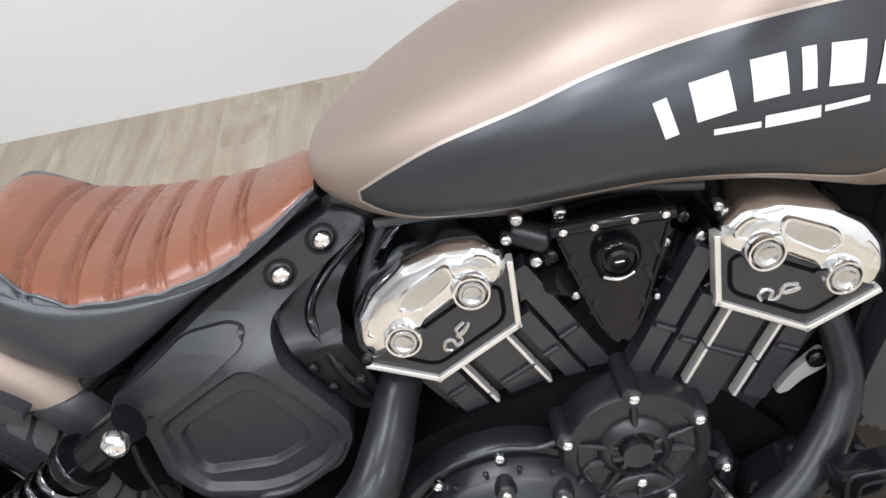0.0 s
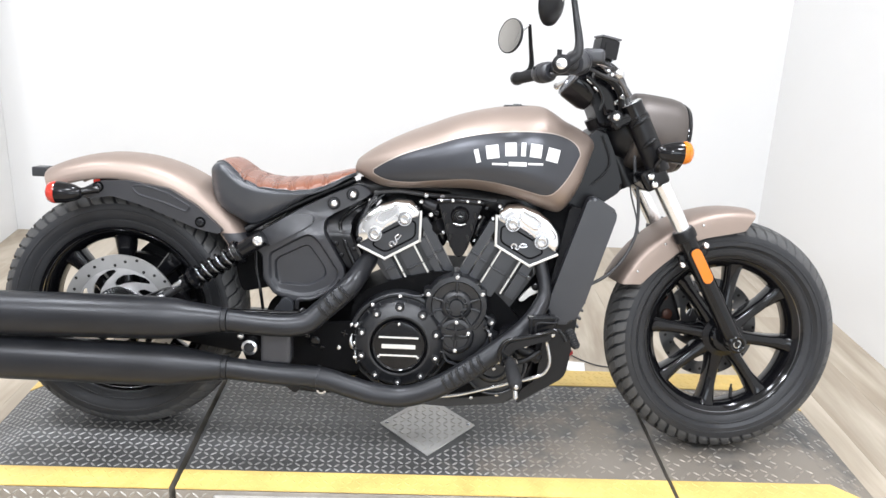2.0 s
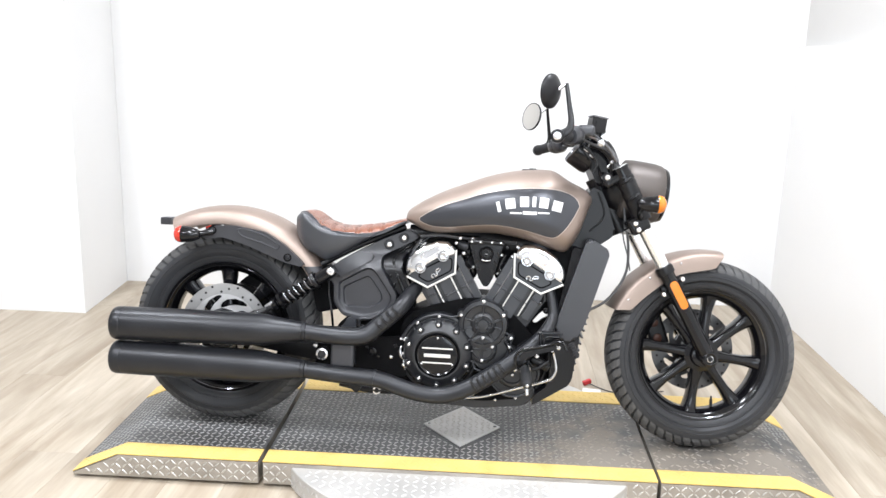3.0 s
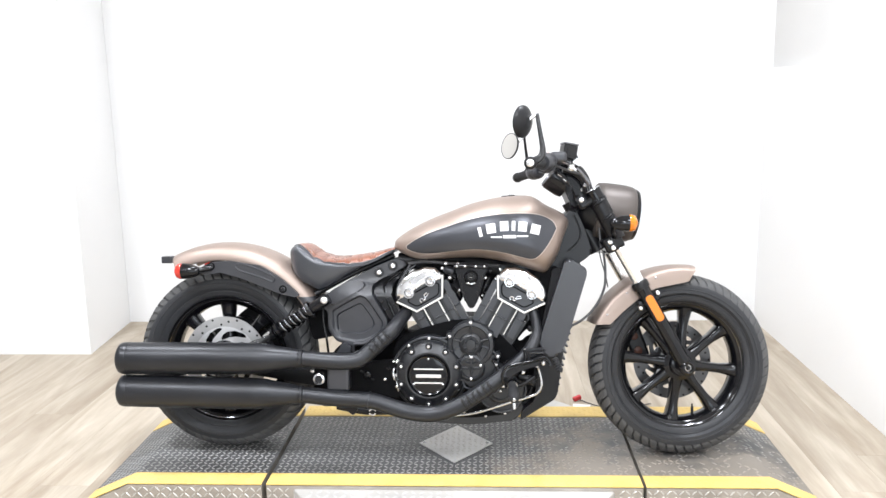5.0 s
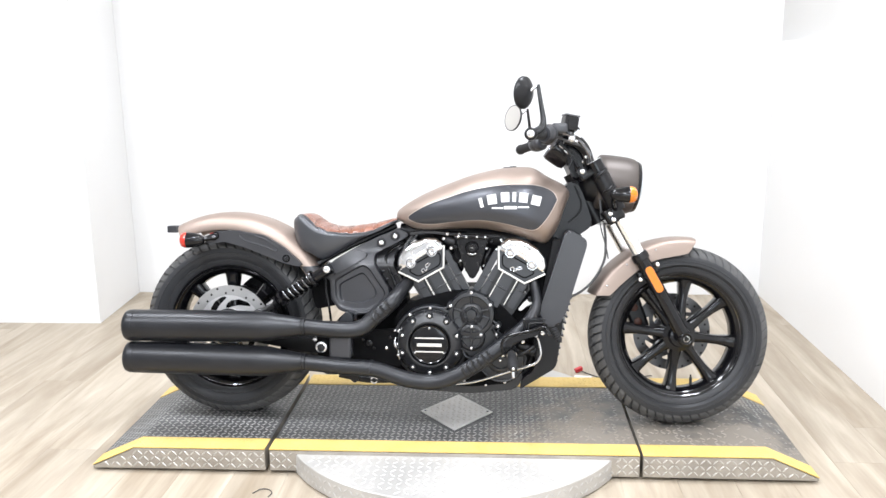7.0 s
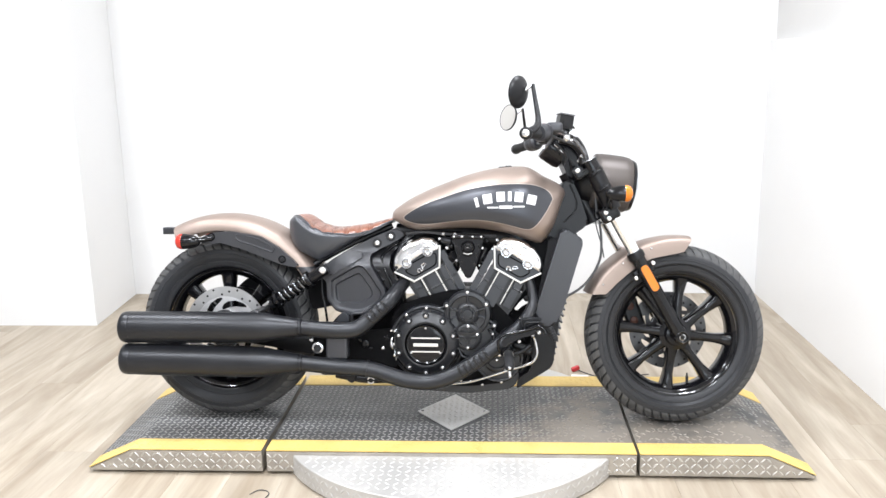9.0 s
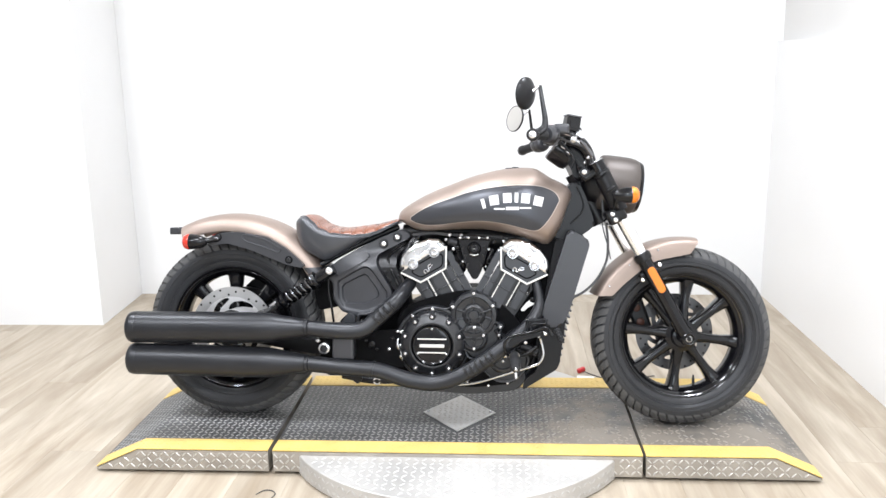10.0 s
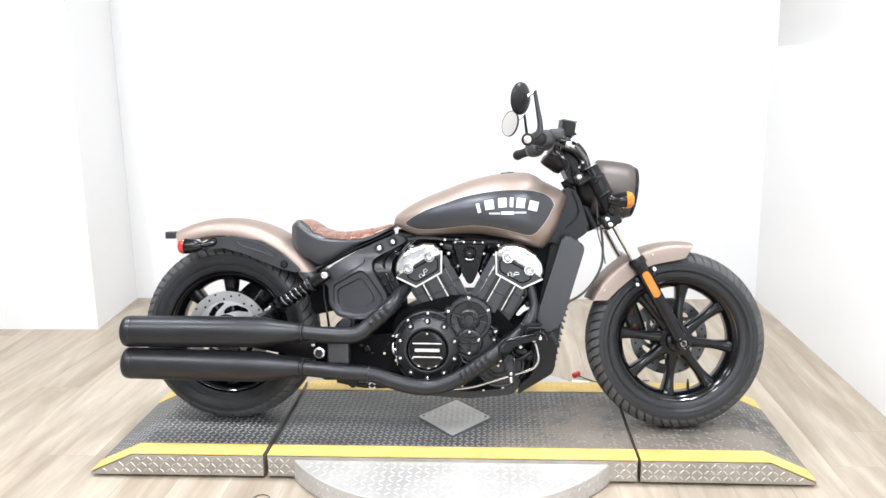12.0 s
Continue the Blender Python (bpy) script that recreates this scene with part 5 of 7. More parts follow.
for sz in ((0.060, 0.008), (0.008, 0.060)):
    part("cross_rib", box((sz[0], 0.006, sz[1]), (0.858, -0.143, 0.306), 0.002, 1), WRINKLE, pump)
for ax_, az_ in ((0.857, 0.458), (0.921, 0.417), (0.787, 0.412), (0.947, 0.345), (0.859, 0.343), (0.890, 0.315), (0.858, 0.270), (0.93, 0.25)):
    part("bolt", bolt((ax_, -0.146, az_), 0.0062, 0.0055), CHROME, engine)
part("case_bead", ridge([(0.800, 0.372), (0.905, 0.378), (0.952, 0.348), (0.936, 0.286), (0.878, 0.228), (0.835, 0.240)], -0.139, 0.0035), ENGINE_GREY, engine)
part("case_bead", tube([(0.600, -0.128, 0.330), (0.625, -0.130, 0.366), (0.665, -0.131, 0.394), (0.717, -0.132, 0.407), (0.760, -0.133, 0.402), (0.787, -0.135, 0.412)], 0.0035, 8, 6), ENGINE_GREY, engine)
part("case_bead", tube([(0.88, -0.132, 0.205), (0.935, -0.134, 0.160), (1.0, -0.132, 0.168), (1.04, -0.130, 0.235), (0.995, -0.132, 0.300)], 0.004, 8, 5), ENGINE_GREY, engine)
low_case = plate([(0.92, 0.335), (0.99, 0.30), (1.045, 0.235), (1.0, 0.160), (0.93, 0.150), (0.88, 0.20)], -0.13, -0.09, 0.006, 0.03, 3)
part("lower_case", low_case, WRINKLE, engine)
for cx, cz, r in ((0.955, 0.235, 0.050),):
    part("round_cover", lathe([(r, 0.12), (r, 0.135), (r - 0.006, 0.141), (r - 0.014, 0.141), (r - 0.017, 0.136), (0, 0.136)], (cx, 0, cz), (0, -1, 0), 40), WRINKLE, engine)
for ax_, az_ in ((0.832, 0.150), (0.905, 0.138), (0.97, 0.148), (0.655, 0.165)):
    part("bolt", bolt((ax_, -0.115, az_), 0.0055, 0.006), STEEL, engine)


def cylinder_bank(mirror, y, dz):
    """One cylinder with its head: the rear one as drawn, the front one mirrored about the V's middle."""
    XM = 0.8535

    def o(pts):
        return [(XM + mirror * dx, z + dz) for dx, z in pts] if mirror > 0 else [(XM - dx, z + dz) for dx, z in pts][::-1]

    # dx runs from the middle of the V towards the outside as a negative number for the rear bank
    def P(pts):
        return o(pts)

    barrel = plate(P([(-0.222, 0.512), (-0.090, 0.560), (-0.020, 0.455), (-0.045, 0.405), (-0.130, 0.372)]), y + 0.018, y + 0.19, 0.006, 0.01)
    bank = part("cylinder", barrel, WRINKLE, engine, "matte black cylinder with machined fin edges")
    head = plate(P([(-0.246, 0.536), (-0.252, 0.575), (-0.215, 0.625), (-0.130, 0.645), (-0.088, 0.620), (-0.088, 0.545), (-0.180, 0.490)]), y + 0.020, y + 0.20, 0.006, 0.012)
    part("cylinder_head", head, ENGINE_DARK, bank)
    # fin panels down the barrel
    ax = Vector((0.0445, -0.081)).normalized()

    def fin(x0, z0, width, length, y0, gap=None):
        side = Vector((0.081, 0.0445)).normalized()
        p = Vector((x0, z0))
        segs = [(0, length)] if not gap else [(0, length * 0.50), (length * 0.535, length)]
        for s0, s1 in segs:
            q = [p + ax * s0, p + ax * s0 + side * width, p + ax * s1 + side * width, p + ax * s1]
            yield [(v.x, v.y) for v in q]

    for x0, z0, width, length, y0 in ((-0.205, 0.520, 0.026, 0.128, 0.008), (-0.146, 0.515, 0.042, 0.118, 0.010), (-0.098, 0.548, 0.019, 0.128, 0.006), (-0.0985, 0.5965, 0.0225, 0.152, 0.012)):
        for q in fin(x0, z0, width, length, y0):
            part("fin_panel", plate(P(q), y + y0 - 0.003, y + y0 + 0.02, 0.003, 0.003, 2), ENGINE_GREY, bank)
    for x0, z0, width, y0 in ((-0.178, 0.470, 0.025, 0.0035), (-0.123, 0.474, 0.041, 0.0055), (-0.075, 0.504, 0.018, 0.0015), (-0.057, 0.519, 0.0225, 0.0065)):
        for q in fin(x0, z0, width, 0.006, y0):
            part("fin_shelf", plate(P(q), y + y0 - 0.0025, y + y0 + 0.02, 0.0015, 0.0, 1), ENGINE_GREY, bank)
    for x0, z0, length in ((-0.1595, 0.506, 0.096), (-0.1105, 0.534, 0.096)):
        for q in fin(x0, z0, 0.0042, length, 0, gap=True):
            part("fin_edge", plate(P(q), y + 0.001, y + 0.014, 0.0008, 0.0, 1), TRIM, bank, "bright machined fin edge")
    # badge plate with its bright outline
    shield = P([(-0.246, 0.529), (-0.232, 0.556), (-0.20, 0.570), (-0.125, 0.612), (-0.093, 0.617), (-0.094, 0.548), (-0.181, 0.499)])
    badge = part("badge_plate", plate(shield, y + 0.000, y + 0.03, 0.003, 0.003), ENGINE_GREY, bank, "black shield plate with a bright edge and pale emblem")
    line = [(-0.0935, 0.619), (-0.0945, 0.547), (-0.181, 0.498), (-0.247, 0.529)]
    for a, c in zip(line, line[1:]):
        d = (Vector(c) - Vector(a)).normalized()
        nrm = Vector((-d.y, d.x)) * 0.0031
        q = [Vector(a) - nrm - d * 0.003, Vector(a) + nrm - d * 0.003, Vector(c) + nrm + d * 0.003, Vector(c) - nrm + d * 0.003]
        part("bright_edge", plate(P([(v.x, v.y) for v in q]), y - 0.0045, y + 0.010, 0.001, 0.0, 1), TRIM, badge, "bright machined edge")
    inner_shield = P([(-0.215, 0.532), (-0.19, 0.560), (-0.125, 0.596), (-0.106, 0.594), (-0.106, 0.556), (-0.180, 0.514)])
    # Dark bead in place of the recess's shade.
    part("badge_shade_bead", ridge(inner_shield, y + 0.0005, 0.0026), ENGINE_DARK, badge)
    ex = XM - 0.154 if mirror > 0 else XM + 0.154
    turn = radians(52 if mirror > 0 else 8)
    curl = [(-0.022, -0.004), (-0.024, 0.004), (-0.016, 0.009), (-0.009, 0.003), (-0.013, -0.005), (-0.004, -0.007), (0.002, 0.003), (0.008, 0.007), (0.020, 0.004)]
    bar = [(-0.002, 0.001), (0.006, -0.003), (0.016, -0.003), (0.022, -0.001)]
    emb = bmesh.new()
    for stroke, rr in ((curl, 0.0024), (bar, 0.0027)):
        tube([(ex + u * math.cos(turn) - v * math.sin(turn), y - 0.0005, 0.546 + dz + u * math.sin(turn) + v * math.cos(turn)) for u, v in [(p * 0.85, q * 0.85) for p, q in stroke]], rr, 7, 4, emb)
    part("emblem", emb, STEEL, badge, "pale curved emblem")
    # rocker cover: a chrome body with flat facets and two flange cups
    chrome = P([(-0.248, 0.531), (-0.257, 0.552), (-0.252, 0.582), (-0.233, 0.609), (-0.196, 0.635), (-0.152, 0.650), (-0.117, 0.648), (-0.094, 0.628), (-0.094, 0.608), (-0.112, 0.602), (-0.120, 0.607), (-0.150, 0.592), (-0.188, 0.568), (-0.194, 0.558), (-0.222, 0.545)])
    ring = fillet([Vector(q) for q in chrome], 0.008)
    mid = sum(ring, Vector((0, 0))) / len(ring)
    rb = bmesh.new()
    rows = [[(mid.x + (p.x - mid.x) * k, y + dy, mid.y + (p.y - mid.y) * k) for p in ring]
            for k, dy in ((1.0, 0.16), (1.0, 0.014), (0.985, 0.006), (0.955, 0.000), (0.90, -0.0045), (0.82, -0.0080), (0.62, -0.0105), (0.30, -0.0115))]
    sheet(rows, rb, cap=True, ring=True)
    rk = part("rocker_cover", rb, CHROME, bank, "polished chrome rocker cover", angle=24)
    pad = P([(-0.206, 0.597), (-0.196, 0.612), (-0.152, 0.634), (-0.148, 0.618), (-0.158, 0.608), (-0.188, 0.588)])
    part("window_facet", plate(pad, y - 0.0125, y + 0.01, 0.002, 0.004, 2), STEEL, rk)
    part("window_rim", ridge(pad, y - 0.0115, 0.0028), CHROME, rk)
    for q in ([(-0.242, 0.572), (-0.228, 0.594), (-0.213, 0.584), (-0.226, 0.562)], [(-0.138, 0.634), (-0.118, 0.636), (-0.106, 0.622), (-0.118, 0.616), (-0.136, 0.620)]):
        part("window_facet", plate(P(q), y - 0.0085, y + 0.01, 0.002, 0.004, 2), STEEL, rk)
        part("window_rim", ridge(P(q), y - 0.0075, 0.0022), CHROME, rk)
    for dx, z in ((-0.206, 0.555), (-0.1335, 0.596)):
        x = XM + dx if mirror > 0 else XM - dx
        part("cap_cup", lathe([(0.0230, -0.03), (0.0205, -0.004), (0.0190, 0.004), (0.0175, 0.0075), (0.0155, 0.0075), (0.0140, 0.003), (0, 0.003)], (x, y - 0.012, z - 0.002), (0, -1, 0), 32), CHROME, rk)
        part("cap", lathe([(0.0136, -0.004), (0.0136, 0.0060), (0.0125, 0.0082), (0.0098, 0.0086), (0.0080, 0.0068), (0.0045, 0.0064), (0, 0.0070)], (x, y - 0.012, z - 0.002), (0, -1, 0), 28), STEEL, rk)
    return bank


cylinder_bank(1, -0.101, -0.009)
cylinder_bank(-1, -0.121, -0.009)

air = part("intake_cover", plate([(0.802, 0.643), (0.912, 0.643), (0.905, 0.612), (0.889, 0.556), (0.880, 0.528), (0.868, 0.506), (0.858, 0.500), (0.848, 0.506), (0.835, 0.530), (0.825, 0.560), (0.810, 0.612)], -0.112, -0.03, 0.006, 0.008, 3), GLOSS_BLACK, bike, "gloss black intake cover between the cylinders")
key_ring = ridge([(0.838, 0.622), (0.874, 0.622), (0.868, 0.580), (0.844, 0.580)], -0.113, 0.0042)
part("key_rim", key_ring, GLOSS_BLACK, air)
part("key_boss", lathe([(0.0240, -0.004), (0.0225, 0.008), (0.0195, 0.014), (0.0165, 0.0155), (0.0150, 0.012), (0, 0.012)], (0.857, -0.112, 0.607), (0, -1, 0), 32), GLOSS_BLACK, air)
part("key_switch", lathe([(0.012, 0.0), (0.012, 0.006), (0.009, 0.008), (0.008, 0.003), (0, 0.003)], (0.857, -0.123, 0.607), (0, -1, 0), 24), SATIN_BLACK, air)
part("key_slot", box((0.010, 0.004, 0.003), (0.857, -0.128, 0.607), 0.001, 1), STEEL, air)
part("key_bar", tube([(0.843, -0.120, 0.588), (0.857, -0.123, 0.585), (0.871, -0.120, 0.588)], 0.0028, 8, 4), CHROME, air)
part("top_bar", tube([(0.800, -0.113, 0.642), (0.856, -0.117, 0.645), (0.912, -0.113, 0.640)], 0.0075, 10, 4), GLOSS_BLACK, air)
for x in (0.810, 0.838, 0.874, 0.902):
    part("screw", bolt((x, -0.1225, 0.644), 0.0042, 0.003), CHROME, air)
for side in (-1, 1):
    for u, z in ((0.039, 0.606), (0.031, 0.578), (0.023, 0.550)):
        part("slot", box((0.006, 0.003, 0.018), (0.856 + side * u, -0.1125, z), 0.0012, 1, (0, 20 * -side, 0)), GAP, air)
    part("edge_rib", tube([(0.857 + side * 0.050, -0.112, 0.628), (0.857 + side * 0.029, -0.113, 0.556), (0.857 + side * 0.019, -0.113, 0.526)], 0.0022, 8, 3), GLOSS_BLACK, air)
part("throttle_body", plate([(0.715, 0.660), (1.000, 0.655), (0.985, 0.570), (0.900, 0.557), (0.815, 0.557), (0.735, 0.570)], -0.045, 0.07, 0.006, 0.015), ENGINE_DARK, bike, "black throttle body between the cylinders")
throttle = tube([(0.795, -0.07, 0.565), (0.815, -0.10, 0.580)], 0.018, 14)
part("intake_hose", throttle, SATIN_BLACK, bike)
part("intake_hose", tube([(0.93, -0.06, 0.575), (0.905, -0.085, 0.565)], 0.014, 14), SATIN_BLACK, bike)
part("sensor", lathe([(0.012, -0.020), (0.014, -0.016), (0.014, 0.014), (0.010, 0.018), (0, 0.018)], (0.786, -0.088, 0.626), (0.9, -0.4, -0.25), 18), EXHAUST, bike, "dark grey sensor barrel")
for x, z, r in ((0.800, 0.610, 0.008), (0.818, 0.562, 0.006), (0.838, 0.530, 0.005), (0.905, 0.604, 0.006), (0.922, 0.628, 0.007), (0.895, 0.545, 0.005), (0.760, 0.636, 0.006), (0.955, 0.632, 0.006)):
    part("intake_fitting", bolt((x, -0.100, z), r, 0.008), GLOSS_BLACK if r > 0.006 else STEEL, bike)
for x, z in ((0.772, 0.652), (0.785, 0.604), (0.940, 0.600), (0.812, 0.650)):
    part("hose_clip", bolt((x, -0.095, z), 0.007, 0.008), STEEL, bike)
part("loom", tube([(0.64, -0.050, 0.648), (0.70, -0.070, 0.657), (0.78, -0.075, 0.650), (0.86, -0.06, 0.646), (0.95, -0.08, 0.643)], 0.0055, 8, 4), CABLE, bike)
for side in (-1, 1):
    part("injector_hose", tube([(0.856 + side * 0.060, -0.070, 0.600), (0.856 + side * 0.046, -0.080, 0.570), (0.856 + side * 0.040, -0.070, 0.540), (0.856 + side * 0.052, -0.050, 0.520)], 0.0125, 12, 5), GLOSS_BLACK, bike, "gloss black hose beside the intake cover")
    part("hose_ring", lathe([(0.0128, -0.003), (0.0142, 0.0), (0.0128, 0.003)], (0.856 + side * 0.043, -0.076, 0.556), (0.3 * side, 0, 1), 16), STEEL, bike)
part("fuel_line", tube([(0.646, -0.040, 0.640), (0.622, -0.055, 0.604), (0.606, -0.075, 0.558), (0.618, -0.085, 0.520)], 0.008, 8, 5), SATIN_BLACK, bike)
part("fuel_line", tube([(0.664, -0.045, 0.645), (0.638, -0.050, 0.622), (0.612, -0.060, 0.592)], 0.0060, 8, 5), GLOSS_BLACK, bike)
for x, z in ((0.608, 0.535), (0.596, 0.512)):
    part("clip", bolt((x, -0.112, z), 0.006, 0.005), SATIN_BLACK, bike)
for x, z, r in ((0.597, 0.324, 0.0055), (0.612, 0.326, 0.0055), (0.621, 0.309, 0.006), (0.567, 0.263, 0.0062), (0.606, 0.277, 0.0062)):
    part("fitting", bolt((x, -0.135, z), r, 0.006), CHROME, engine)
filler = part("oil_filler", lathe([(0.0130, -0.02), (0.0130, 0.003), (0.0122, 0.0045), (0.0108, 0.0045), (0.0100, 0.001), (0, 0.001)], (0.579, -0.130, 0.300), (0, -1, 0), 28), BLACK_CHROME, engine, "dark steel filler ring with a black cross")
for turn_y in (15, 105):
    part("filler_cross", box((0.018, 0.006, 0.005), (0.579, -0.1335, 0.300), 0.001, 1, (0, turn_y, 0)), GLOSS_BLACK, filler)
part("clutch_lever", tube([(0.599, -0.134, 0.300), (0.596, -0.138, 0.286), (0.600, -0.138, 0.268), (0.608, -0.134, 0.256)], [0.003, 0.0055, 0.0065, 0.003], 8, 5), STEEL, engine, "bright clutch lever")
part("clutch_cable_end", tube([(0.606, -0.132, 0.256), (0.610, -0.134, 0.240), (0.612, -0.132, 0.222)], 0.0035, 8, 5), STEEL, engine)

# -- exhaust --


def muffler(z0, z1, r0, r1, pipe_r):
    y = -0.219
    line = [(-0.314, y, z0), (0.236, y, z1)]
    d = (Vector(line[1]) - Vector(line[0])).normalized()
    ln = (Vector(line[1]) - Vector(line[0])).length
    b = lathe([(r0 * 0.86, 0.0), (r0 * 0.95, 0.0035), (r0 * 0.995, 0.011), (r0 * 1.005, 0.018), (r0 * 1.005, 0.032), (r0 * 0.978, 0.0335), (r0 * 0.978, 0.0360), (r0, 0.0375), (r0 * 0.995, ln * 0.45), (r0 * 0.97, ln * 0.80), (r1 * 1.02, ln * 0.90),
               (r1 * 0.88, ln * 0.96), (pipe_r * 1.32, ln + 0.022), (pipe_r * 1.16, ln + 0.044), (pipe_r * 1.13, ln + 0.060), (pipe_r * 1.05, ln + 0.0605), (pipe_r * 1.05, ln + 0.0635), (pipe_r * 1.10, ln + 0.064), (pipe_r * 1.10, ln + 0.072), (pipe_r, ln + 0.074)], line[0], d, 56)
    m = part("muffler", b, EXHAUST, bike, "matte black tapered muffler")
    # Black disc paints the dark inside of the outlet.
    part("outlet", lathe([(r0 * 0.78, -0.001), (r0 * 0.78, 0.05), (0, 0.05)], Vector(line[0]) - d * 0.0015, d, 32), GAP, m)
    return Vector(line[0]) + d * (ln + 0.06)


e0 = muffler(0.3415, 0.3455, 0.0535, 0.048, 0.0270)
e1 = muffler(0.2325, 0.2270, 0.0535, 0.048, 0.0270)
up_pipe = part("exhaust_pipe", tube([e0, (0.40, -0.216, 0.337), (0.462, -0.210, 0.336), (0.499, -0.204, 0.345), (0.526, -0.196, 0.368), (0.558, -0.190, 0.396), (0.590, -0.176, 0.425), (0.609, -0.145, 0.448), (0.624, -0.100, 0.470), (0.640, -0.055, 0.490)], [0.0270, 0.0270, 0.0270, 0.0270, 0.0270, 0.0268, 0.0262, 0.0255, 0.0235, 0.0220], 20, 8), EXHAUST, bike, "matte black upper exhaust pipe")
low_pipe = part("exhaust_pipe", tube([e1, (0.42, -0.214, 0.214), (0.53, -0.204, 0.205), (0.60, -0.200, 0.184), (0.66, -0.196, 0.167), (0.735, -0.194, 0.162), (0.81, -0.194, 0.186), (0.905, -0.188, 0.244), (0.995, -0.176, 0.312), (1.045, -0.152, 0.358), (1.074, -0.128, 0.410), (1.074, -0.115, 0.450), (1.062, -0.100, 0.500)], [0.0270] * 7 + [0.0265, 0.0250, 0.0235, 0.0180, 0.0165, 0.0165], 20, 8), EXHAUST, bike, "matte black lower exhaust pipe")


def shield_slots(line, r, parent, offsets):
    """Curved louvres across the near side of a pipe: a painted-dark cut with a raised lip."""
    pts = [Vector(q) for q in line]
    run = [0.0]
    for p, q in zip(pts, pts[1:]):
        run.append(run[-1] + (q - p).length)
    for off in offsets:
        k = max(i for i in range(len(pts) - 1) if run[i] <= off)
        d = (pts[k + 1] - pts[k]).normalized()
        c = pts[k] + d * (off - run[k])
        out = Vector((0, -1, 0.25))
        out = (out - d * out.dot(d)).normalized()
        side = d.cross(out)
        for mat, shift, rr, lift, name in ((GAP, 0.0, 0.0030, -0.0006, "shield_slot"), (EXHAUST, 0.0062, 0.0036, -0.0006, "louvre_lip")):
            arc = [c + d * (shift - 0.004 * math.cos(math.radians(a) * 1.5)) + (out * math.cos(math.radians(a)) + side * math.sin(math.radians(a))) * (r + lift) for a in range(-48, 49, 12)]
            n = len(arc)
            part(name, tube(arc, [rr * (0.35 + 0.65 * math.sin(math.pi * (i + 0.5) / n)) for i in range(n)], 6, 2), mat, parent)


UP_LINE = spline([(0.462, -0.204, 0.341), (0.499, -0.200, 0.349), (0.526, -0.196, 0.366), (0.558, -0.190, 0.396), (0.590, -0.176, 0.425), (0.609, -0.145, 0.448)], 8)
LOW_LINE = spline([(0.735, -0.194, 0.162), (0.81, -0.194, 0.186), (0.905, -0.188, 0.244), (0.995, -0.176, 0.316)], 8)
shield_slots(UP_LINE, 0.0266, up_pipe, [0.084 + 0.0200 * k for k in range(4)])
shield_slots(LOW_LINE, 0.0270, low_pipe, [0.112 + 0.020 * k for k in range(6)])
part("clamp_ring", lathe([(0.0292, -0.004), (0.0300, 0.0), (0.0292, 0.004)], (0.522, -0.2045, 0.2065), (1, 0, -0.2), 28), EXHAUST, low_pipe)
hang = part("exhaust_bracket", box((0.074, 0.045, 0.078), (0.422, -0.190, 0.276), 0.010, 3), PLASTIC, bike, "black box bracket between the pipes")
eye = part("bracket_eye", lathe([(0.0190, -0.03), (0.0190, 0.006), (0.0130, 0.008), (0.0115, 0.004), (0.0115, -0.03)], (0.356, -0.198, 0.274), (0, -1, 0), 28, closed=True), STEEL, bike, "steel exhaust hanger eye")
part("bush", lathe([(0.0116, -0.02), (0.0116, 0.001), (0.006, 0.003), (0, 0.003)], (0.356, -0.198, 0.274), (0, -1, 0), 20), GRIP, eye)
part("hanger_plate", plate([(0.30, 0.318), (0.345, 0.322), (0.40, 0.312), (0.60, 0.33), (0.62, 0.20), (0.50, 0.205), (0.40, 0.222), (0.37, 0.232), (0.352, 0.238), (0.335, 0.252)], -0.135, -0.12, 0.003, 0.01), ENGINE_DARK, bike, "black exhaust hanger plate")
for fx, fz, fr in ((0.505, 0.278, 0.014), (0.488, 0.290, 0.006), (0.525, 0.262, 0.006)):
    part("hanger_bolt", lathe([(fr, -0.004), (fr, 0.005), (fr * 0.6, 0.007), (fr * 0.55, 0.003), (0, 0.003)], (fx, -0.136, fz), (0, -1, 0), 16), GLOSS_BLACK, bike)
part("bracket_bolt", bolt((0.333, -0.19, 0.300), 0.009, 0.010), STEEL, bike)
part("stand_lug", lathe([(0.013, -0.01), (0.013, 0.006), (0.008, 0.006), (0.008, -0.004), (0, -0.004)], (0.523, -0.13, 0.150), (0, -1, 0), 20), STEEL, bike)
part("stand_foot", plate([(0.425, 0.170), (0.475, 0.168), (0.470, 0.150), (0.458, 0.140), (0.442, 0.152)], -0.145, -0.115, 0.003, 0.006), SATIN_BLACK, bike, "black side stand lug")
part("lower_rail", tube([(0.40, -0.12, 0.165), (0.50, -0.125, 0.150), (0.62, -0.125, 0.152), (0.72, -0.12, 0.140)], 0.012, 8, 5), SATIN_BLACK, bike)

# -- radiator --
rad = part("radiator", plate([(1.130, 0.640), (1.215, 0.62), (1.150, 0.36), (1.130, 0.215), (1.060, 0.235), (1.085, 0.40)], -0.098, 0.098, 0.004, 0.01), DARK_CORE, bike, "black radiator with side shrouds")
for s_ in (-1, 1):
    near, far = (-0.134, -0.100) if s_ < 0 else (0.100, 0.134)
    part("shroud", plate([(1.168, 0.664), (1.185, 0.669), (1.238, 0.638), (1.240, 0.618), (1.176, 0.400), (1.148, 0.345), (1.100, 0.345), (1.082, 0.372), (1.092, 0.420)], near, far, 0.010, 0.014, 3), PLASTIC, rad, "matte black radiator shroud")
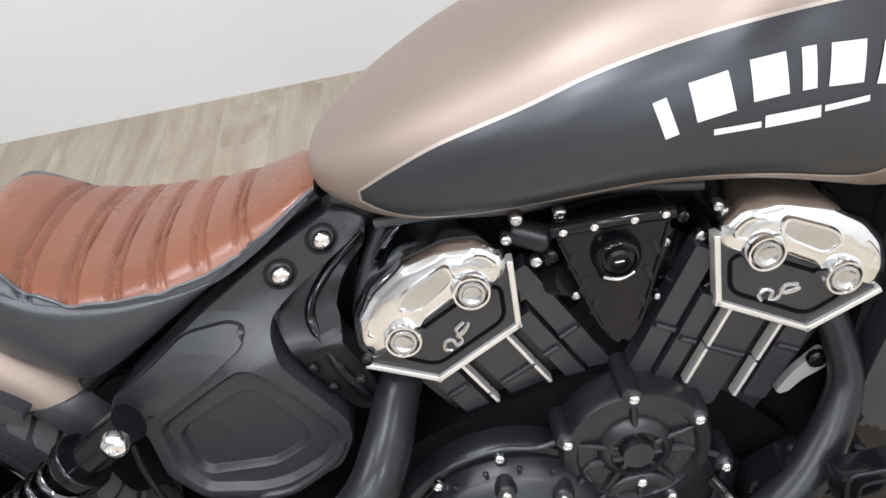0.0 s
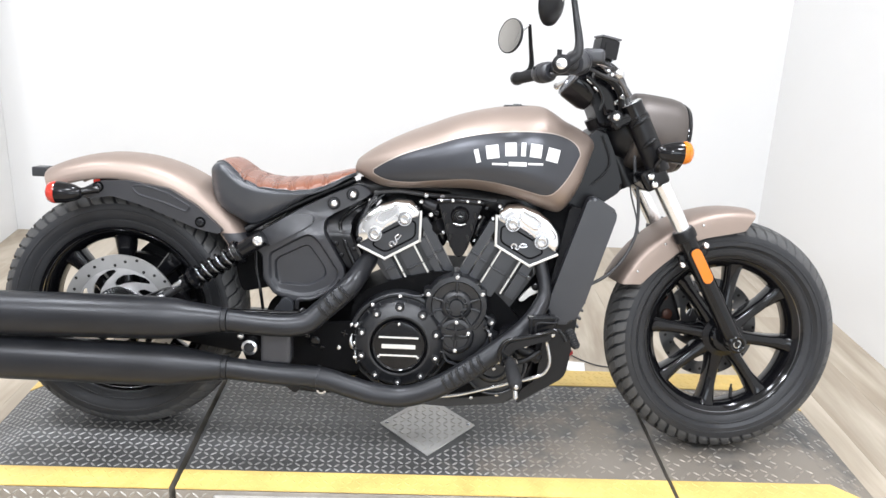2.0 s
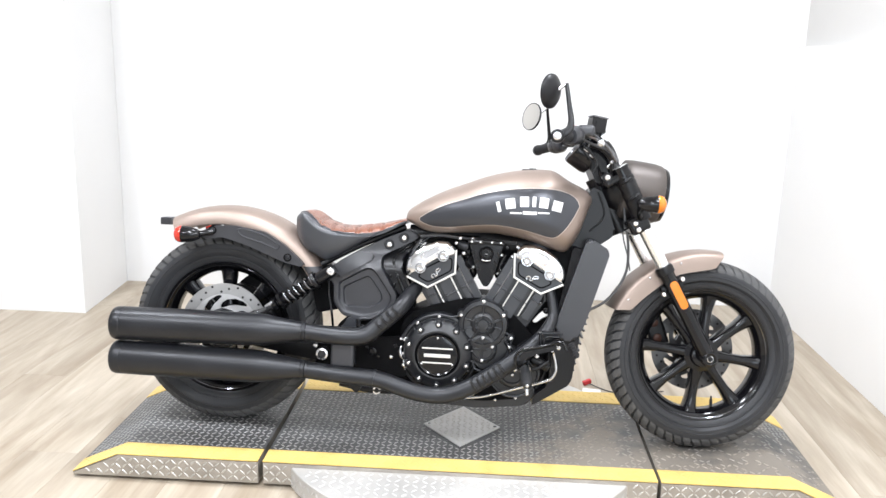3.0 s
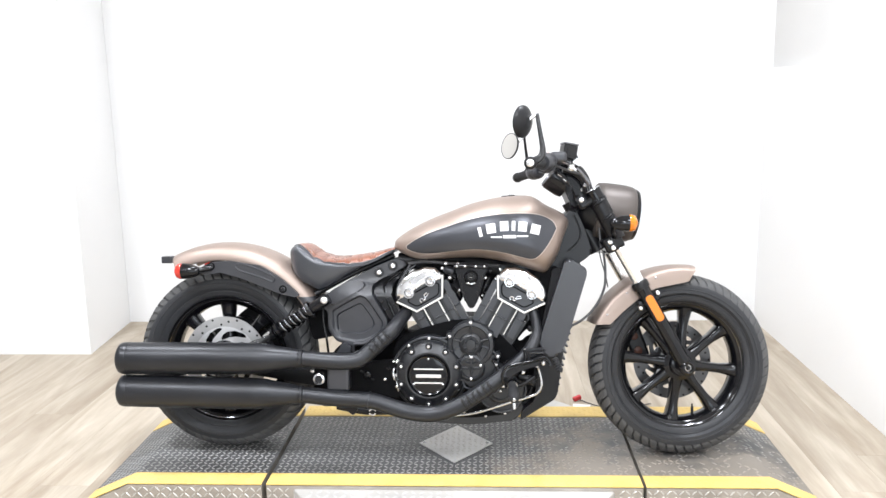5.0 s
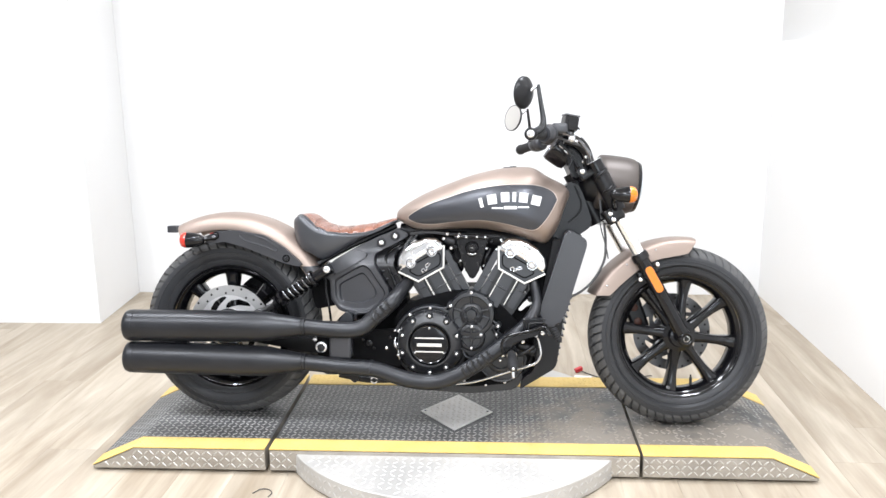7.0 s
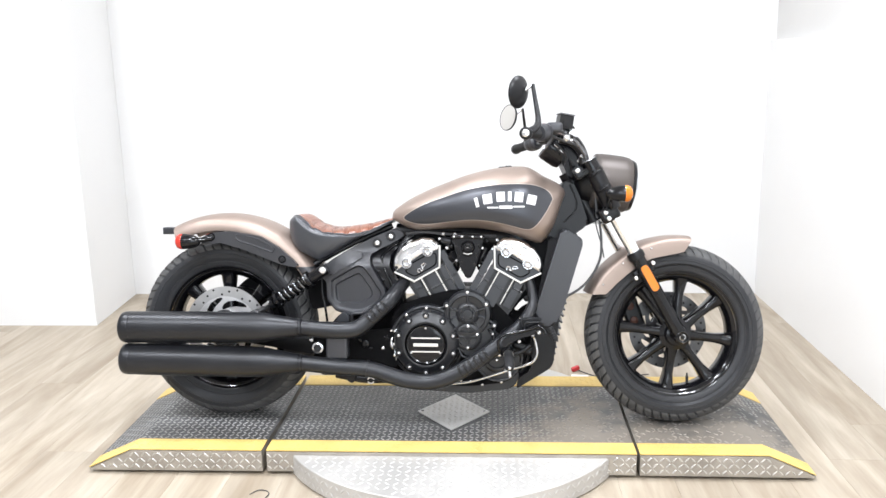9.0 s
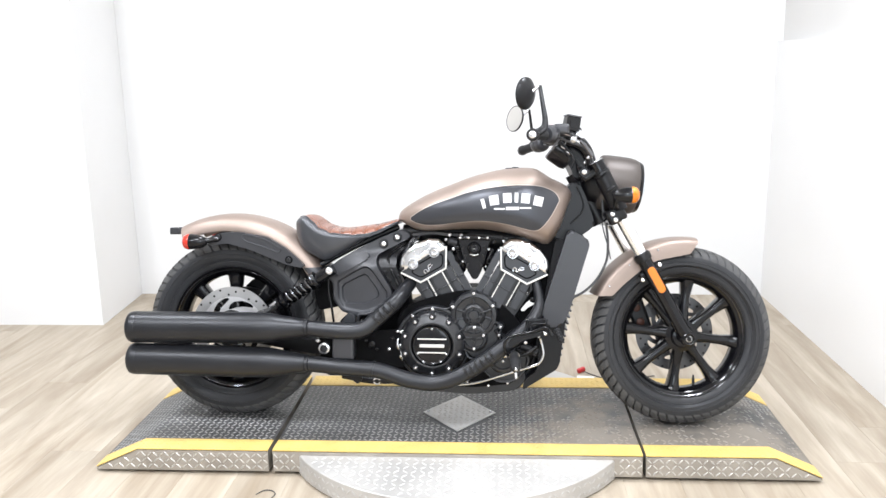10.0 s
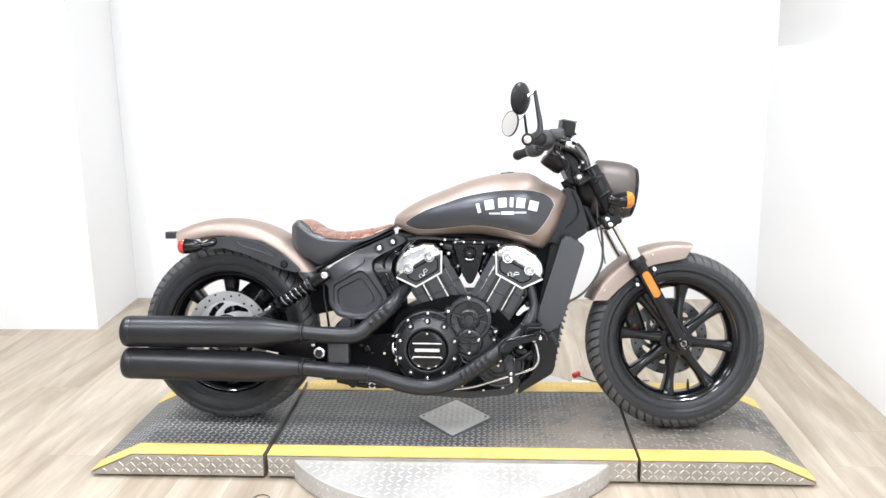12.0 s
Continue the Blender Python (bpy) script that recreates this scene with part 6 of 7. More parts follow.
lower_guard = plate([(1.090, 0.360), (1.165, 0.400), (1.162, 0.340), (1.145, 0.215), (1.135, 0.196), (1.020, 0.123), (1.028, 0.160), (1.070, 0.190), (1.078, 0.28)], -0.112, 0.112, 0.006, 0.01)
guard = part("belly_spoiler", lower_guard, SATIN_BLACK, bike, "matte black lower radiator guard")
for k in range(11):
    t = k / 10
    part("core_fin", box((0.014, 0.20, 0.007), (1.1875 - 0.045 * t, 0.0, 0.440 - 0.215 * t), 0.002, 1, (0, 30, 0)), PLASTIC, rad)
part("brake_hose", tube([(1.300, -0.06, 0.690), (1.306, -0.065, 0.630), (1.302, -0.07, 0.566), (1.272, -0.08, 0.506), (1.228, -0.09, 0.462), (1.165, -0.10, 0.430)], 0.0042, 8, 6), CABLE, bike, "grey hose looping from the fork")
part("wire", tube([(1.288, -0.02, 0.700), (1.296, -0.02, 0.660), (1.310, -0.03, 0.610), (1.319, -0.03, 0.566)], 0.0022, 6, 5), CABLE, bike)

part("front_mount", plate([(0.985, 0.34), (1.01, 0.40), (1.045, 0.60), (1.09, 0.645), (1.15, 0.64), (1.11, 0.40), (1.07, 0.26), (1.02, 0.27)], -0.075, 0.075, 0.006, 0.015), ENGINE_DARK, bike, "black engine mount behind the radiator")
part("coolant_hose", tube([(1.075, -0.085, 0.60), (1.040, -0.10, 0.560), (1.030, -0.10, 0.50), (1.040, -0.09, 0.46)], 0.014, 12, 5), SATIN_BLACK, bike, "black coolant hose")
for x, z in ((1.035, 0.455), (1.062, 0.520), (1.050, 0.415)):
    part("hose_clamp", bolt((x, -0.098, z), 0.006, 0.006), STEEL, bike)

stay = part("engine_stay", plate([(1.012, 0.396), (1.030, 0.420), (1.058, 0.444), (1.071, 0.436), (1.068, 0.422), (1.040, 0.408), (1.023, 0.392)], -0.106, -0.096, 0.002, 0.006), TRIM, bike, "pale cast engine stay behind the pipe")
part("stay_bolt", bolt((1.054, -0.106, 0.434), 0.0105, 0.006), GLOSS_BLACK, stay)

# -- foot controls --
fc = part("foot_control", plate([(0.965, 0.330), (1.005, 0.352), (1.08, 0.362), (1.09, 0.345), (1.03, 0.325), (1.00, 0.30), (1.02, 0.245), (0.985, 0.240), (0.960, 0.285)], -0.165, -0.130, 0.005, 0.01), GLOSS_BLACK, bike, "gloss black brake pedal and foot peg")
part("pedal_arm", tube([(0.975, -0.215, 0.262), (0.966, -0.245, 0.285), (0.963, -0.25, 0.311), (0.979, -0.25, 0.331), (1.011, -0.25, 0.340), (1.054, -0.25, 0.350), (1.094, -0.255, 0.364), (1.108, -0.26, 0.354), (1.116, -0.262, 0.340)], 0.0050, 10, 5), GLOSS_BLACK, fc)
part("pedal_web", plate([(0.972, 0.312), (0.985, 0.326), (1.050, 0.342), (1.086, 0.352), (1.080, 0.336), (1.040, 0.325), (1.000, 0.310), (0.982, 0.292)], -0.250, -0.238, 0.002, 0.006), SATIN_BLACK, fc)
pad = part("pedal_pad", box((0.066, 0.030, 0.044), (1.064, -0.205, 0.363), 0.004, 2, (0, -4, 0)), GLOSS_BLACK, fc, "gloss black brake pedal pad with a raised rim")
part("pad_rim", ridge([(1.037, 0.333), (1.037, 0.385), (1.104, 0.385), (1.096, 0.372), (1.048, 0.372), (1.048, 0.333)], -0.220, 0.0022), EXHAUST, pad)
tip = part("pedal_tip", lathe([(0.006, 0.0), (0.0105, 0.003), (0.0105, 0.044), (0.006, 0.050), (0, 0.050)], (1.129, -0.208, 0.354), (0.44, -0.25, -0.90), 16), GRIP, fc, "ribbed rubber toe peg")
for k in range(5):
    d = Vector((0.44, -0.25, -0.90)).normalized()
    part("rib", lathe([(0.0100, -0.0018), (0.0122, 0.0), (0.0100, 0.0018)], Vector((1.129, -0.208, 0.354)) + d * (0.008 + 0.008 * k), d, 16), GRIP, tip)
peg = lathe([(0.010, 0.0), (0.013, 0.006), (0.0155, 0.02), (0.0170, 0.05), (0.0168, 0.10), (0.0140, 0.116), (0.008, 0.122), (0, 0.123)], (0.994, -0.190, 0.262), (0.06, -1, -0.20), 24)
fp = part("foot_peg", peg, GRIP, fc, "black rubber foot peg")
part("peg_end", lathe([(0.0060, 0.0), (0.0060, 0.004), (0.004, 0.006), (0, 0.006)], Vector((0.994, -0.190, 0.262)) + Vector((0.06, -1, -0.20)).normalized() * 0.119, (0.06, -1, -0.20), 24), STEEL, fp, "steel bolt in the end of the peg")
part("peg_feeler", lathe([(0.006, 0.0), (0.006, 0.016), (0.003, 0.020)], (1.000, -0.298, 0.226), (0.1, -0.2, -1), 10), STEEL, fc, "steel feeler bolt")
part("peg_clamp", lathe([(0.017, -0.012), (0.019, 0.0), (0.017, 0.012)], (0.994, -0.188, 0.262), (0.06, -1, -0.2), 18), STEEL, fc)
part("return_rod", tube([(1.074, -0.215, 0.328), (1.080, -0.20, 0.314), (1.089, -0.20, 0.268), (1.078, -0.20, 0.240), (1.053, -0.195, 0.225), (1.000, -0.185, 0.206), (0.945, -0.170, 0.184), (0.86, -0.150, 0.154), (0.77, -0.140, 0.142)], 0.0048, 8, 6), STEEL, fc, "bright brake rod")
for x, z in ((1.035, 0.338), (1.078, 0.343), (0.975, 0.278), (1.095, 0.330), (1.03, 0.300)):
    part("bolt", bolt((x, -0.172, z), 0.0075, 0.008), CHROME, fc)
for pts, r, mat in (([(0.93, -0.15, 0.335), (0.945, -0.165, 0.315), (0.955, -0.165, 0.270), (0.975, -0.16, 0.245)], 0.0065, GLOSS_BLACK), ([(0.965, -0.17, 0.300), (1.005, -0.178, 0.318), (1.055, -0.178, 0.322), (1.09, -0.17, 0.336)], 0.006, GLOSS_BLACK), ([(1.00, -0.168, 0.250), (1.035, -0.172, 0.262), (1.068, -0.168, 0.285)], 0.007, SATIN_BLACK)):
    part("linkage", tube(pts, r, 8, 5), mat, fc)
part("switch_body", lathe([(0.010, -0.012), (0.015, -0.008), (0.016, 0.010), (0.011, 0.014), (0, 0.014)], (0.962, -0.160, 0.262), (0.1, -1, 0), 18), STEEL, fc, "silver brake light switch")
for x, z in ((0.950, 0.300), (0.943, 0.322), (0.956, 0.236), (1.012, 0.340)):
    part("bolt", bolt((x, -0.168, z), 0.0058, 0.007), STEEL, fc)
part("master_cylinder", lathe([(0.012, -0.03), (0.016, -0.024), (0.016, 0.03), (0.010, 0.036)], (1.04, -0.15, 0.275), (0.8, 0, -0.4), 16), SATIN_BLACK, fc)

# -- front end --
FY = 0.106
for s_ in (-1, 1):
    y = s_ * FY
    leg = tube([up_fork(-0.012, y), up_fork(0.03, y), up_fork(0.10, y), up_fork(0.29, y), up_fork(0.315, y)], [0.020, 0.0235, 0.0225, 0.0235, 0.0265], 20, 4)
    lower = part("fork_leg", leg, GLOSS_BLACK, bike, "gloss black fork leg with an amber reflector", TURNED)
    part("dust_seal", lathe([(0.0285, 0.300), (0.0290, 0.318), (0.0250, 0.326)], FRONT_HUB + Vector((0, y, 0)), AXIS, 24), SATIN_BLACK, lower, "", TURNED)
    part("stanchion", tube([up_fork(0.30, y), up_fork(0.50, y)], 0.0205, 22), FORK_STEEL, bike, "pale polished fork tube", TURNED)
    shell = tube([up_fork(0.485, y, 0.008), up_fork(0.50, y, 0.009), up_fork(0.615, y, 0.014), up_fork(0.630, y, 0.015)], [0.027, 0.0285, 0.0285, 0.027], 22, 3)
    fcov = part("fork_cover", shell, SATIN_BLACK, bike, "satin black fork cover with two raised lips", TURNED)
    fore = Vector((math.cos(radians(RAKE)), 0, math.sin(radians(RAKE))))
    for dd in (0.556, 0.612):
        arc = []
        for q in range(-4, 5):
            a = radians(q * 15)
            arc.append(up_fork(dd + 0.006 * math.cos(a) + 0.004 * math.sin(a), y, 0.012) + (Vector((0, s_, 0)) * math.cos(a) + fore * math.sin(a)) * 0.0275)
        part("cover_lip", tube(arc, [0.0012, 0.0034, 0.0052, 0.0062, 0.0066, 0.0062, 0.0052, 0.0034, 0.0012], 8, 2), SATIN_BLACK, fcov, "", TURNED)
    top = FRONT_HUB + Vector((0, y, 0)) + fore * 0.0155
    cap = part("fork_cap", lathe([(0.0275, 0.616), (0.0285, 0.619), (0.0285, 0.629), (0.0262, 0.631), (0.0262, 0.656), (0.0275, 0.658), (0.0275, 0.663), (0.0255, 0.6645), (0, 0.6645)], top, AXIS, 28), GLOSS_BLACK, fcov, "glossy black fork cap", TURNED)
    part("cap_top", lathe([(0.0252, 0.6640), (0.0248, 0.6662), (0.0235, 0.6670), (0.010, 0.6670), (0.009, 0.6655), (0, 0.6655)], top, AXIS, 24), STEEL, cap, "bright disc on the cap", TURNED)
    part("reflector", plate([(-0.013, -0.047), (0.013, -0.047), (0.013, 0.047), (-0.013, 0.047)], -0.005, 0.005, 0.003, 0.0122, 3), AMBER, lower, "amber side reflector", TURNED @ Matrix.Translation(up_fork(0.226, y + s_ * 0.0245)) @ pose(0, 0, 0, 0, -RAKE, 0))
    part("reflector_bezel", plate([(-0.0152, -0.0495), (0.0152, -0.0495), (0.0152, 0.0495), (-0.0152, 0.0495)], -0.0025, 0.0025, 0.001, 0.0142, 2), GLOSS_BLACK, lower, "", TURNED @ Matrix.Translation(up_fork(0.226, y + s_ * 0.0245)) @ pose(0, 0, 0, 0, -RAKE, 0))
    part("axle_end", lathe([(0.024, -0.016), (0.026, 0.0), (0.024, 0.020), (0.018, 0.024), (0.014, 0.022), (0.012, 0.016), (0, 0.016)], FRONT_HUB + Vector((0, y, 0)), (0, s_, 0), 24), GLOSS_BLACK, lower, "", TURNED)
    part("axle_bolt", lathe([(0.0105, 0.012), (0.0105, 0.0205), (0.0085, 0.0215), (0.0060, 0.018), (0, 0.018)], FRONT_HUB + Vector((0, y, 0)), (0, s_, 0), 20), STEEL, lower, "", TURNED)
    for dd, ff in ((0.245, -0.036), (0.262, 0.036)):
        part("fender_bolt", bolt(up_fork(dd, s_ * (FY + 0.002), ff), 0.0085, 0.008, (0, s_, 0)), CHROME, lower, "", TURNED)
    part("fender_lug", box((0.075, 0.014, 0.024), up_fork(0.252, s_ * (FY - 0.012), 0.0), 0.004, 1, (0, -RAKE + 8, 0)), GLOSS_BLACK, lower, "", TURNED)

clamp = box((0.066, 0.262, 0.054), (0, 0, 0), 0.014, 3)
lowc = part("lower_clamp", clamp, GLOSS_BLACK, bike, "black lower fork clamp", TURNED @ Matrix.Translation(up_fork(0.478, 0, -0.012)) @ pose(0, 0, 0, 0, -RAKE, 0))
for dd in (0.466, 0.488):
    part("clamp_bolt", bolt(up_fork(dd, -0.138, -0.024), 0.0085, 0.007), CHROME, lowc, "", TURNED)
upc = part("upper_clamp", box((0.060, 0.246, 0.030), (0, 0, 0), 0.012, 3), GLOSS_BLACK, bike, "gloss black upper fork clamp", TURNED @ Matrix.Translation(up_fork(0.636, 0, -0.022)) @ pose(0, 0, 0, 0, -RAKE, 0))
part("clamp_bolt", bolt(up_fork(0.6535, -0.124, -0.036), 0.0100, 0.010), CHROME, upc, "", TURNED)
part("clamp_ear", lathe([(0.0155, -0.030), (0.0165, 0.0), (0.0150, 0.004), (0, 0.004)], up_fork(0.6535, -0.124, -0.036), (0, -1, 0), 20), GLOSS_BLACK, upc, "", TURNED)
part("steering_stem", tube([up_fork(0.47, 0, -0.05), up_fork(0.665, 0, -0.05)], 0.032, 18), SATIN_BLACK, bike, "", TURNED)

FENDER_LOW = [(84, 0.284), (90, 0.278), (100, 0.274), (112, 0.276), (130, 0.271), (145, 0.277), (156, 0.285)]
rows = []
for k in range(45):
    a = 156 - 72 * k / 44
    u = 1 - 2 * k / 44
    low = smooth_at(FENDER_LOW, a) if 84 < a < 156 else at_x(FENDER_LOW, a)
    half = [(0.0850, low), (0.0850, low + 0.5 * (0.317 - low)), (0.0845, 0.317), (0.0815, 0.3235), (0.075, 0.329), (0.062, 0.3335), (0.044, 0.3365), (0.022, 0.338), (0.0, 0.3385)]
    skin = half + [(-y, r) for y, r in half[-2::-1]]
    under = [(y * 0.955, r - 0.004 if abs(y) < 0.084 else r) for y, r in skin[::-1]]
    ring = []
    for y, r in skin + under:
        # the ends are cut at a slant: the skirts stop short of the crown
        hang = min(1.0, max(0.0, (0.334 - r) / 0.045))
        b = radians(a - (1.0 + 4.4 * hang ** 1.5) * max(0.0, u) ** 5 - (1.2 - 4.0 * hang ** 2) * max(0.0, -u) ** 5)
        ring.append(FRONT_HUB + Vector((math.cos(b) * r, y, math.sin(b) * r)))
    rows.append(ring)
front_fender = part("front_fender", sheet(rows, cap=True, ring=True), BRONZE, bike, "matte bronze front fender", TURNED, 55)
for s_ in (-1, 1):
    for a in (146, 128, 108):
        part("rivet", bolt(FRONT_HUB + Vector((math.cos(radians(a)) * 0.310, s_ * 0.0855, math.sin(radians(a)) * 0.310)), 0.0035, 0.003, (0, s_, 0)), STEEL, front_fender, "", TURNED)

cal = box((0.062, 0.050, 0.115), (0, 0, 0), 0.012, 3)
caliper = part("front_caliper", cal, SATIN_BLACK, bike, "black front brake caliper", TURNED @ Matrix.Translation(FRONT_HUB + Vector((-0.125, 0.085, 0.060))) @ pose(0, 0, 0, 0, -20, 0))

for dz in (-0.024, 0.026):
    part("caliper_piston", lathe([(0.014, -0.004), (0.014, 0.004), (0.010, 0.006), (0, 0.006)], FRONT_HUB + Vector((-0.128 - 0.3 * dz, 0.060, 0.060 + dz)), (0, -1, 0), 18), CALIPER, caliper, "", TURNED)

# headlight shell: round front, tapering to the rear
HL = Vector((1.327, 0, 0.821))
fwd = Vector((math.cos(radians(7)), 0, math.sin(radians(-7))))
shell = lathe([(0.060, -0.056), (0.088, -0.054), (0.0955, -0.048), (0.098, -0.03), (0.0985, 0.0), (0.0975, 0.045), (0.0935, 0.068), (0.086, 0.080), (0.081, 0.080)], HL, fwd, 56)
head_o = part("headlight_shell", shell, DARK_BRONZE, bike, "dark matte bronze headlight nacelle", TURNED, 50)
part("headlight_bucket", lathe([(0.030, -0.115), (0.060, -0.105), (0.074, -0.085), (0.078, -0.054)], HL, fwd, 40), SATIN_BLACK, head_o, "black headlight bucket", TURNED)
part("headlight_rim", lathe([(0.0855, 0.074), (0.0885, 0.080), (0.0845, 0.089), (0.079, 0.086)], HL, fwd, 48, closed=True), GLOSS_BLACK, head_o, "", TURNED)
part("headlight_lens", lathe([(0.081, 0.079), (0.070, 0.094), (0.045, 0.103), (0, 0.107)], HL, fwd, 48), LENS, head_o, "", TURNED)

# bars, grips, switches and mirrors
BARS = TURNED @ Matrix.Translation(HEAD) @ Matrix.Rotation(radians(-2.4), 4, AXIS) @ Matrix.Translation(-HEAD) @ Matrix.Translation((0.0135, 0, 0.009)) @ Matrix.Diagonal((1, 0.9, 1, 1))
part("riser", tube([up_fork(0.66, -0.055, -0.03), (1.195, -0.055, 0.945), (1.180, -0.055, 0.992)], 0.016, 14, 4), GLOSS_BLACK, bike, "", TURNED)
part("riser", tube([up_fork(0.66, 0.055, -0.03), (1.195, 0.055, 0.945), (1.180, 0.055, 0.992)], 0.016, 14, 4), GLOSS_BLACK, bike, "", TURNED)
part("riser_clamp", box((0.042, 0.16, 0.036), (1.178, 0, 0.984), 0.008, 3), GLOSS_BLACK, bike, "gloss black bar clamp", BARS)
riser = part("riser_cover", plate([(1.160, 1.000), (1.200, 1.000), (1.214, 0.965), (1.238, 0.912), (1.240, 0.868), (1.205, 0.862), (1.185, 0.905), (1.165, 0.950)], -0.080, 0.080, 0.010, 0.014, 3), GLOSS_BLACK, bike, "gloss black handlebar riser", TURNED)
for x, z in ((1.188, 0.982), (1.214, 0.930), (1.222, 0.892), (1.198, 0.955)):
    part("riser_bolt", bolt((x, -0.080, z), 0.0075, 0.007), CHROME, riser, "", TURNED)
part("cable_guide", tube([(1.150, -0.12, 0.955), (1.190, -0.115, 0.945), (1.222, -0.105, 0.915), (1.232, -0.095, 0.870)], 0.008, 10, 5), SATIN_BLACK, bike, "black cable guide beside the risers", TURNED)
part("instrument_housing", plate([(1.165, 0.895), (1.180, 0.950), (1.210, 0.950), (1.252, 0.880), (1.235, 0.828), (1.195, 0.830)], -0.050, 0.050, 0.010, 0.014, 3), SATIN_BLACK, bike, "black housing under the speedometer", TURNED)
bar_line = [(1.022, -0.400, 0.954), (1.060, -0.300, 0.962), (1.115, -0.20, 0.974), (1.165, -0.11, 0.985), (1.178, 0, 0.985), (1.165, 0.11, 0.985), (1.115, 0.20, 0.974), (1.060, 0.300, 0.962), (1.022, 0.400, 0.954)]
bars = part("handlebar", tube(bar_line, 0.0125, 14, 5), SATIN_BLACK, bike, "matte black drag bar", BARS)
for s_ in (-1, 1):
    g = tube([(1.020, s_ * 0.402, 0.9535), (1.026, s_ * 0.387, 0.955), (1.058, s_ * 0.300, 0.962), (1.062, s_ * 0.292, 0.963)], [0.0185, 0.0170, 0.0168, 0.0185], 18, 6)
    part("grip", g, GRIP, bars, "black rubber grip", BARS)
    part("switch_housing", tube([(1.064, s_ * 0.288, 0.963), (1.072, s_ * 0.272, 0.965), (1.088, s_ * 0.242, 0.969), (1.094, s_ * 0.232, 0.970)], [0.024, 0.0285, 0.0285, 0.021], 18, 5), PLASTIC, bars, "black switch housing", BARS)
    part("housing_seam", lathe([(0.0282, -0.0012), (0.0292, 0.0), (0.0282, 0.0012)], (1.080, s_ * 0.257, 0.967), (0.37, -s_ * 1.0, 0.09), 28, closed=True), SATIN_BLACK, bars, "", BARS)
    for dx, dz in ((-0.024, 0.010), (-0.022, -0.012)):
        part("housing_screw", bolt((1.074 + dx, s_ * 0.266, 0.966 + dz), 0.0035, 0.004, (-1, 0, 0)), STEEL, bars, "", BARS)
    if s_ > 0:
        part("perch_stub", lathe([(0.0085, -0.014), (0.0078, 0.0), (0.0068, 0.026), (0.0074, 0.028), (0.0066, 0.031), (0, 0.031)], (1.112, s_ * 0.226, 0.998), (0, 0, 1), 16), SATIN_BLACK, bars, "", BARS)
    part("switch", box((0.014, 0.012, 0.010), (1.052, s_ * 0.262, 0.978), 0.003, 2), SATIN_BLACK, bars, "", BARS)
    lever = tube([(1.122, s_ * 0.212, 0.976), (1.146, s_ * 0.238, 0.968), (1.156, s_ * 0.278, 0.959), (1.151, s_ * 0.350, 0.948), (1.141, s_ * 0.418, 0.938)], [0.0090, 0.0085, 0.0068, 0.0062, 0.0066], 12, 5, flat=0.75)
    lv = part("lever", lever, STEEL, bars, "pale polished hand lever with a ball end", BARS)
    part("ball_end", lathe([(0, -0.0105), (0.0055, -0.009), (0.0098, -0.004), (0.0105, 0.0), (0.0098, 0.004), (0.0055, 0.009), (0, 0.0105)], (1.140, s_ * 0.424, 0.937), (0, s_, 0), 18), STEEL, lv, "", BARS)
    part("lever_pivot", box((0.052, 0.060, 0.034), (1.118, s_ * 0.222, 0.984), 0.013, 4), PLASTIC, bars, "", BARS)
    # bar-end mirror: end cap, curved arm and a round head
    mr = part("mirror", lathe([(0.0175, -0.010), (0.0195, -0.004), (0.0195, 0.012), (0.014, 0.016), (0.011, 0.0165), (0.010, 0.013), (0, 0.013)], (1.020, s_ * 0.404, 0.9535), (-0.15, s_, 0), 22), SATIN_BLACK, bike, "bar-end mirror on a curved black arm", BARS)
    part("end_cap", lathe([(0.0115, 0.010), (0.0115, 0.0175), (0.009, 0.0195), (0, 0.0195)], (1.020, s_ * 0.404, 0.9535), (-0.15, s_, 0), 18), CHROME, mr, "bright end bolt", BARS)
    arm = tube([(1.022, s_ * 0.400, 0.956), (1.038, s_ * 0.400, 0.963), (1.053, s_ * 0.395, 0.976), (1.057, s_ * 0.390, 1.000), (1.050, s_ * 0.378, 1.050), (1.042, s_ * 0.362, 1.106)], [0.0155, 0.0150, 0.0125, 0.0095, 0.0075, 0.0065], 12, 6, flat=0.65)
    part("arm", arm, SATIN_BLACK, mr, "", BARS)
    face = Vector((-0.80, -s_ * 0.56, 0.10 if s_ < 0 else 0.14)).normalized()
    mc = Vector((1.001 if s_ < 0 else 0.990, s_ * 0.352, 1.084 if s_ < 0 else 1.070))
    part("pivot", tube([(1.038, s_ * 0.360, 1.104), mc - face * 0.012], 0.0055, 10), STEEL, mr, "", BARS)
    part("mirror_head", lathe([(0.010, -0.022), (0.020, -0.018), (0.038, -0.010), (0.0495, -0.001), (0.0505, 0.005), (0.0495, 0.0075), (0.0470, 0.006)], mc, face, 40), SATIN_BLACK, mr, "round black mirror head", BARS)
    part("mirror_glass", lathe([(0.0475, 0.003), (0.0475, 0.0062), (0, 0.0062)], mc, face, 40), MIRROR, mr, "round mirror glass", BARS)
res = part("fluid_reservoir", box((0.047, 0.046, 0.044), (0, 0, 0), 0.004, 2), GLOSS_BLACK, bars, "black brake fluid reservoir", BARS @ pose(1.154, -0.190, 1.003, 0, 9, 14))
part("reservoir_neck", box((0.044, 0.040, 0.034), (1.130, -0.182, 0.982), 0.006, 2), SATIN_BLACK, bars, "", BARS)
part("clamp_half", box((0.030, 0.034, 0.022), (0, 0, 0), 0.006, 2), STEEL, bars, "bright lever clamp under the reservoir", BARS @ pose(1.182, -0.168, 0.972, 0, 30, 10))
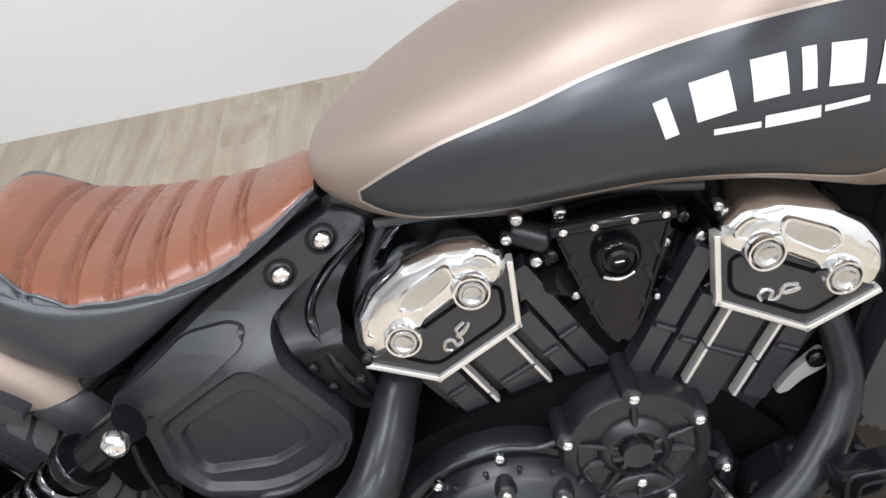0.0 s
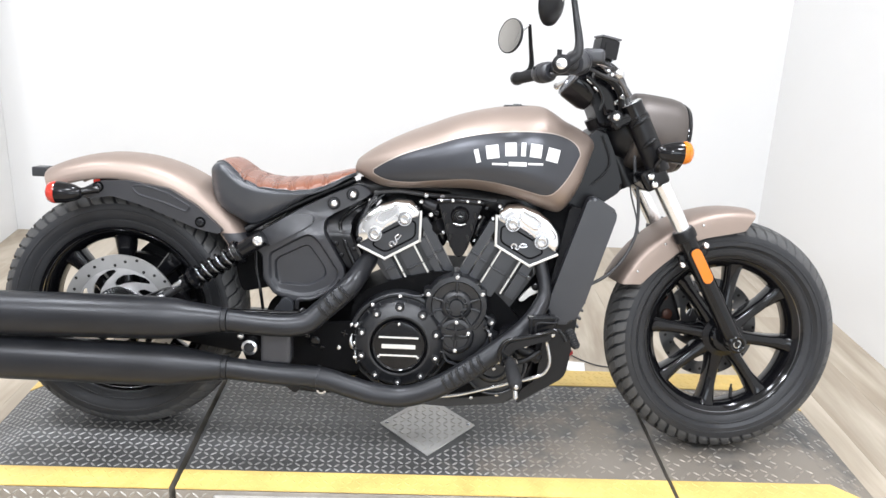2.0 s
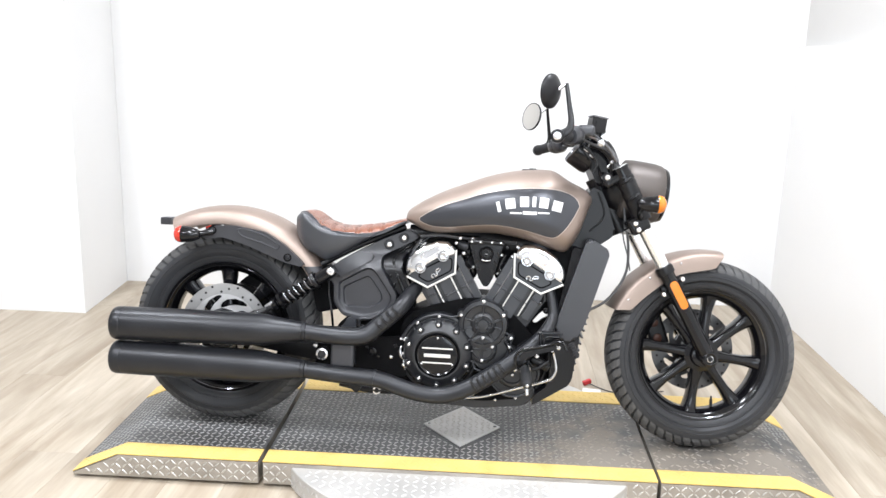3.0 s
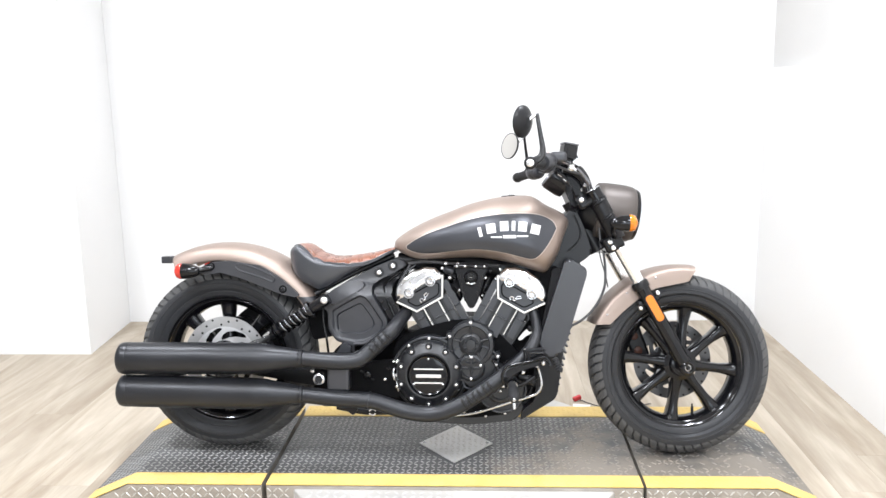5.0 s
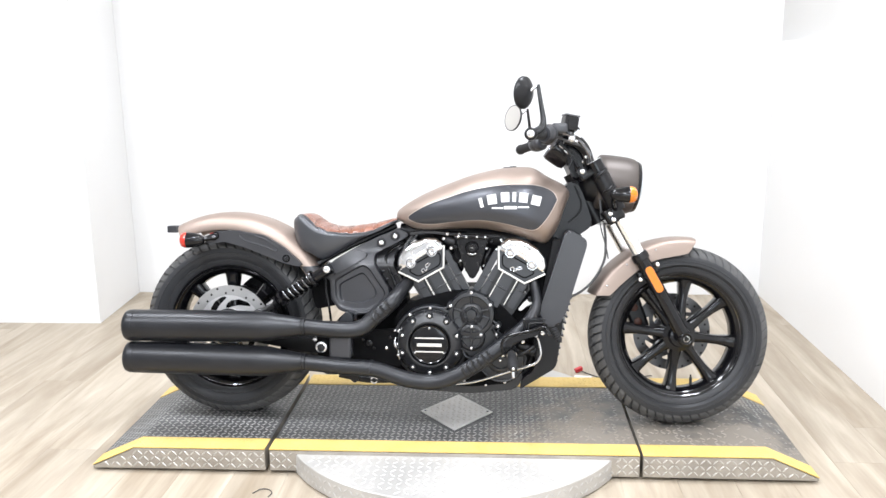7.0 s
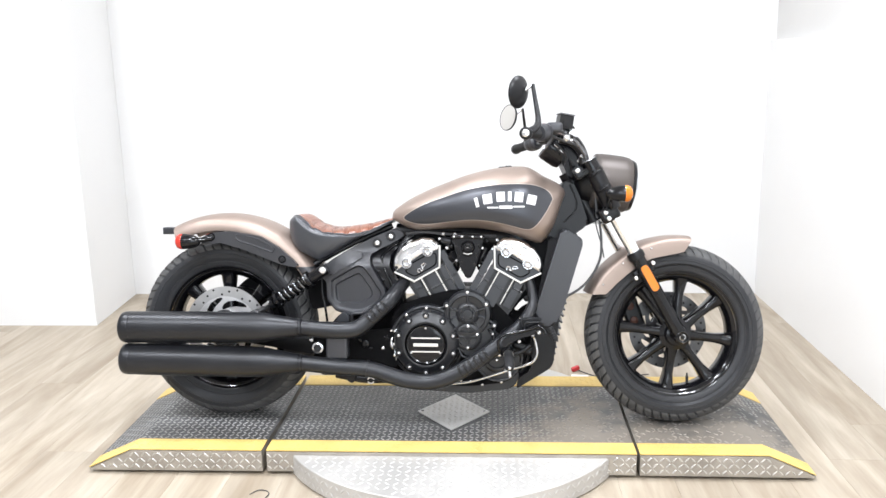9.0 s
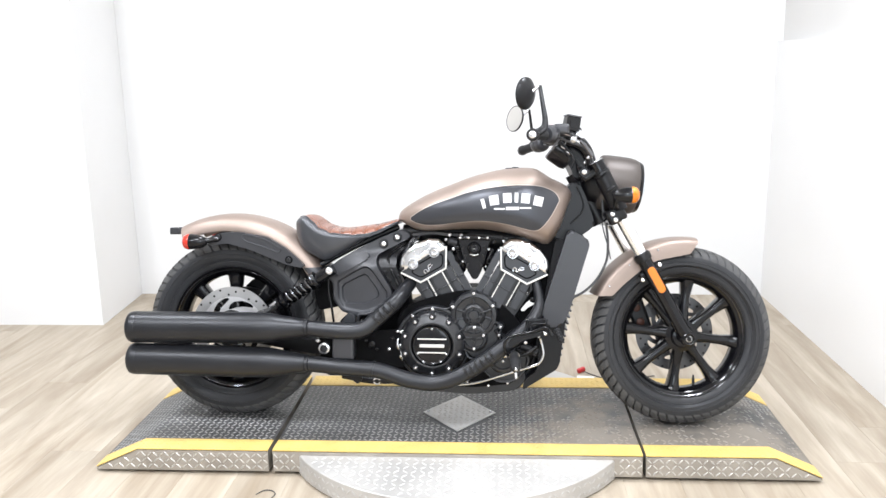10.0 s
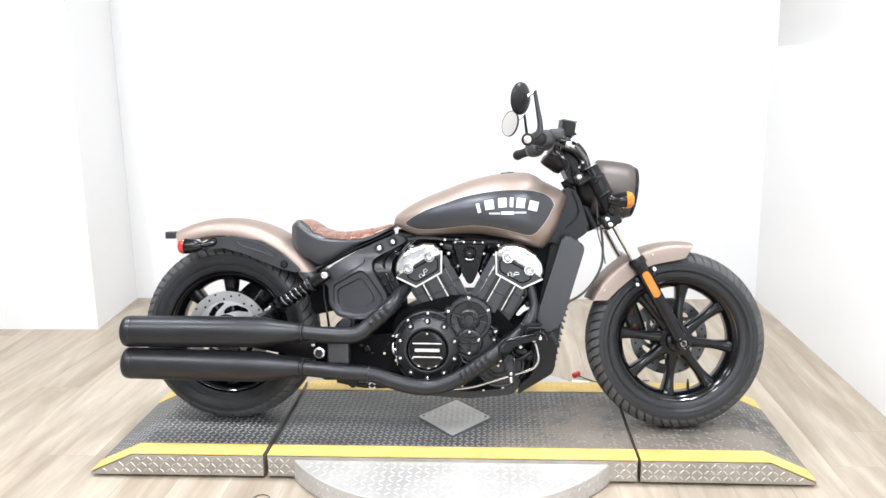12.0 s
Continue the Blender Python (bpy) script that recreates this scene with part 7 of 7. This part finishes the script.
part("start_switch", box((0.012, 0.014, 0.010), (1.085, -0.225, 0.994), 0.003, 2), RED_PLASTIC, bars, "red engine switch", BARS)
part("reservoir_lid", box((0.050, 0.049, 0.005), (0, 0, 0), 0.002, 2), BLACK_CHROME, bars, "shiny reservoir lid", BARS @ pose(1.1580, -0.190, 1.0280, 0, 9, 14))
part("reservoir_window", box((0.026, 0.003, 0.026), (0, 0, 0), 0.004, 2), GLOSS_BLACK, bars, "", BARS @ pose(1.160, -0.2132, 1.002, 0, 9, 14))
GA = Vector((1.150, 0, 0.938))
gax = Vector((-0.80, 0, 0.62)).normalized()
gauge = part("gauge", lathe([(0.020, -0.050), (0.046, -0.045), (0.052, -0.030), (0.054, 0.0), (0.055, 0.020), (0.052, 0.027), (0.047, 0.027)], GA, gax, 44), GLOSS_BLACK, bike, "round black speedometer", TURNED)
part("gauge_ring", lathe([(0.0525, 0.024), (0.0540, 0.028), (0.050, 0.031), (0.0475, 0.027)], GA, gax, 44, closed=True), BLACK_CHROME, gauge, "", TURNED)
part("gauge_glass", lathe([(0.051, 0.020), (0.051, 0.0275), (0, 0.0290)], GA, gax, 44), GAUGE_REFLECTION, gauge, "", TURNED)
part("gauge_bracket", box((0.05, 0.09, 0.03), (1.192, 0, 0.905), 0.006, 2), SATIN_BLACK, bike, "", TURNED)
for pts, r in (([(1.12, -0.20, 0.975), (1.19, -0.14, 0.972), (1.232, -0.09, 0.945), (1.255, -0.070, 0.895), (1.275, -0.070, 0.80), (1.285, -0.075, 0.70)], 0.0045),
               ([(1.11, -0.20, 0.966), (1.16, -0.17, 0.950), (1.22, -0.13, 0.930), (1.250, -0.10, 0.860)], 0.004),
               ([(1.11, 0.20, 0.975), (1.18, 0.16, 0.970), (1.22, 0.09, 0.920), (1.24, 0.05, 0.80)], 0.0045)):
    part("control_cable", tube(pts, r, 8, 6), CABLE, bike, "", TURNED)
for x, y, z in ((1.215, -0.10, 0.93), (1.19, -0.09, 0.95), (1.225, -0.11, 0.905)):
    part("cable_clip", bolt((x, y, z), 0.006, 0.006), STEEL, bike, "", TURNED)
part("braided_line", tube([(1.157, -0.15, 0.995), (1.179, -0.145, 0.977), (1.207, -0.14, 0.962), (1.228, -0.135, 0.94), (1.247, -0.13, 0.913)], [0.0045, 0.006, 0.006, 0.0065, 0.008], 10, 5), BLACK_CHROME, bike, "shiny braided brake line")
part("braided_line", tube([(1.143, -0.13, 0.956), (1.171, -0.13, 0.932), (1.186, -0.13, 0.904), (1.177, -0.13, 0.876)], 0.0048, 10, 5), GLOSS_BLACK, bike)
for at in ((1.188, -0.15, 0.97), (1.198, -0.148, 0.961)):
    part("line_fitting", bolt(at, 0.0065, 0.008), STEEL, bike)
for at in ((1.152, -0.125, 0.944), (1.169, -0.125, 0.927)):
    part("gauge_lug", box((0.016, 0.006, 0.007), at, 0.0015, 1, (0, 35, 0)), STEEL, bike, "bright lug on the speedometer mount")

# ---- floor planks ----
b = box((0.1796, 1.2196, 0.008), (0, 0, -0.0046), 0.0004, 1)
plank_mesh = finish("plank", b, OAK)
for i in range(33):
    for j in range(8):
        y = -6.6 + 1.22 * j + (0.41 * ((i * 2) % 3)) + 0.12 * (i % 5)
        x = RIGHT - 0.09 - 0.18 * i
        y0, y1 = max(y - 0.61, FRONT), min(y + 0.61, BACK + 0.1)
        if y1 - y0 > 0.1 and x > LEFT:
            p = new("plank", plank_mesh)
            p.parent = floor
            p.location, p.scale = (x, (y0 + y1) / 2, 0.0006), (1, (y1 - y0) / 1.22, 1)
